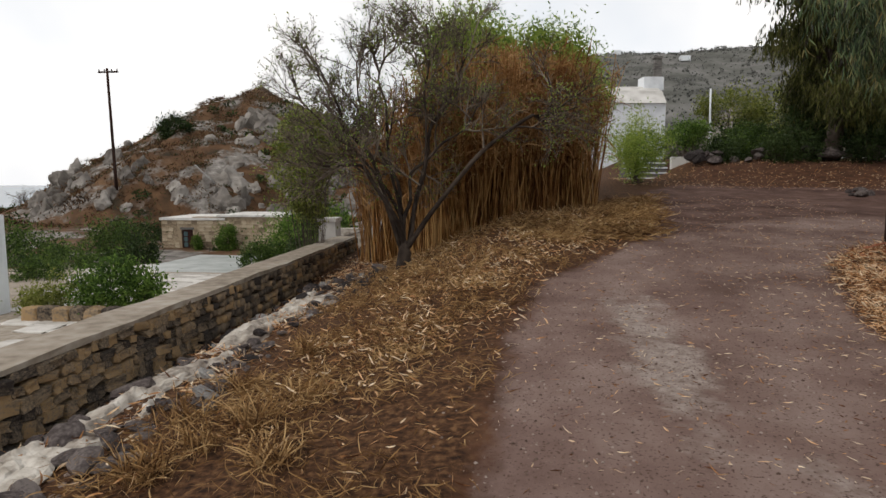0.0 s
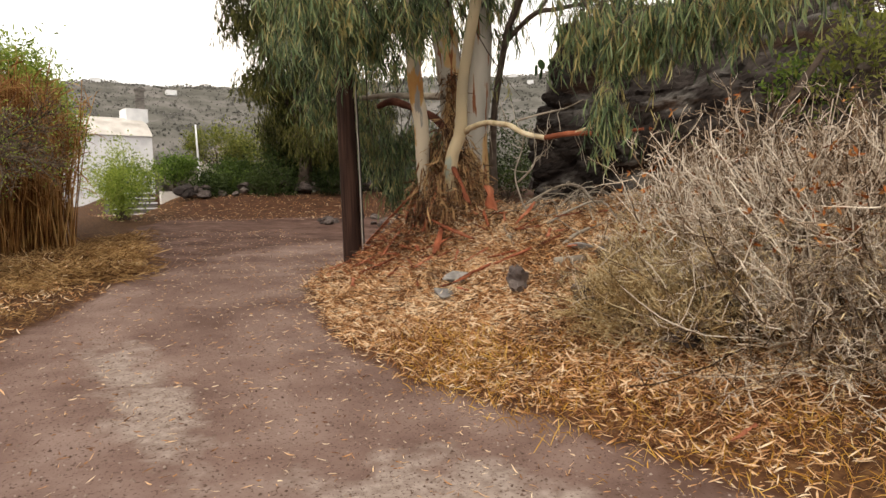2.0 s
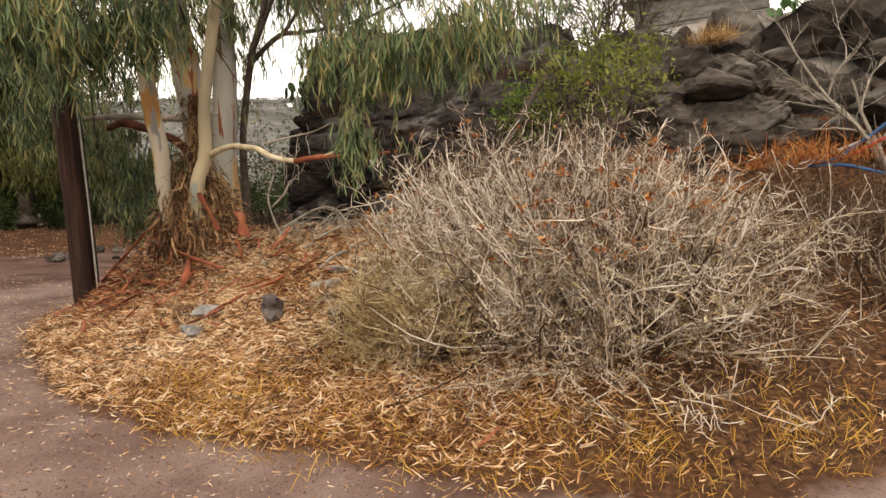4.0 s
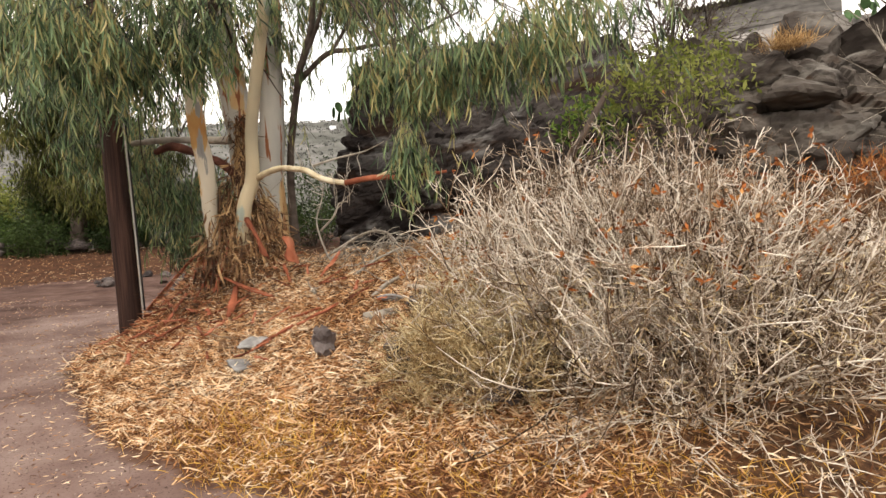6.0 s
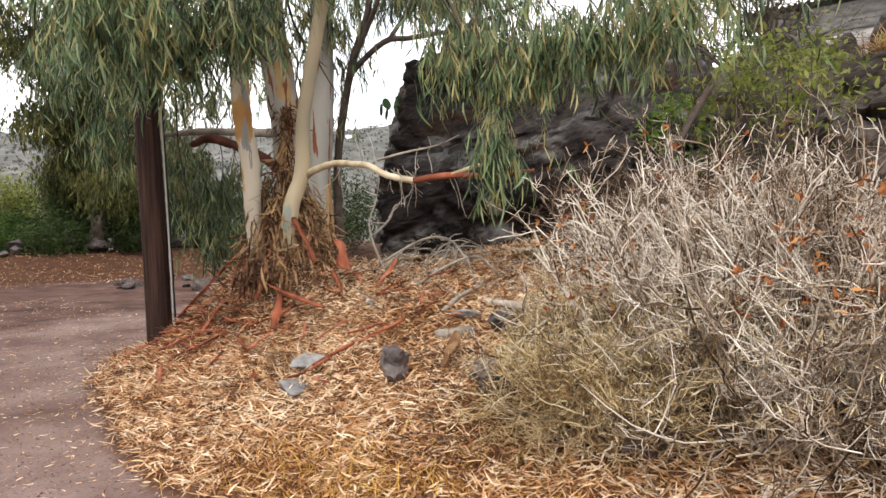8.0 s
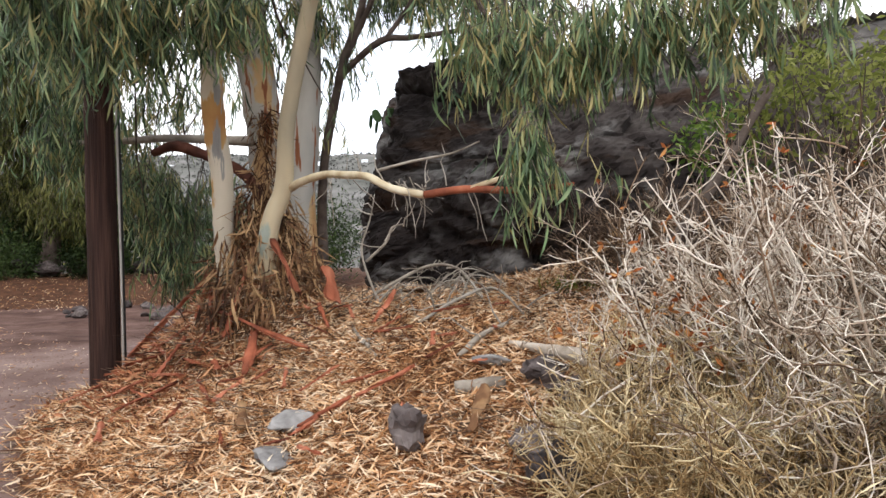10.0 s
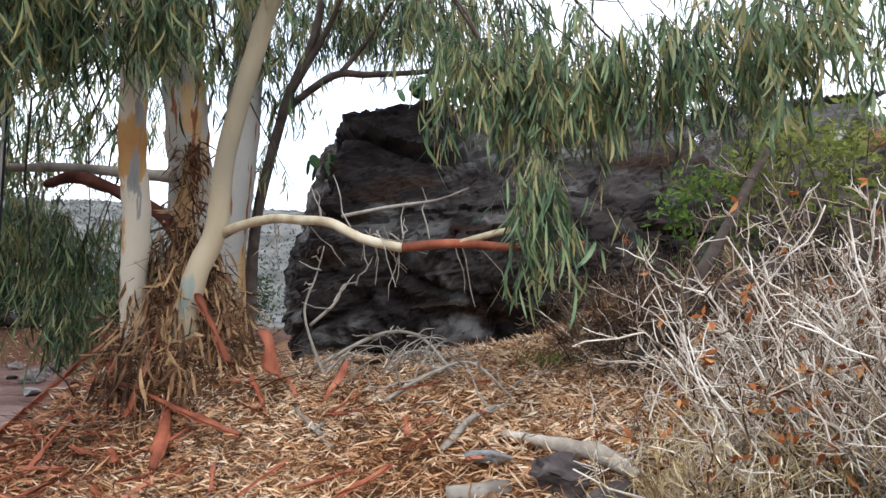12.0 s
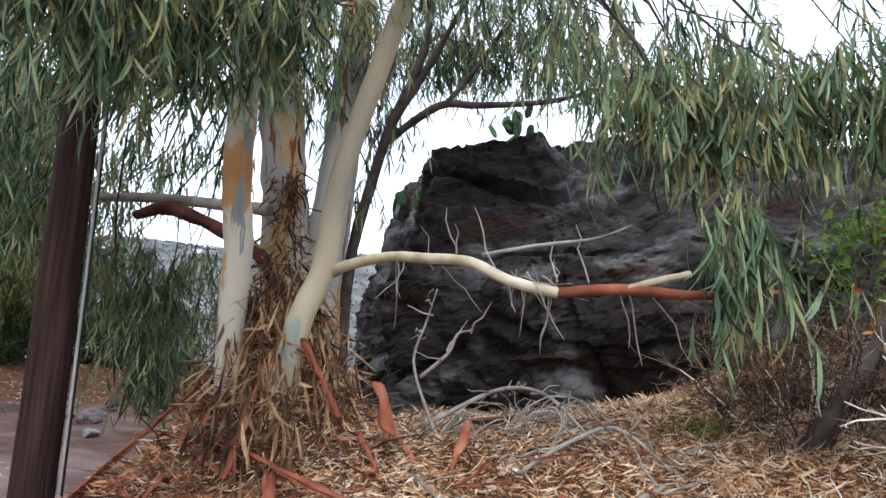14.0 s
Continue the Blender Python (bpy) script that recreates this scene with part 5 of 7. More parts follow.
solid("twig_litter", tubes(Geo(), P_, np.linspace(0.0034, 0.0016, 5)[None] * lr.uniform(0.6, 1.5, (len(x), 1)), 3), M_BROWNTWIG, "thin brown and grey twigs strewn over the leaves", "twigs", kind="stuff")
M_REDSHRED = surface("shredded_red_bark", [(0.10, 0.036, 0.02), (0.34, 0.125, 0.06), (0.54, 0.29, 0.16)], 7, rand="island", rand_amt=0.3, bump=0.1)
litter("bark_shreds", M_REDSHRED, "shredded red-brown bark strewn round the tree foot", 11000, (3.2, 5.4, 5.6, 8.2), lambda x, y: np.exp(-((x - 4.25) / 0.55) ** 2 - ((y - 7.0) / 0.75) ** 2) * (bank_depth(x, y) > 0.05), (0.03, 0.14), (0.006, 0.02), lr, 0.08, 0.4)


def pebbles(n, area, keep, r):
    """Small broken grit on the track, as one scatter."""
    x, y = scatter(n, *area, keep, r)
    m = len(x)
    c = np.stack([x, y, height(x, y)], -1)
    o = np.array([(1, 0, 0), (0, 1, 0), (-1, 0, 0), (0, -1, 0), (0, 0, 0.8)])
    sz = r.uniform(0.003, 0.012, (m, 1, 1)) * r.uniform(0.6, 1.4, (m, 5, 1))
    a = r.uniform(0, 6.28, m)
    ca, sa = np.cos(a)[:, None], np.sin(a)[:, None]
    rot = np.stack([o[None, :, 0] * ca - o[None, :, 1] * sa, o[None, :, 0] * sa + o[None, :, 1] * ca, np.broadcast_to(o[None, :, 2], (m, 5))], -1)
    t = np.array([(0, 1, 4), (1, 2, 4), (2, 3, 4), (3, 0, 4)])
    return solid("gravel", Geo().add((c[:, None] + rot * sz).reshape(-1, 3), None, (np.arange(m)[:, None, None] * 5 + t).reshape(-1, 3)), M_GRIT, "small stones and grit on the dirt track", "gravel", kind="stuff", smooth=False)


M_GRIT = surface("track_grit", [(0.085, 0.055, 0.045), (0.17, 0.12, 0.10), (0.32, 0.26, 0.23)], 20, rand="island", rand_amt=0.35, bump=0.0)
pebbles(17000, (-0.4, 5.5, 0.6, 13.0), lambda x, y: np.clip((x - road_left(y) + 0.4) * 2, 0, 1) * (bank_depth(x, y) < 0.1) * np.clip(1.2 - y * 0.08, 0.2, 1), lr)


def grass(label, n, area, keep, tall, r, material, lean=0.5):
    x, y = scatter(n, *area, keep, r)
    base = np.stack([x, y, height(x, y) - 0.01], -1)
    way = r.normal(0, lean, (len(x), 3)) * np.array([1, 1, 0.2]) + np.array([0, 0, 1])
    g = Geo()
    leaves(g, base, way, r.uniform(*tall, len(x)), r.uniform(0.003, 0.007, len(x)), 0.4, 3, droop=r.uniform(0, 0.5, len(x)))
    return solid("dry_grass", g, material, label, "grass", kind="stuff")


def near_edge(x, y):
    d = bank_depth(x, y)
    patch = np.clip(0.2 + 1.4 * fbm(x * 1.6, y * 1.6, 3, 8), 0, 1)
    return (0.2 + 0.8 * sstep(y, 1.0, 2.1)) * np.exp(-((d - 0.35) / 0.35) ** 2) * sstep(y, 5.2, 3.4) * (0.35 + patch) + 0.4 * patch * sstep(y, 3.2, 1.6) * sstep(d, 0.0, 0.4) * sstep(d, 1.8, 0.8) * (0.3 + 0.7 * sstep(y, 0.9, 1.8))


grass("yellow dry grass along the foot of the bank", 40000, (2.5, 5.5, 0.3, 5.4), near_edge, (0.06, 0.20), lr, M_GRASS, 0.7)
grass("tufts of dry grass by the broken kerb", 6000, (-2.3, -0.4, 1.2, 7.5), lambda x, y: np.clip(fbm(x * 1.9, y * 1.9, 3, 17) * 2.4 - 0.35, 0, 1) * sstep(x, -0.5, -1.2), (0.08, 0.28), lr, M_STRAW, 0.5)


def tuft(x, y, z, n, tall, material, label, seed, spread=0.08):
    r = np.random.default_rng(seed)
    g = Geo()
    b = np.stack([x + r.normal(0, spread, n), y + r.normal(0, spread, n), np.full(n, z)], -1)
    leaves(g, b, r.normal(0, 0.55, (n, 3)) * np.array([1, 1, 0.2]) + np.array([0, 0, 1]), r.uniform(0.4, 1, n) * tall, 0.008, 0.5, 3, droop=r.uniform(0, 0.7, n))
    return solid("grass_tuft", g, material, label, "grass", kind="stuff")


for k, (x, y) in enumerate(((-1.55, 3.35), (-1.35, 3.6), (-1.7, 3.05), (-1.2, 3.95), (-1.75, 4.3), (-1.5, 5.0), (-1.9, 3.8), (-1.05, 3.1))):
    tuft(x, y, gz(x, y), 90 + 20 * (k % 3), 0.26 + 0.04 * (k % 3), M_STRAW, "tuft of dry straw-coloured grass on the verge", 400 + k, 0.06)
tuft(6.0, 4.45, gz(6.0, 4.45), 220, 0.22, M_OLIVE, "small green grass tuft on the litter", 5)
tuft(9.4, 2.05, 3.45, 500, 0.36, M_STRAW, "round tuft of orange dry grass on the rock", 6, 0.12)
tuft(8.0, 0.9, 1.75, 700, 0.5, M_DRYLEAF, "rusty dry fern on the rock ledge", 7, 0.35)
tuft(6.2, 4.1, 1.75, 160, 0.3, M_RAGBARK, "tuft of hanging dry bark fibres", 8, 0.05)

# ---------------------------------------------------------------- scrub on the cliff, hoses, cactus


def bush(x, y, z, rx, ry, rz, n, leaf, material, label, seed, name="bush", clumps=26, stem=None, category="bush"):
    """A leafy bush: twigs from the foot into uneven clumps of small leaves."""
    r = np.random.default_rng(seed)
    ob = thing(name, label, category)
    c = unit(r.normal(size=(clumps, 3))) * r.uniform(0.35, 1, (clumps, 1)) ** 0.5 * np.array([rx, ry, rz]) * 0.8 + np.array([x, y, z])
    which = r.integers(0, clumps, n)
    size = r.uniform(0.18, 0.42, clumps)[which, None] * min(rx, ry, rz) * 1.25
    p = c[which] + r.normal(size=(n, 3)) * size * 0.6
    g = Geo()
    leaves(g, p, r.normal(size=(n, 3)) + np.array([0, 0, 0.25]), r.uniform(0.6, 1.3, n) * leaf, r.uniform(0.6, 1.2, n) * leaf * 0.42, 0.2, 2)
    tagged(part("foliage", g, material, ob), kind="stuff")
    foot = np.array([x, y, stem if stem is not None else z - rz])
    u = np.linspace(0, 1, 5)
    start = foot + r.normal(0, 0.06, (clumps, 3)) * np.array([rx, ry, 0.1])
    P = start[:, None] + (c - start)[:, None] * u[None, :, None] + np.sin(u * np.pi)[None, :, None] * r.normal(0, 0.06, (clumps, 1, 3)) * rx
    tagged(part("branchwork", tubes(Geo(), P, np.linspace(0.011, 0.004, 5)[None] * r.uniform(0.6, 1.2, (clumps, 1)) * max(min(rx, 2.0), 0.6), 4), M_DARKTWIG, ob), kind="stuff")
    return ob


bush(6.9, 2.7, 2.75, 0.8, 1.1, 0.55, 1000, 0.075, M_OLIVE, "sparse yellow-green wild shrub before the rock face", 201, clumps=30, stem=1.2)
bush(8.2, 2.9, 3.2, 0.7, 0.7, 0.4, 650, 0.075, M_OLIVE, "sparse yellow-green wild shrub on the rock", 202, clumps=22, stem=2.4)
bush(7.1, 3.6, 2.6, 0.45, 0.5, 0.35, 420, 0.075, M_GREEN, "bright green sprigs growing before the rock", 203, clumps=14, stem=1.4)


M_THORN = surface("thorn_bark", [(0.016, 0.012, 0.010), (0.042, 0.031, 0.025), (0.09, 0.07, 0.056)], 8, rand="island", rand_amt=0.25, bump=0.3)


M_HAZE = surface("thorn_twigs", [(0.06, 0.045, 0.036), (0.16, 0.125, 0.10), (0.28, 0.235, 0.19)], 8, rand="island", rand_amt=0.3, bump=0.0)


def bare_tree(name, x, y, z, h, spread, label, seed, material, thick=0.05, limbs=6, counts=(6, 5, 5, 4), leafy=0, sprigs=None, lo=35, hi=80, paths=None):
    """A leafless tree or thorn bush grown limb by limb."""
    r = np.random.default_rng(seed)
    ob = thing(name, label, "tree")
    a = np.arange(limbs) * 2 * np.pi / limbs + r.uniform(-0.4, 0.4, limbs)
    el = np.radians(r.uniform(lo, hi, limbs))
    d = np.stack([np.cos(a) * np.cos(el) * spread, np.sin(a) * np.cos(el) * spread, np.sin(el)], -1)
    start = np.array([x, y, z]) + r.normal(0, thick * 0.7, (limbs, 3)) * np.array([1, 1, 0])
    P = shoots(start, d, r.uniform(0.5, 0.78, limbs) * h, 8, 0.11, 0.2, r)
    if paths:
        limbs = len(paths)
        P = np.array([[[np.interp(t, np.linspace(0, 1, len(q)), np.array(q)[:, c]) for c in range(3)] for t in np.linspace(0, 1, 8)] for q in paths])
        P = np.array([x, y, z]) + P[..., :1] * np.array([0.993, 0.12, 0]) + P[..., 2:] * np.array([-0.12, 0.993, 0]) + P[..., 1:2] * np.array([0, 0, 1.0])
        P[:, 1:] += r.normal(0, 0.04, (limbs, 7, 3))
    k = np.linspace(1, 0.3, 8)
    for q in range(limbs):
        part("limb", tube(Geo(), P[q], thick * k * r.uniform(0.75, 1.1), 8, 3, 0.06, seed + q), material, ob)
    lens, rad = (0.36, 0.24, 0.14, 0.07), (0.42, 0.2, 0.11, 0.065)
    g = Geo()
    for lev, m in enumerate(counts):
        s, d = children(P, m, r, 0.3, 0.85)
        P = shoots(s, d, r.uniform(0.6, 1.3, len(s)) * lens[lev] * h, 5, 0.16, 0.15, r)
        tubes(g, P, np.maximum(thick * rad[lev] * np.linspace(1, 0.45, 5), 0.0024)[None] * np.ones((len(P), 1)), 4 if lev < 2 else 3)
    tagged(part("branchwork", g, M_HAZE if paths else material, ob, "fine bare twigs"), kind="stuff")
    if leafy:
        pick = r.integers(0, len(P), leafy)
        g = Geo()
        leaves(g, P[pick, -1] + r.normal(0, 0.03, (leafy, 3)), r.normal(size=(leafy, 3)), r.uniform(0.02, 0.045, leafy), 0.016, 0.2, 2)
        tagged(part("foliage", g, sprigs, ob, "sparse small leaves"), kind="stuff")
    return ob


bare_tree("bare_thorn_bush", 9.4, 3.5, 3.2, 1.9, 1.5, "dense brown thorn bush above the rock face", 214, M_DARKTWIG, 0.03, 7, (6, 5, 5), 1600, M_OLIVE)
bare_tree("bare_thorn_bush", 9.6, 4.9, 3.2, 2.0, 1.3, "grey bare thorn bush on top of the rocks", 211, M_GREYTWIG, 0.035, 6, (5, 4, 4))
bare_tree("bare_thorn_bush", 8.2, 0.2, 1.6, 1.9, 1.5, "grey bare thorn bush on the rock ledges", 212, M_GREYTWIG, 0.03, 5, (4, 4, 3))
bare_tree("bare_thorn_bush", 10.5, 0.2, 3.0, 1.8, 1.5, "brown bare thorn bush above the ledges", 213, M_DARKTWIG, 0.03, 6, (5, 4, 4))


def hose(points, material, label, seed):
    return solid("hose", tube(Geo(), points, [0.016] * len(points), 8, 6, 0.0, seed), material, label, "hose", "old hoses")


hose([(8.0, 0.95, 1.80), (7.95, 0.70, 1.78), (8.0, 0.45, 1.92), (8.05, 0.15, 2.15)], M_BLUEPIPE, "blue hose lying in dry brush", 1)
hose([(8.02, 0.9, 1.74), (7.95, 0.6, 1.72), (8.0, 0.3, 1.62), (8.1, 0.0, 1.5)], M_BLUEPIPE, "blue hose lying in dry brush", 2)
hose([(8.0, 0.85, 1.79), (8.0, 0.6, 1.88), (8.05, 0.4, 1.95)], M_GREYPIPE, "white hose lying in dry brush", 3)
hose([(8.0, 0.75, 1.76), (8.0, 0.55, 1.80), (8.05, 0.25, 1.95)], M_REDPIPE, "red hose lying in dry brush", 4)

PAD = rock_mesh("pad", M_CACTUS, 90, (0.095, 0.022, 0.14), 2, 0.05, 2)


def cactus(x, y, z, n, label, seed):
    r = np.random.default_rng(seed)
    ob = thing("prickly_pear", label, "cactus")
    for _ in range(n):
        o = new("pad", PAD)
        o.parent = ob
        o.matrix_basis = pose(x + r.normal(0, 0.14), y + r.normal(0, 0.14), z + r.uniform(-0.1, 0.14), r.uniform(-35, 35), r.uniform(-30, 30), r.uniform(0, 180))
    return ob


cactus(7.75, 6.35, 4.25, 11, "green prickly pear growing on the boulder's top", 1)
cactus(7.3, 7.35, 3.45, 8, "green prickly pear at the boulder's side", 2)
cactus(11.2, 1.4, 4.05, 12, "green prickly pear beside the old shed", 3)

# ---------------------------------------------------------------- old shed on the rocks
SX, SY, SZ = 12.3, 3.85, 4.15
shed = thing("shed", "old grey plank shed with a corrugated roof on the rocks", "shed", at=pose(SX, SY, SZ, 0, 0, -77))
for k in range(4):
    part("plank", box(Geo(), (0, 0.012 * (k % 2), 0.21 * k), (2.1, 0.05 + 0.012 * (k % 2), 0.21 * k + 0.202)), M_WEATHERED, shed, smooth=False)
part("corner_post", box(Geo(), (-0.07, -0.02, -0.2), (0.03, 0.08, 0.82)), M_WEATHERED, shed, smooth=False)
part("side_wall", box(Geo(), (0.0, 0.08, -0.2), (0.06, 2.2, 0.9)), M_WEATHERED, shed, smooth=False)
part("side_wall", box(Geo(), (2.04, 0.08, -0.2), (2.10, 2.2, 0.9)), M_WEATHERED, shed, smooth=False)
us = np.linspace(-0.3, 2.35, 120)
wave = 0.025 * np.sin(us * 2 * np.pi / 0.09)
roof = Geo()
for off, flip in ((0.0, False), (0.012, True)):
    v = np.concatenate([np.stack([us, np.full(120, -0.12), 0.90 + wave + off], -1), np.stack([us, np.full(120, 2.4), 1.25 + wave + off], -1)])
    i = np.arange(119)
    q = np.stack([i, i + 1, i + 121, i + 120], -1)
    roof.add(v, q[:, ::-1] if flip else q)
part("roof", roof, M_METAL, shed, "dark corrugated roofing sheet")

# ---------------------------------------------------------------- rubble wall along the terrace
WX0, WX1, WY0, WY1, WTOP = -3.10, -3.24, 0.6, 13.2, 0.35


def wall_x(y):
    return WX0 + (WX1 - WX0) * (y - 3.8) / 8.0


garden_wall = thing("wall_garden", "rubble stone wall with a flat concrete coping", "wall", kind="structure")
core, cope = Geo(), Geo()
ys = np.linspace(WY0, WY1, 40)
xs = wall_x(ys)
for g, x_in, x_out, z0, z1 in ((core, -0.075, -0.36, -2.3, WTOP - 0.045), (cope, 0.02, -0.40, WTOP - 0.045, WTOP)):
    jit = rng.normal(0, 0.006, (40, 4)) if g is cope else np.zeros((40, 4))
    ring = np.stack([np.stack([xs + x_in + jit[:, 0], ys, np.full(40, z0)], -1), np.stack([xs + x_in + jit[:, 1], ys, np.full(40, z1) + jit[:, 2]], -1),
                     np.stack([xs + x_out, ys, np.full(40, z1) + jit[:, 3]], -1), np.stack([xs + x_out, ys, np.full(40, z0)], -1)], 1)
    i, s = np.meshgrid(np.arange(39), np.arange(4), indexing="ij")
    q = np.stack([i * 4 + s, i * 4 + (s + 1) % 4, (i + 1) * 4 + (s + 1) % 4, (i + 1) * 4 + s], -1).reshape(-1, 4)
    g.add(ring.reshape(-1, 3), np.concatenate([q, [[3, 2, 1, 0], [156, 157, 158, 159]]]))
part("core", core, M_MORTAR, garden_wall, "dark mortar between the stones", smooth=False)
part("coping", cope, M_CONCRETE, garden_wall, "weathered concrete coping", smooth=False)


def block_mesh(seed, material=None):
    """A rough squared stone about 1 x 1 x 1."""
    r = np.random.default_rng(seed)
    bm = bmesh.new()
    bmesh.ops.create_icosphere(bm, subdivisions=2, radius=1)
    off = Vector(r.uniform(-40, 40, 3))
    for v in bm.verts:
        p = np.array(v.co)
        p = np.sign(p) * np.abs(p) ** 0.42
        p = p / max(np.max(np.abs(p)), 1e-6) * 0.5 * (0.9 + 0.1 * np.linalg.norm(v.co))
        p = p * (1 + 0.20 * noise.noise(Vector(p) * 1.7 + off)) + 0.06 * np.array(noise.noise_vector(Vector(p) * 2.5 + off))
        v.co = Vector(p)
    me = bpy.data.meshes.new("stone")
    bm.to_mesh(me)
    bm.free()
    me.materials.append(material or M_STONE)
    return me


BLOCKS = [block_mesh(300 + k) for k in range(9)]
br = random.Random(5)
z, made = -0.46, 0
far_stones = Geo()
while z < WTOP - 0.08:
    rowh = br.uniform(0.07, 0.13)
    rowh = min(rowh, WTOP - 0.05 - z)
    y = 2.6 + br.uniform(0, 0.2)
    while y < WY1:
        w = br.choice((br.uniform(0.07, 0.13), br.uniform(0.1, 0.24)))
        me = br.choice(BLOCKS)
        hh = rowh * br.uniform(0.8, 1.2)
        m = pose(wall_x(y) - 0.07 + br.uniform(-0.014, 0.014), y + w / 2, z + rowh / 2 + br.uniform(-0.018, 0.018), br.uniform(-11, 11), br.uniform(-6, 6), br.choice((0, 180)) - 1 + br.uniform(-6, 6)) @ Matrix.Diagonal((0.20, w * 0.95, hh * 0.96, 1))
        if y < 6.6 and made < 300:
            o = new("stone", me)
            o.parent = garden_wall
            o.matrix_basis = m
            made += 1
        else:
            far_stones.add([m @ v.co for v in me.vertices], None, [tuple(f.vertices) for f in me.polygons])
        y += w
    z += rowh
M_FARSTONE = surface("rubble_stonework", [(0.05, 0.042, 0.038), (0.15, 0.12, 0.092), (0.27, 0.205, 0.14), (0.37, 0.25, 0.135)], 7, bump=0.5, rand="island", rand_amt=0.3, rough=0.9)
tagged(part("stonework", far_stones, M_FARSTONE, garden_wall, "rubble stones of the wall's far stretch"), kind="stuff")

# whitewashed gate pillar at the wall's far end, with a pipe rail
pillar = thing("gate_pillar", "stained white concrete pillar at the wall's end", "pillar")
g = Geo()
for a, b in (((-4.15, 13.55, -0.4), (-3.78, 13.95, 0.62)), ((-4.18, 13.52, 0.62), (-3.75, 13.98, 0.70))):
    box(g, a, b)
part("shaft", g, M_WHITEROOF, pillar, smooth=False)
rail = thing("pipe_rail", "thin grey pipe rail beside the driveway", "railing")
part("rail", tube(Geo(), [(-3.6, 13.9, 0.30), (-3.1, 14.6, 0.48), (-2.6, 15.6, 0.60)], [0.02] * 3, 8, 4), M_GREYPIPE, rail)
part("post", tube(Geo(), [(-3.1, 14.6, gz(-3.1, 14.6)), (-3.1, 14.6, 0.48)], [0.02] * 2, 8, 2), M_GREYPIPE, rail)
g = Geo()
box(g, (-4.4, 15.2, -0.3), (-1.6, 15.45, 0.35))
solid("low_wall", g, M_WHITECRETE, "low pale concrete wall behind the thorn tree", "wall", smooth=False)

# broken concrete strip between wall and verge
us, vs = np.linspace(1.4, 8.4, 300), np.linspace(0, 1, 22)
U, V = np.meshgrid(us, vs, indexing="ij")
half = 0.24 + 0.16 * fbm(U * 0.9, 0 * U, 3, 61)
cxs = -2.50 + 0.10 * fbm(U * 0.5, 0 * U + 3, 3, 62)
X = cxs + (V - 0.5) * 2 * half + 0.05 * fbm(U * 4, V * 4, 3, 63)
Z = 0.045 * np.sin(np.pi * V) ** 0.35 + 0.04 * fbm(U * 3, V * 3, 4, 64) + 0.035 * fbm(U * 11, V * 7, 3, 66) - 0.07 * sstep(fbm(U * 1.3, V * 1.5, 2, 67), 0.25, 0.5)
i, j = np.meshgrid(np.arange(299), np.arange(21), indexing="ij")
q = np.stack([i * 22 + j, (i + 1) * 22 + j, (i + 1) * 22 + j + 1, i * 22 + j + 1], -1).reshape(-1, 4)
kerb = Geo().add(np.stack([X, U, height(X, U) + Z], -1).reshape(-1, 3), q[:, ::-1])
solid("kerb", kerb, M_WHITECRETE, "broken strip of rough whitish concrete", "kerb", kind="structure", smooth=False)

RUBBLE = [rock_mesh("stone", M_DARKSTONE, 400 + k, (0.95 + 0.3 * (k % 2), 0.8, 0.6), 2, 0.22, 11) for k in range(5)]
PALE = [rock_mesh("stone", M_PALESTONE, 420 + k, (1.0, 0.8, 0.5), 2, 0.25, 10) for k in range(2)]
br = random.Random(8)
for k in range(290):
    y = br.uniform(1.8, 9.6)
    x = br.choice((br.uniform(-3.0, -2.65), br.uniform(-3.0, -2.7), br.gauss(-2.15, 0.16)))
    if y > 7.8:
        x = br.gauss(-2.3, 0.35)
    s = br.uniform(0.045, 0.17) * (1.5 if br.random() < 0.12 else 1)
    pale = br.random() < 0.14
    o = tagged(new("stone", br.choice(PALE if pale else RUBBLE)), "pale broken stone beside the kerb" if pale else "dark broken stone beside the kerb", "stone", "stones by the wall")
    o.matrix_basis = pose(x, y, gz(x, y) + s * 0.16, br.uniform(-25, 25), br.uniform(-25, 25), br.uniform(0, 360)) @ Matrix.Diagonal((s * 1.2, s, s * 0.75, 1))

vr = np.random.default_rng(67)
litter("wall_debris", M_LITTER, "dry leaves and bark bits along the foot of the wall", 9000, (-3.1, -2.0, 1.4, 12.5), lambda x, y: np.clip(0.35 + 1.1 * fbm(x * 2, y * 2, 3, 57), 0.05, 1), (0.03, 0.11), (0.005, 0.016), vr, 0.04, 0.35)
n = 1500
x, y = vr.uniform(-3.1, -2.0, n), vr.uniform(1.4, 12.0, n)
chips = Geo()
o5 = np.array([(1, 0, 0), (0, 1, 0), (-1, 0, 0), (0, -1, 0), (0.1, 0.1, 0.7)])
s5 = vr.uniform(0.006, 0.03, (n, 1, 1)) * vr.uniform(0.5, 1.4, (n, 5, 3))
t5 = np.array([(0, 1, 4), (1, 2, 4), (2, 3, 4), (3, 0, 4)])
chips.add((np.stack([x, y, height(x, y)], -1)[:, None] + o5[None] * s5).reshape(-1, 3), None, (np.arange(n)[:, None, None] * 5 + t5).reshape(-1, 3))
solid("rubble_chips", chips, M_GRIT, "small stone chips between wall and kerb", "gravel", kind="stuff", smooth=False)

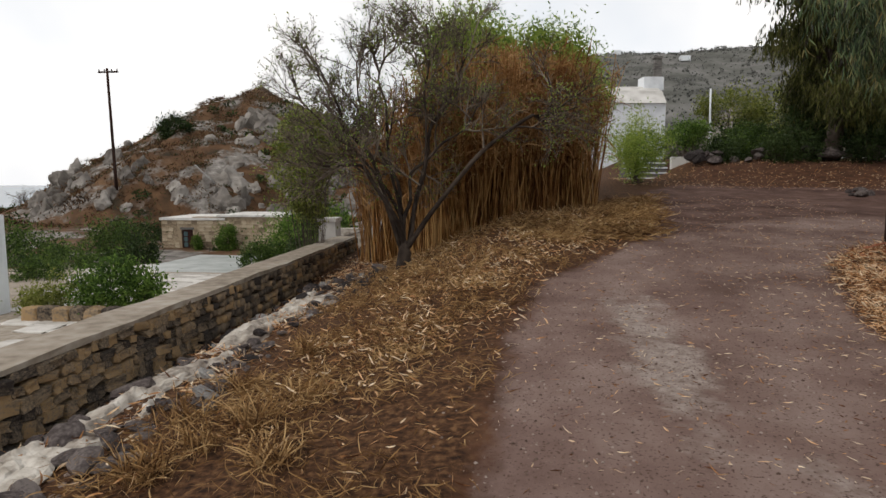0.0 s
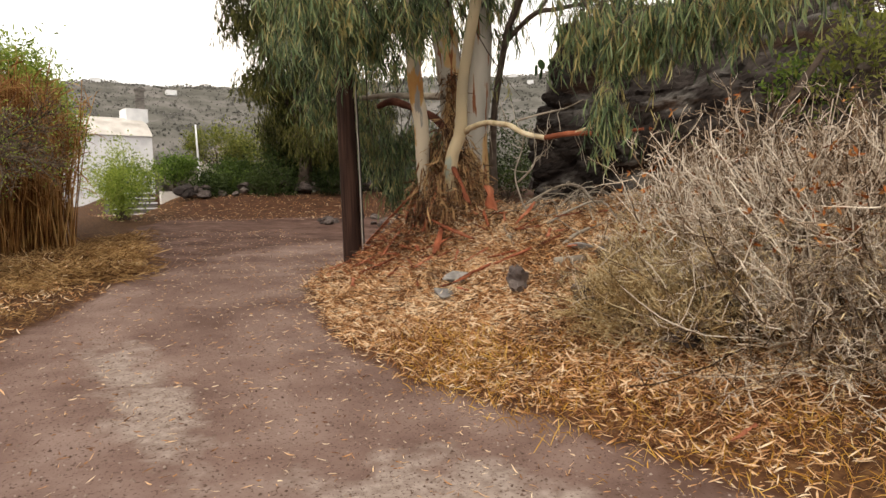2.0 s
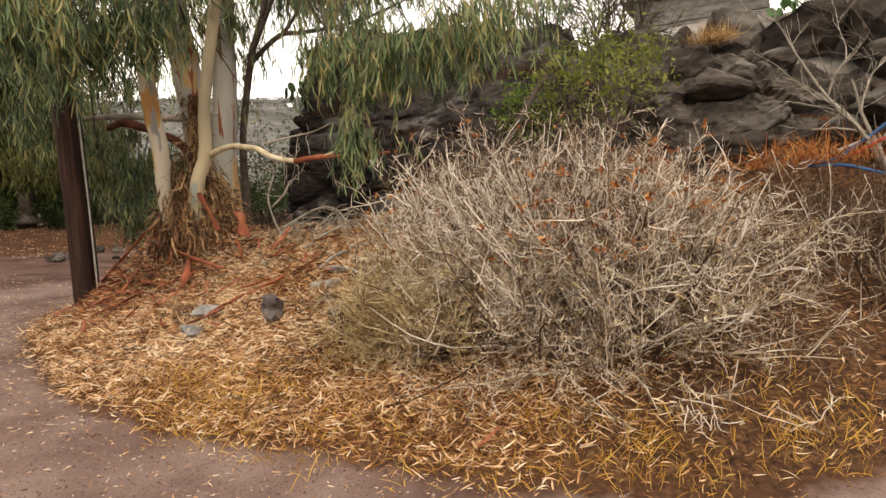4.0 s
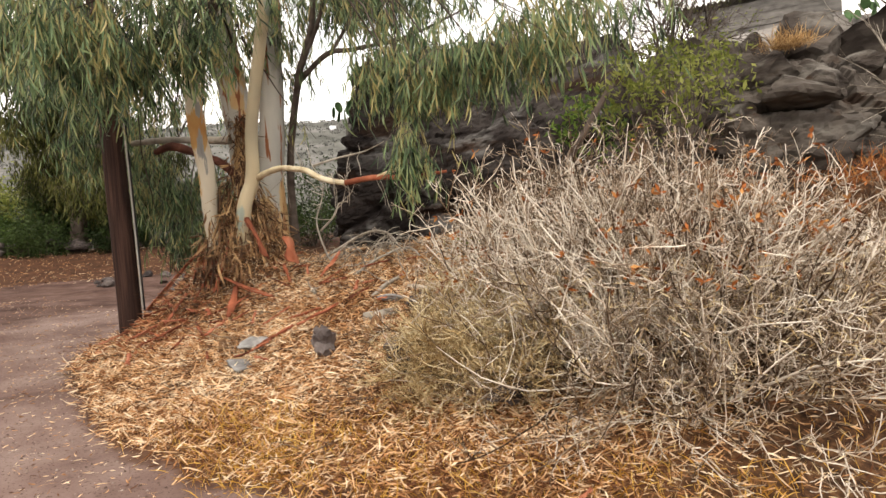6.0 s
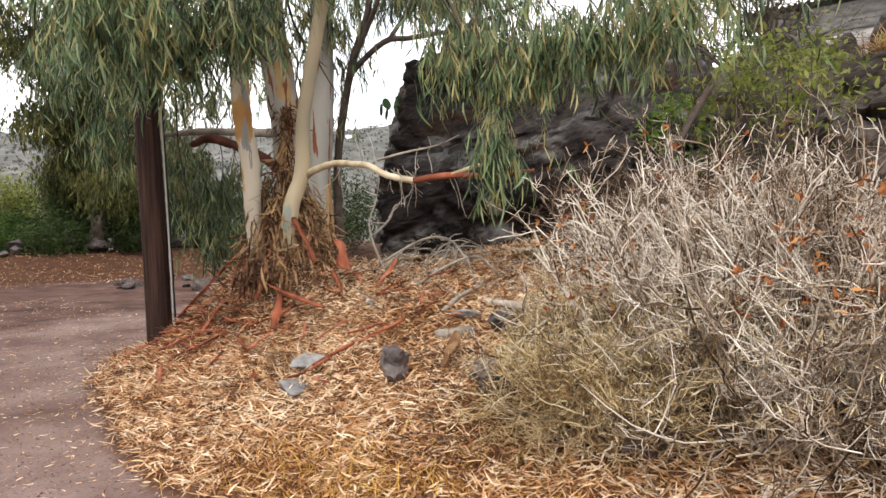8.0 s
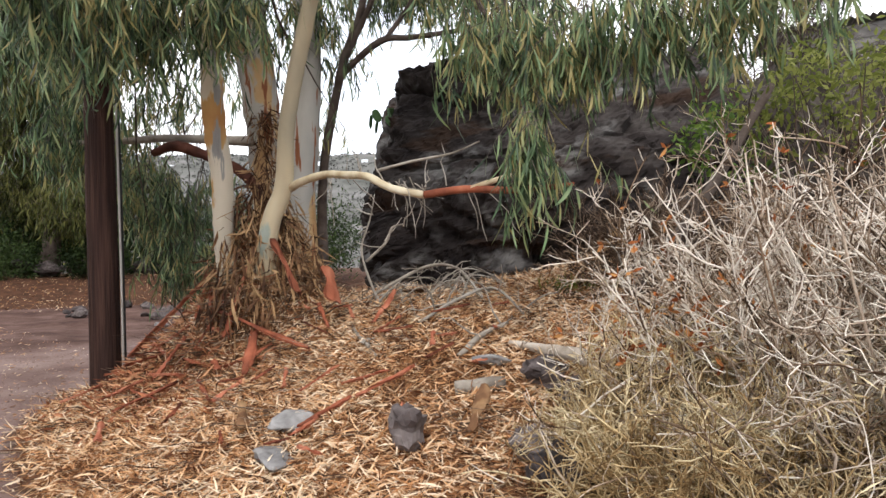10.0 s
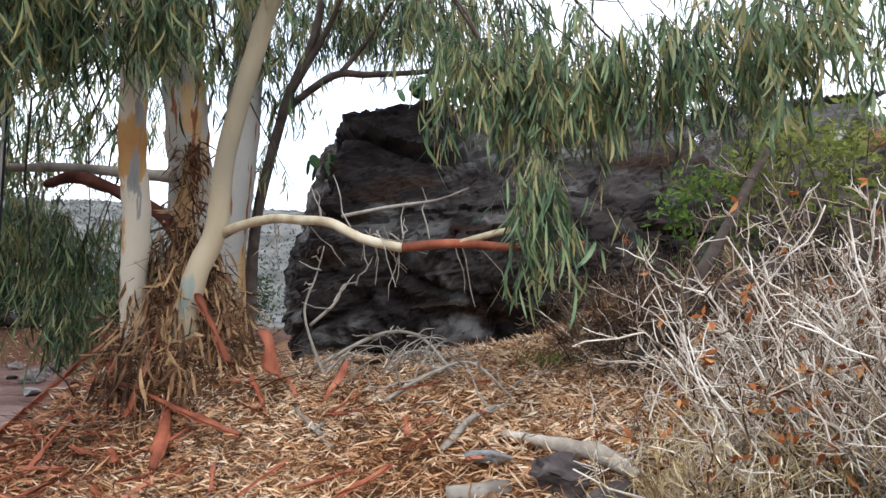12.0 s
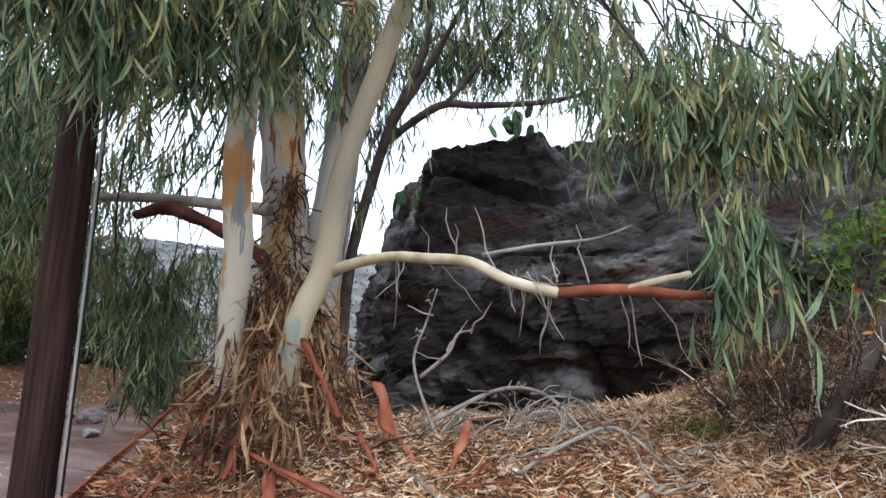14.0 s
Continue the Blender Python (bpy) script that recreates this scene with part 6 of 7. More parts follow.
# ---------------------------------------------------------------- thorn tree, cane brake, green trees behind
THORN = [[(0, 0, 0), (0.35, 0.55, -0.1), (0.86, 1.13, -0.2), (1.25, 1.5, -0.2), (1.6, 1.78, -0.2), (1.92, 1.77, -0.1), (1.95, 1.95, -0.1), (1.89, 2.35, 0)],
         [(0, 0, 0), (0.02, 0.5, 0.1), (0.02, 1.0, 0.2), (0.3, 1.28, 0.2), (0.7, 1.52, 0.2), (1.0, 1.9, 0.2)],
         [(0.03, 0.05, 0), (0.16, 0.45, 0.1), (0.28, 1.03, 0), (0.27, 1.78, 0), (0.38, 2.4, 0.1), (0.33, 3.0, 0.2)],
         [(0, 0.05, 0), (-0.06, 0.5, -0.2), (-0.26, 0.88, -0.3), (-0.6, 1.15, -0.3), (-1.1, 1.14, -0.3), (-1.45, 1.3, -0.3)],
         [(0, 0.05, 0.05), (-0.1, 0.65, 0.2), (-0.2, 1.28, 0.3), (-0.47, 1.63, 0.3), (-0.57, 1.95, 0.3), (-0.65, 2.35, 0.3)],
         [(-0.04, 0, 0), (-0.26, 0.92, 0.1), (-0.85, 1.43, 0.2), (-1.2, 1.85, 0.2), (-1.45, 2.05, 0.2)],
         [(0, 0.05, 0.1), (-0.15, 1.0, 0.4), (-0.34, 1.9, 0.5), (-0.40, 2.35, 0.5), (-0.2, 2.75, 0.5)],
         [(0.05, 0.05, 0.1), (0.25, 1.1, 0.4), (0.4, 1.85, 0.5), (0.75, 2.3, 0.5), (0.85, 2.75, 0.5)],
         [(-0.03, 0, 0), (-0.3, 1.0, -0.1), (-0.6, 1.5, -0.2), (-0.85, 1.9, -0.2), (-0.95, 2.25, -0.2)]]
bare_tree("thorn_tree", -1.44, 8.8, gz(-1.44, 8.8) + 0.22, 1.5, 0.9, "grey thorn tree, nearly bare, with several stems from one foot", 221, M_THORN, 0.036, 9, (8, 6, 6, 5), 9000, M_BRIGHT, 30, 84, THORN)

trunk_foot = bpy.data.objects["thorn_tree"]
part("trunk", tube(Geo(), [(-1.44, 8.8, gz(-1.44, 8.8) - 0.1), (-1.45, 8.8, gz(-1.44, 8.8) + 0.15), (-1.44, 8.8, gz(-1.44, 8.8) + 0.38)], [0.14, 0.10, 0.06], 10, 4, 0.08, 5), M_THORN, trunk_foot)

cr = np.random.default_rng(230)
front_a, front_b = np.array([-1.05, 10.0]), np.array([1.45, 12.3])
along, into = front_b - front_a, unit(np.array([-2.85, 3.1]))


def cane_brake():
    ob = thing("cane_brake", "tall brake of dry brown giant cane", "cane")
    n = 2000
    s, t = cr.uniform(-0.06, 1.0, n), cr.uniform(0, 1, n) ** 1.5 * 2.4
    xy = front_a + s[:, None] * along + t[:, None] * into + cr.normal(0, 0.05, (n, 2))
    base = np.column_stack([xy, height(xy[:, 0], xy[:, 1]) - 0.02])
    tall = cr.uniform(1.7, 2.9, n) - 0.5 * np.clip(s - 0.8, 0, 1) * 2
    P = shoots(base, cr.normal(0, 0.085, (n, 3)) * np.array([1, 1, 0]) + np.array([0, 0, 1]), tall, 6, 0.03, 0.0, cr)
    tagged(part("cane_stand", tubes(Geo(), P, np.linspace(0.011, 0.004, 6)[None] * cr.uniform(0.7, 1.3, (n, 1)), 4), M_CANE, ob, "crowded brown cane stems"), kind="stuff")
    g = Geo()
    for _ in range(16):
        u = cr.uniform(0.3, 1.0, n) ** 0.7 * 4.99
        k = u.astype(int)
        f = (u - k)[:, None]
        b = P[np.arange(n), k] * (1 - f) + P[np.arange(n), k + 1] * f
        leaves(g, b, cr.normal(0, 0.45, (n, 3)) + np.array([0, 0, 0.75]), cr.uniform(0.2, 0.5, n), cr.uniform(0.010, 0.022, n), 0.3, 3, droop=cr.uniform(0.1, 0.9, n))
    tagged(part("cane_leaves", g, M_PLUME, ob, "dry straw-brown cane leaves"), kind="stuff")


cane_brake()
for x, y, z, rx, ry, rz, n, m, lab, sd in ((-0.9, 12.9, 3.7, 1.2, 1.0, 1.0, 15000, M_BRIGHT, "green carob-like tree behind the cane", 241), (0.45, 13.9, 3.7, 1.35, 1.0, 0.95, 15000, M_BRIGHT, "bright green tree behind the cane", 242),
                                           (1.45, 15.4, 3.3, 0.7, 0.8, 0.8, 9000, M_BRIGHT, "bright green tree at the end of the cane", 243), (-3.75, 11.8, 1.8, 0.6, 0.6, 1.15, 11000, M_OLIVE, "olive-green shrub behind the thorn tree", 244)):
    bush(x, y, z, rx, ry, rz, n, 0.085, m, lab, sd, "leafy_tree", 70, gz(x, y), "tree")
bush(-4.9, 17.0, 0.2, 0.9, 1.1, 0.8, 1500, 0.12, M_GREEN, "green shrub behind the gate pillar", 245)
bush(3.0, 17.4, 2.3, 1.0, 0.8, 1.0, 6500, 0.07, M_BRIGHT, "airy green shrub before the white house", 246, stem=1.2)

# ---------------------------------------------------------------- terrace, hut and hill on the seaward side


def terrace_z(y):
    return -2.0 - 0.085 * min(max(y - 18, 0), 26)


paving = thing("pavement", "pale irregular stone paving of the terrace", "pavement", kind="structure")
bed = Geo()
by_ = np.linspace(9.0, 44.0, 36)
bed.add(np.concatenate([np.stack([np.full(36, -26.0), by_, [terrace_z(q) + 0.035 for q in by_]], -1), np.stack([np.full(36, -5.5), by_, [terrace_z(q) + 0.035 for q in by_]], -1)]), [(k + 36, k + 37, k + 1, k) for k in range(35)])
part("bed", bed, M_CONCRETE, paving, "grey bed between the paving stones", smooth=False)
SLABS = [block_mesh(500 + k, M_PAVE) for k in range(4)]
br = random.Random(9)
y, count = 11.5, 0
while y < 40:
    d = br.uniform(0.55, 0.8) * (1 + max(0, y - 18) * 0.05)
    x = -22.0 + br.uniform(0, 0.6)
    while x < -6.5:
        w = br.uniform(0.8, 1.4) * (1 + max(0, y - 18) * 0.04)
        if x > -0.62 * y - 4.0 and count < 300 and not (-19.5 < x < -12.6 and 27.5 < y < 37.5) and br.random() < 0.93:
            o = new("flagstone", br.choice(SLABS))
            o.parent = paving
            o.matrix_basis = pose(x + w / 2, y + d / 2, terrace_z(y + d / 2) + 0.03, 0, 0, br.uniform(-3, 3)) @ Matrix.Diagonal((w * 0.96, d * 0.95, 0.09, 1))
            count += 1
        x += w
    y += d

pool = Geo()
corners = [(-19.2, 31.0), (-19.0, 37.0), (-14.2, 36.5), (-13.0, 28.2), (-16.5, 28.2)]
top = [(x, y, terrace_z(33) + 0.3) for x, y in corners]
bot = [(x, y, terrace_z(33) - 0.6) for x, y in corners]
pool.add(top + bot, [(k, (k + 1) % 5, (k + 1) % 5 + 5, k + 5) for k in range(5)])
pool.add([top[0], top[1], top[2], top[3], top[4], np.mean(top, 0)], None, [(k, (k + 1) % 5, 5) for k in range(5)])
solid("pool_cover", pool, M_TARP, "grey cover stretched over a garden pool", "cover", smooth=False)
br = random.Random(10)
for (ax, ay), (bx, by) in zip(corners[2:], corners[3:] + corners[:1]):
    m = int(math.hypot(bx - ax, by - ay) / 0.75)
    for k in range(m):
        u = (k + 0.5) / m
        o = tagged(new("edge_stone", br.choice(SLABS)), "whitewashed edging stone round the pool", "stone", "pool edging")
        o.matrix_basis = pose(ax + (bx - ax) * u, ay + (by - ay) * u, terrace_z(33) + 0.28, 0, 0, math.degrees(math.atan2(by - ay, bx - ax))) @ Matrix.Diagonal((0.68, 0.5, 0.36, 1))

g = Geo()
box(g, (-17.5, 15.2, -2.3), (-13.3, 15.7, 0.62))
solid("white_wall", g, M_WHITE, "whitewashed wall at the terrace's edge", "wall", smooth=False)
planter = thing("planter", "low stone planter on the terrace", "planter")
for k in range(7):
    o = new("stone", BLOCKS[k % 7])
    o.parent = planter
    o.matrix_basis = pose(-11.9 + 0.42 * k, 14.8 + 0.05 * (k % 2), -1.8, 0, 0, 90) @ Matrix.Diagonal((0.4, 0.42, 0.42, 1))

HX0, HX1, HY, HZ = -26.6, -17.25, 45.9, -4.25
hut = thing("stone_hut", "small rubble-stone hut with a white flat roof", "hut")
M_HUTSTONE = surface("tan_hut_stone", [(0.20, 0.155, 0.11), (0.38, 0.30, 0.21), (0.52, 0.44, 0.33)], 5, bump=0.5, rand="object", rand_amt=0.35)
HUTBLOCKS = [block_mesh(340 + k, M_HUTSTONE) for k in range(5)]
M_HUT = surface("hut_masonry", [(0.16, 0.125, 0.09), (0.33, 0.26, 0.18), (0.46, 0.38, 0.28)], 2.8, detail=2, bump=1.0, crack=2.6, coarse=0.2)
dx0, dx1, dz = -25.05, -24.15, 2.05
g = Geo()
for a, b in (((HX0, HY, HZ), (dx0, HY + 0.45, HZ + 2.75)), ((dx1, HY, HZ), (HX1, HY + 0.45, HZ + 3.0)), ((dx0, HY, HZ + dz), (dx1, HY + 0.45, HZ + 2.75))):
    box(g, a, b)
part("front_wall", g, M_HUT, hut, smooth=False)
for n, a, b in (("side_wall", (HX0, HY + 0.45, HZ), (HX0 + 0.45, HY + 4.5, HZ + 2.75)), ("side_wall", (HX1 - 0.45, HY + 0.45, HZ), (HX1, HY + 4.5, HZ + 3.0)), ("back_wall", (HX0, HY + 4.5, HZ), (HX1, HY + 4.9, HZ + 2.75))):
    part(n, box(Geo(), a, b), M_HUT, hut, smooth=False)
part("roof_slab", box(Geo(), (HX0 - 0.1, HY - 0.12, HZ + 2.75), (-21.6, HY + 5, HZ + 2.93)), M_WHITEROOF, hut, "weathered white roof slab", smooth=False)
part("roof_slab", box(Geo(), (-22.2, HY - 0.15, HZ + 3.0), (HX1 + 0.1, HY + 5, HZ + 3.14)), M_WHITEROOF, hut, "weathered white roof slab", smooth=False)
door = part("door", box(Geo(), (dx0, HY + 0.15, HZ), (dx1, HY + 0.22, HZ + dz)), M_DOOR, hut, "dark brown door with glass panes", smooth=False)
for k in range(3):
    part("pane", box(Geo(), (dx0 + 0.12, HY + 0.10, HZ + 0.75 + 0.4 * k), (dx0 + 0.42, HY + 0.145, HZ + 1.08 + 0.4 * k)), glass, door, smooth=False)
part("lintel", box(Geo(), (dx0 - 0.1, HY - 0.03, HZ + dz), (dx1 + 0.1, HY + 0.2, HZ + dz + 0.16)), M_WEATHERED, hut, smooth=False)
br = random.Random(21)
z, made = HZ + 0.02, 0
while z < HZ + 2.7:
    rh = br.uniform(0.2, 0.3)
    x = HX0 + 0.02
    while x < HX1 - 0.2 and made < 300:
        w = br.uniform(0.3, 0.6)
        if not (dx0 - 0.1 < x + w and x < dx1 + 0.1 and z < HZ + dz + 0.2):
            o = new("stone", br.choice(HUTBLOCKS))
            o.parent = hut
            o.matrix_basis = pose(x + w / 2, HY + 0.02, z + rh / 2, 0, br.uniform(-3, 3), 90) @ Matrix.Diagonal((0.14, w * 0.93, rh * 0.92, 1))
            made += 1
        x += w
    z += rh
pot = thing("plant_pot", "white flower pot with a small plant by the hut", "flower pot")
px, py = -22.1, 45.0
rings = np.array([[px + rr * math.cos(a), py + rr * math.sin(a), HZ + zz] for zz, rr in ((0.05, 0.26), (0.35, 0.34), (0.55, 0.36), (0.55, 0.30), (0.4, 0.28)) for a in np.arange(12) * math.pi / 6])
i, j = np.meshgrid(np.arange(4), np.arange(12), indexing="ij")
part("pot", Geo().add(rings, np.stack([i * 12 + j, i * 12 + (j + 1) % 12, (i + 1) * 12 + (j + 1) % 12, (i + 1) * 12 + j], -1).reshape(-1, 4)), M_POT, pot)
pf = Geo()
leaves(pf, np.array([px, py, HZ + 0.45]) + rng.normal(0, 0.09, (90, 3)), rng.normal(size=(90, 3)) + np.array([0, 0, 1]), 0.35, 0.1, 0.2, 2)
part("plant", pf, M_DARKGREEN, pot)
for x, y, z, rx, rz, n, lf, m, lab, sd in (
        (-21.2, 45.2, HZ + 1.3, 0.9, 1.35, 1500, 0.22, M_GREEN, "green bushy tree before the hut", 251), (-23.55, 45.3, HZ + 0.95, 0.45, 0.95, 700, 0.2, M_GREEN, "climbing green vine beside the hut door", 252),
        (-24.0, 31.5, -3.4, 2.3, 1.6, 2600, 0.25, M_MIDGREEN, "dark green rounded shrub below the terrace", 253), (-19.3, 24.0, -2.6, 1.7, 1.2, 2200, 0.2, M_MIDGREEN, "dark green shrub beside the paving", 254),
        (-26.0, 39.0, -2.9, 2.4, 1.9, 2600, 0.25, M_MIDGREEN, "green shrub with yellow fruit beside the hut", 255), (-22.5, 36.0, -3.0, 1.6, 1.2, 1800, 0.22, M_DARKGREEN, "dark green shrub beside the pool", 256),
        (-10.4, 16.0, -1.35, 1.35, 0.85, 2600, 0.16, M_GREEN, "bright green bush on the terrace", 257), (-12.0, 15.6, -1.55, 0.8, 0.6, 1200, 0.14, M_OLIVE, "olive-green bush on the terrace", 258),
        (-10.0, 24.5, -1.7, 1.1, 0.9, 1600, 0.18, M_MIDGREEN, "green shrub at the terrace steps", 259), (-9.0, 26.0, -1.1, 1.5, 1.4, 2200, 0.18, M_GREEN, "green shrub behind the wall", 260),
        (-7.0, 22.0, -0.8, 0.9, 1.0, 1600, 0.16, M_DARKGREEN, "dark green shrub behind the wall", 261), (-28.5, 34.0, -3.0, 3.0, 2.0, 2600, 0.28, M_MIDGREEN, "dark green thicket below the hill", 262),
        (-31.0, 50.0, -3.3, 3.0, 1.8, 1800, 0.35, M_DARKGREEN, "dark green thicket below the hill", 263), (-14.0, 48.0, -2.6, 2.2, 1.8, 1800, 0.3, M_DARKGREEN, "dark green shrub behind the hut", 264),
        (-43.5, 79.0, gz(-43.5, 79.0) + 0.8, 2.6, 1.7, 1500, 0.4, M_DARKGREEN, "dark green bush on the rocky hill", 265), (-7.2, 11.5, -1.75, 0.9, 0.4, 900, 0.12, M_GREEN, "low green plants along the wall", 266), (-8.2, 13.2, -1.75, 0.7, 0.35, 700, 0.12, M_GREEN, "low green plants along the wall", 267)):
    bush(x, y, z, rx, rx * 0.9, rz, int(n * 2.4), lf * 0.75, m, lab, sd, clumps=40, stem=z - rz * 0.98)

# rocks breaking through the hillside
CRAGS = [rock_mesh("outcrop", M_HILLROCK, 600 + k, (1.0, 0.8, 1.1), 3, 0.45, 8, 1.3) for k in range(6)]
br = random.Random(12)
placed = 0
for k in range(1500):
    a, q = br.uniform(0, 2 * math.pi), br.uniform(0.05, 1.0) ** 0.6
    x, y = -40.5 + 31 * q * math.cos(a), 100 + 39 * q * math.sin(a)
    if y > 108 or fbm(np.array([x / 9]), np.array([y / 9]), 3, 77)[0] < -0.12 or placed >= 290:
        continue
    placed += 1
    s = br.uniform(0.5, 2.3) * (1.5 if br.random() < 0.15 else 1)
    o = tagged(new("outcrop", br.choice(CRAGS)), "pale grey rock outcrop on the brown hillside", "rock", "rocks on the hill")
    o.matrix_basis = pose(x, y, gz(x, y) - 0.1 * s, br.uniform(-15, 15), br.uniform(-15, 15), br.uniform(0, 360)) @ Matrix.Diagonal((s, s, s * br.uniform(0.7, 1.3), 1))

scrub = Geo()
sr = np.random.default_rng(71)
sx, sy = sr.uniform(-80, -6, 9000), sr.uniform(56, 106, 9000)
ok = fbm(sx / 8, sy / 8, 3, 78) > -0.08
sx, sy = sx[ok], sy[ok]
sz = height(sx, sy)
for _ in range(10):
    leaves(scrub, np.stack([sx, sy, sz], -1) + sr.normal(0, 0.28, (len(sx), 3)) * np.array([1, 1, 0.5]), sr.normal(size=(len(sx), 3)) + np.array([0, 0, 1.0]), sr.uniform(0.15, 0.42, len(sx)), 0.13, 0.3, 2)
fs = np.random.default_rng(72)
fa, fr_ = np.radians(fs.uniform(3, 80, 16000)), fs.uniform(200, 560, 16000)
fx_, fy_ = fr_ * np.sin(fa), fr_ * np.cos(fa)
far_bush = Geo()
for _ in range(3):
    leaves(far_bush, np.stack([fx_, fy_, height(fx_, fy_) - 0.3], -1) + fs.normal(0, 0.8, (16000, 3)) * np.array([1, 1, 0]), fs.normal(0, 0.5, (16000, 3)) + np.array([0, 0, 1.0]), fs.uniform(0.5, 1.7, 16000), fs.uniform(0.5, 1.5, 16000), 0.4, 2)
hc = fs.uniform([-78, 57], [-8, 100], (170, 2))
hb = Geo()
for cx_, cy_ in hc:
    if fbm(np.array([cx_ / 12]), np.array([cy_ / 12]), 2, 91)[0] > -0.05:
        m_ = 70
        rad_ = fs.uniform(0.4, 1.1)
        pp = np.array([cx_, cy_, gz(cx_, cy_) + rad_ * 0.3]) + unit(fs.normal(size=(m_, 3))) * rad_ * np.array([1, 1, 0.7])
        leaves(hb, pp, fs.normal(size=(m_, 3)), fs.uniform(0.2, 0.5, m_), 0.2, 0.3, 2)
solid("hill_bushes", hb, M_DARKGREEN, "small dark green bushes dotted over the hill", "bush", kind="stuff")
# ridge scrub with the distance haze mixed into its grey
M_HAZEDSCRUB = surface("far_scrub", [(0.06, 0.062, 0.055), (0.11, 0.112, 0.105), (0.18, 0.18, 0.175)], 0.02, rand="island", rand_amt=0.25, bump=0.0)
solid("far_scrub", far_bush, M_HAZEDSCRUB, "scrub dotted over the far ridge, colour greyed for haze", "scrub", kind="stuff")
M_SCRUB = surface("brown_scrub", [(0.03, 0.018, 0.011), (0.10, 0.048, 0.024), (0.17, 0.10, 0.05), (0.05, 0.055, 0.026)], 0.2, rand="island", rand_amt=0.3, bump=0.0)
solid("scrub", scrub, M_SCRUB, "brown and olive dry scrub covering the hillside", "scrub", kind="stuff")

# power line poles on the hill
UX, UY = -42.46, 64.26
far_pole = thing("power_pole", "wooden power pole with a crossarm on the hillside", "power pole")
ub = gz(UX, UY) - 0.3
part("shaft", tube(Geo(), [(UX + 0.3, UY, ub), (UX, UY, 12.9)], [0.17, 0.12], 10, 6), M_POLE, far_pole)
part("crossarm", box(Geo(), (UX - 1.0, UY - 0.08, 12.45), (UX + 1.2, UY + 0.06, 12.62)), M_POLE, far_pole, smooth=False)
for k in (-0.9, -0.3, 0.5, 1.1):
    part("insulator", tube(Geo(), [(UX + k, UY, 12.62), (UX + k, UY, 12.85)], [0.07, 0.05], 8, 2), M_METAL, far_pole)
fx = [(-34.6, 66.69), (-31.57, 64.87)]
solid("fallen_pipe", tube(Geo(), [(fx[0][0], fx[0][1], 3.0), (fx[1][0], fx[1][1], 1.1)], [0.09, 0.09], 8, 3), M_PALESTONE, "pale pipe lying on the hillside", "pipe")
bare_tree("small_bare_tree", -76.2, 92.8, gz(-76.2, 92.8), 3.4, 1.1, "small dark tree on the shore slope", 271, M_DARKTWIG, 0.10, 6, (5, 4, 4), 900, M_DARKGREEN)

# ---------------------------------------------------------------- white house and garden beyond the track
house = thing("white_house", "small whitewashed house with a chimney", "house", at=pose(7.0, 33.4, 2.0, 0, 0, 8))
part("wall", box(Geo(), (-6.5, 0, -0.6), (0, 4.2, 3.15)), M_WHITE, house, smooth=False)
prof = [(-0.1, 3.1), (0.6, 3.75), (1.5, 4.1), (2.6, 4.1), (3.6, 3.75), (4.3, 3.1)]
g = Geo()
v = [(x, y, z) for x in (-6.6, 0.02) for y, z in prof]
g.add(v, [(k, k + 6, k + 7, k + 1) for k in range(5)])
g.add(v, None, [(0, k, k + 1) for k in range(1, 5)] + [(6, 7 + k, 6 + k) for k in range(1, 5)])
part("roof", g, M_WHITEROOF, house, "weathered white vaulted roof", smooth=False)
part("chimney", box(Geo(), (-0.7, 1.2, 3.9), (0.3, 2.2, 4.55)), M_WHITE, house, smooth=False)
part("window", box(Geo(), (-0.02, 1.9, 1.5), (0.03, 2.5, 2.5)), glass, house, "small dark window", smooth=False)
chim = Geo()
box(chim, (7.1, 37.0, 2.0), (7.48, 37.4, 7.85))
box(chim, (7.06, 36.96, 7.85), (7.52, 37.44, 7.97))
solid("chimney_stack", chim, M_WEATHERED, "tall grey chimney stack behind the white house", "chimney", smooth=False)
solid("flagpole", tube(Geo(), [(7.42, 27.1, gz(7.42, 27.1)), (7.36, 27.1, 4.95)], [0.05, 0.035], 8, 3), M_WHITE, "thin white pole in the garden", "pole")

steps = thing("garden_steps", "white-edged stone steps up to the garden", "steps")
for k in range(5):
    part("step", box(Geo(), (3.1, 19.3 + 0.32 * k, 1.2), (4.3, 19.65 + 0.32 * k + 0.003 * k, 1.48 + 0.15 * k)), M_WEATHERED, steps, smooth=False)
    part("nosing", box(Geo(), (3.08, 19.28 + 0.32 * k, 1.485 + 0.15 * k), (4.32, 19.40 + 0.32 * k, 1.525 + 0.15 * k)), M_WHITE, steps, "whitewashed step edge", smooth=False)
br = random.Random(14)
# tumbled wall stones: the dark stone colour stands for shade under the trees
for k in range(26):
    x = br.uniform(4.6, 10.5)
    yy = 19.0 - 0.2 * (x - 4.5) + br.uniform(-0.2, 0.25)
    sz = br.uniform(0.2, 0.5)
    o = tagged(new("stone", br.choice(RUBBLE)), "stone of a tumbled garden wall, coloured dark for tree shade", "stone", "tumbled garden wall")
    o.matrix_basis = pose(x, yy, gz(x, yy) + br.uniform(0.05, 0.3), br.uniform(-20, 20), br.uniform(-20, 20), br.uniform(0, 360)) @ Matrix.Diagonal((sz, sz, sz, 1))
g = Geo()
box(g, (4.42, 19.9, 1.5), (4.95, 20.15, 2.12))
solid("low_wall", g, M_WHITEROOF, "low whitish garden wall beside the steps", "wall", smooth=False)

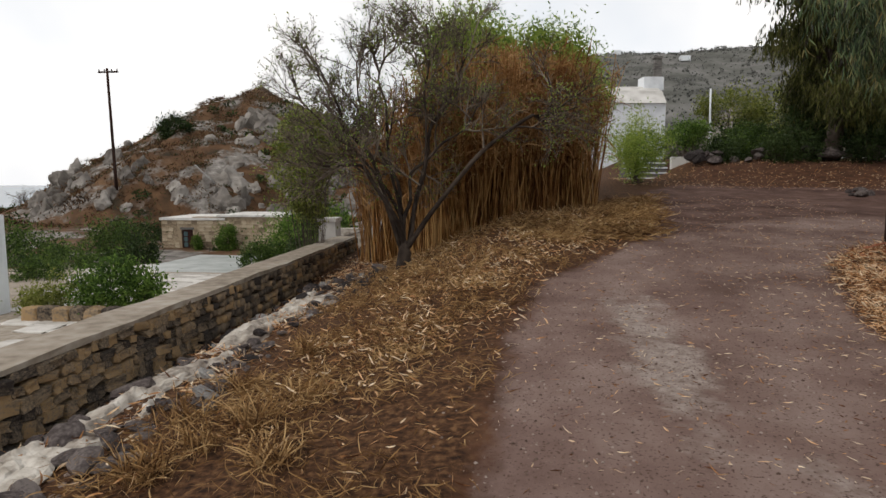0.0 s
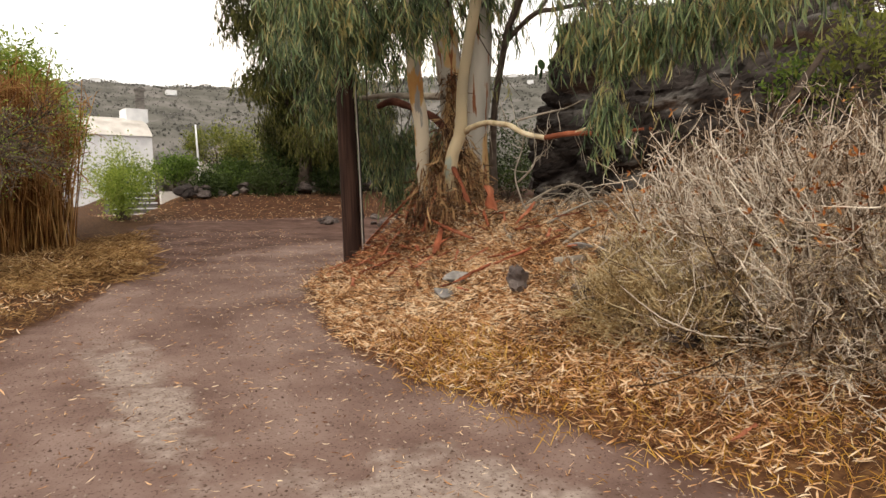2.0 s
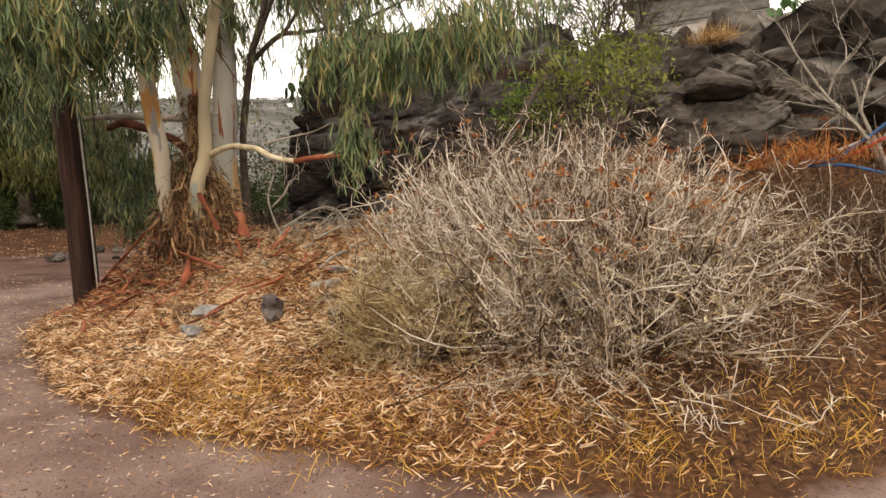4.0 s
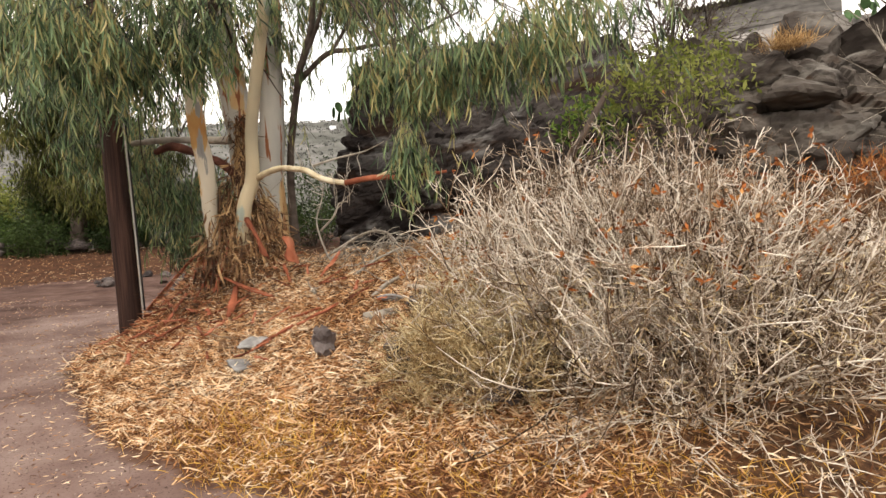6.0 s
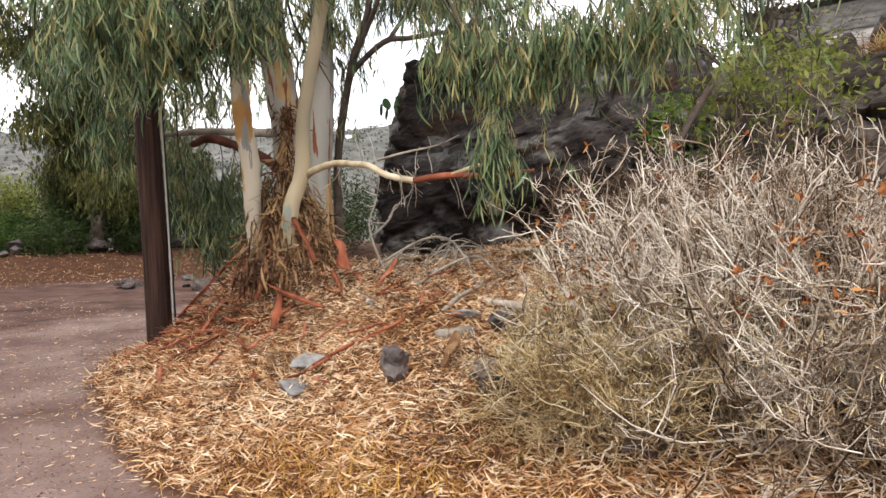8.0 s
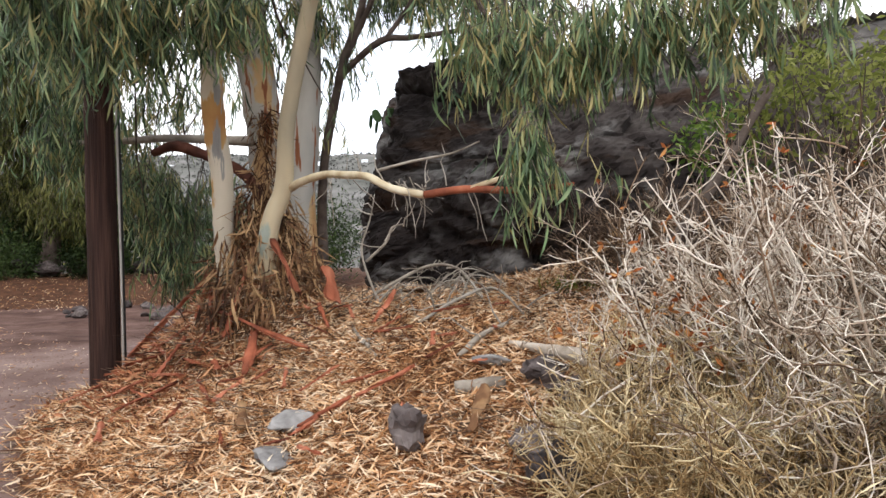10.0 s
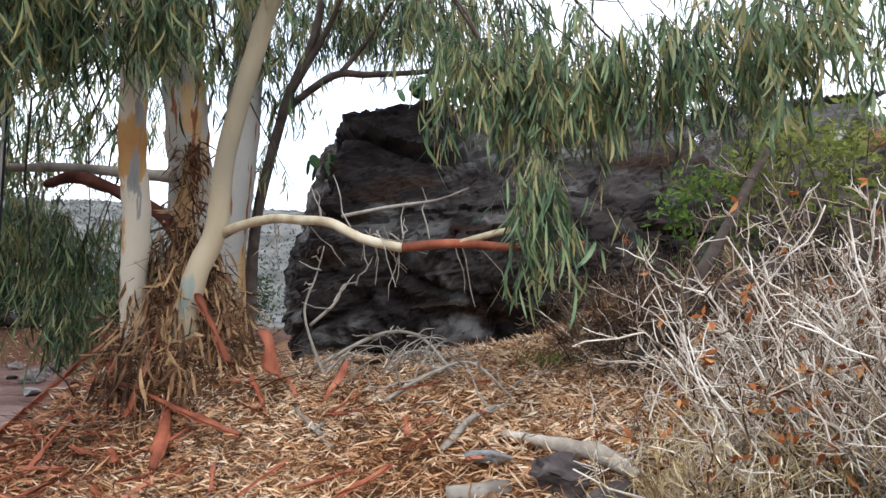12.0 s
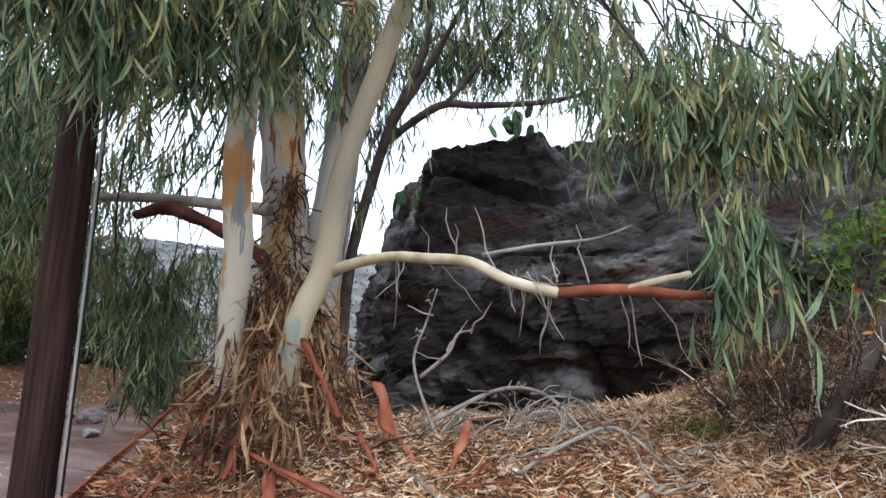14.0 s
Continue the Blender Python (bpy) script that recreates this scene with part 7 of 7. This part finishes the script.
round_tree = bush(4.95, 20.5, 2.85, 0.72, 0.7, 0.5, 4200, 0.08, M_GREEN, "small round-crowned garden tree", 281, "round_tree", 46, 1.9, "tree")
part("trunk", tube(Geo(), [(4.9, 20.5, gz(4.9, 20.5) - 0.05), (4.86, 20.5, 1.75), (4.93, 20.5, 2.3), (4.95, 20.5, 2.7)], [0.09, 0.07, 0.06, 0.035], 9, 4, 0.06, 9), M_DARKTWIG, round_tree)
for x, y, z, rx, rz, n, lf, m, lab, sd in (
        (6.5, 20.2, 1.95, 1.1, 0.5, 2400, 0.09, M_MIDGREEN, "low olive-dark garden shrub behind tumbled stones", 282), (8.0, 19.6, 2.4, 1.3, 0.8, 2600, 0.11, M_DARKGREEN, "dark garden shrub behind tumbled stones", 283), (9.6, 18.6, 2.2, 1.2, 0.8, 2200, 0.11, M_DARKGREEN, "green garden shrub beside the track", 284),
        (11.4, 17.6, 2.4, 1.4, 1.0, 2400, 0.12, M_DARKGREEN, "dark garden shrub beside the track", 285), (7.3, 22.5, 2.3, 1.2, 0.55, 2000, 0.11, M_MIDGREEN, "olive-green shrub in the garden", 286), (11.0, 36.5, 4.7, 1.9, 1.0, 1700, 0.16, M_OLIVE, "airy olive tree behind the garden", 287),
        (13.5, 15.5, 2.4, 1.5, 1.1, 2400, 0.12, M_DARKGREEN, "dark shrub at the track's end", 288), (14.0, 36.0, 4.2, 3.0, 2.0, 2600, 0.25, M_OLIVE, "olive trees behind the garden", 290), (5.6, 19.3, 1.75, 0.8, 0.5, 1500, 0.09, M_DARKGREEN, "low dark shrub above the stones", 292), (7.2, 18.6, 1.9, 0.9, 0.55, 1600, 0.09, M_DARKGREEN, "low dark shrub above the stones", 293), (8.9, 17.9, 2.0, 0.9, 0.5, 1500, 0.09, M_DARKGREEN, "low dark shrub under the tree", 294), (3.9, 21.8, 2.0, 0.8, 0.7, 1500, 0.09, M_GREEN, "green shrub behind the garden steps", 295)):
    bush(x, y, z + 0.35, rx * 1.1, rx * 0.9, rz * 1.1, int(n * 2.6), lf * 0.9, m, lab, sd, clumps=44, stem=z - rz - 0.1)


def drooping_tree(x, y, h, r0, label, seed):
    """A tall dark tree with hanging sprays, beyond the track."""
    r = np.random.default_rng(seed)
    ob = thing("pepper_tree", label, "tree")
    z0 = gz(x, y)
    part("trunk", tube(Geo(), [(x, y, z0 - 0.1), (x + 0.1, y, z0 + 1.2), (x - 0.1, y + 0.1, z0 + 2.6), (x + 0.2, y, z0 + h * 0.75)], [0.24, 0.19, 0.16, 0.08], 10, 5, 0.08, seed), M_DARKTWIG, ob)
    blobs = [(x + max(r.normal(0.15, r0 * 0.6), -1.3), y + r.normal(0, r0 * 0.5), z0 + r.uniform(0.24, 0.95) * h, 0.9, 0.9, 0.55, 1.0) for _ in range(22)]
    tw, lf = drape(blobs, 260, (0.15, 0.026), 0.7, seed)
    tagged(part("twig_curtain", tw, M_DARKTWIG, ob), kind="stuff")
    tagged(part("foliage", lf, M_HANGING, ob, "dark hanging foliage"), kind="stuff")
    c = np.array([b[:3] for b in blobs])
    s = np.array([x, y, z0 + 1.6])
    u = np.linspace(0, 1, 5)
    P = s + (c - s)[:, None] * u[None, :, None] + np.sin(u * np.pi)[None, :, None] * np.array([0, 0, 0.35])
    tagged(part("branchwork", tubes(Geo(), P, np.linspace(0.07, 0.015, 5)[None] * np.ones((22, 1)), 6), M_DARKTWIG, ob), kind="stuff")
    return ob


drooping_tree(8.15, 18.6, 6.6, 1.25, "dark spreading tree with hanging foliage beyond the track", 301)
drooping_tree(10.2, 21.8, 5.2, 1.7, "dark dense tree at the back of the garden", 304)

br = random.Random(15)
for k in range(34):
    x, y = br.uniform(6.6, 10.5), br.uniform(13.0, 15.2)
    s = br.uniform(0.12, 0.34)
    o = tagged(new("stone", br.choice(RUBBLE)), "dark stone in a heap across the track", "stone", "stone heap")
    o.matrix_basis = pose(x, y, gz(x, y) + s * 0.15, br.uniform(-25, 25), br.uniform(-25, 25), br.uniform(0, 360)) @ Matrix.Diagonal((s, s, s, 1))
o = tagged(new("stone", PALE[0]), "white stone lying beside the track", "stone")
o.matrix_basis = pose(7.1, 12.05, gz(7.1, 12.05) + 0.05, 0, 0, 40) @ Matrix.Diagonal((0.30, 0.25, 0.25, 1))

# pale rocks behind the garden and buildings on the ridge
br = random.Random(16)
for k in range(26):
    x, y = br.uniform(8.5, 20), br.uniform(43, 52)
    s = br.uniform(1.2, 3.0)
    o = tagged(new("outcrop", br.choice(CRAGS)), "pale grey rocks behind the garden", "rock", "rocks behind the garden")
    o.matrix_basis = pose(x, y, gz(x, y) + 0.5 * s, br.uniform(-15, 15), br.uniform(-15, 15), br.uniform(0, 360)) @ Matrix.Diagonal((s, s, s, 1))


def ridge_house(x, y, w, h, label, name="ridge_house", round_tower=False):
    z = gz(x, y) - 1
    if round_tower:
        ob = solid(name, tube(Geo(), [(x, y, z), (x, y, z + h)], [w / 2, w / 2.4], 10, 2), M_WEATHERED, label, "windmill", "mills on the ridge")
    else:
        ob = solid(name, box(Geo(), (x - w / 2, y - w / 2, z), (x + w / 2, y + w / 2, z + h)), M_WHITE, label, "house", "houses on the ridge", smooth=False)
    return ob


for dx in (0, 8.5, 17):
    ridge_house(135 + dx * 0.9, 525 - dx * 0.2, 4.0, 9.5, "round stone mill tower on the ridge", "mill_tower", True)
br = random.Random(17)
for k in range(26):
    az, r = radians(br.uniform(6, 70)), br.uniform(400, 530)
    ridge_house(r * math.sin(az), r * math.cos(az), br.uniform(3, 6), br.uniform(2.5, 3.5), "small white house on the far ridge")
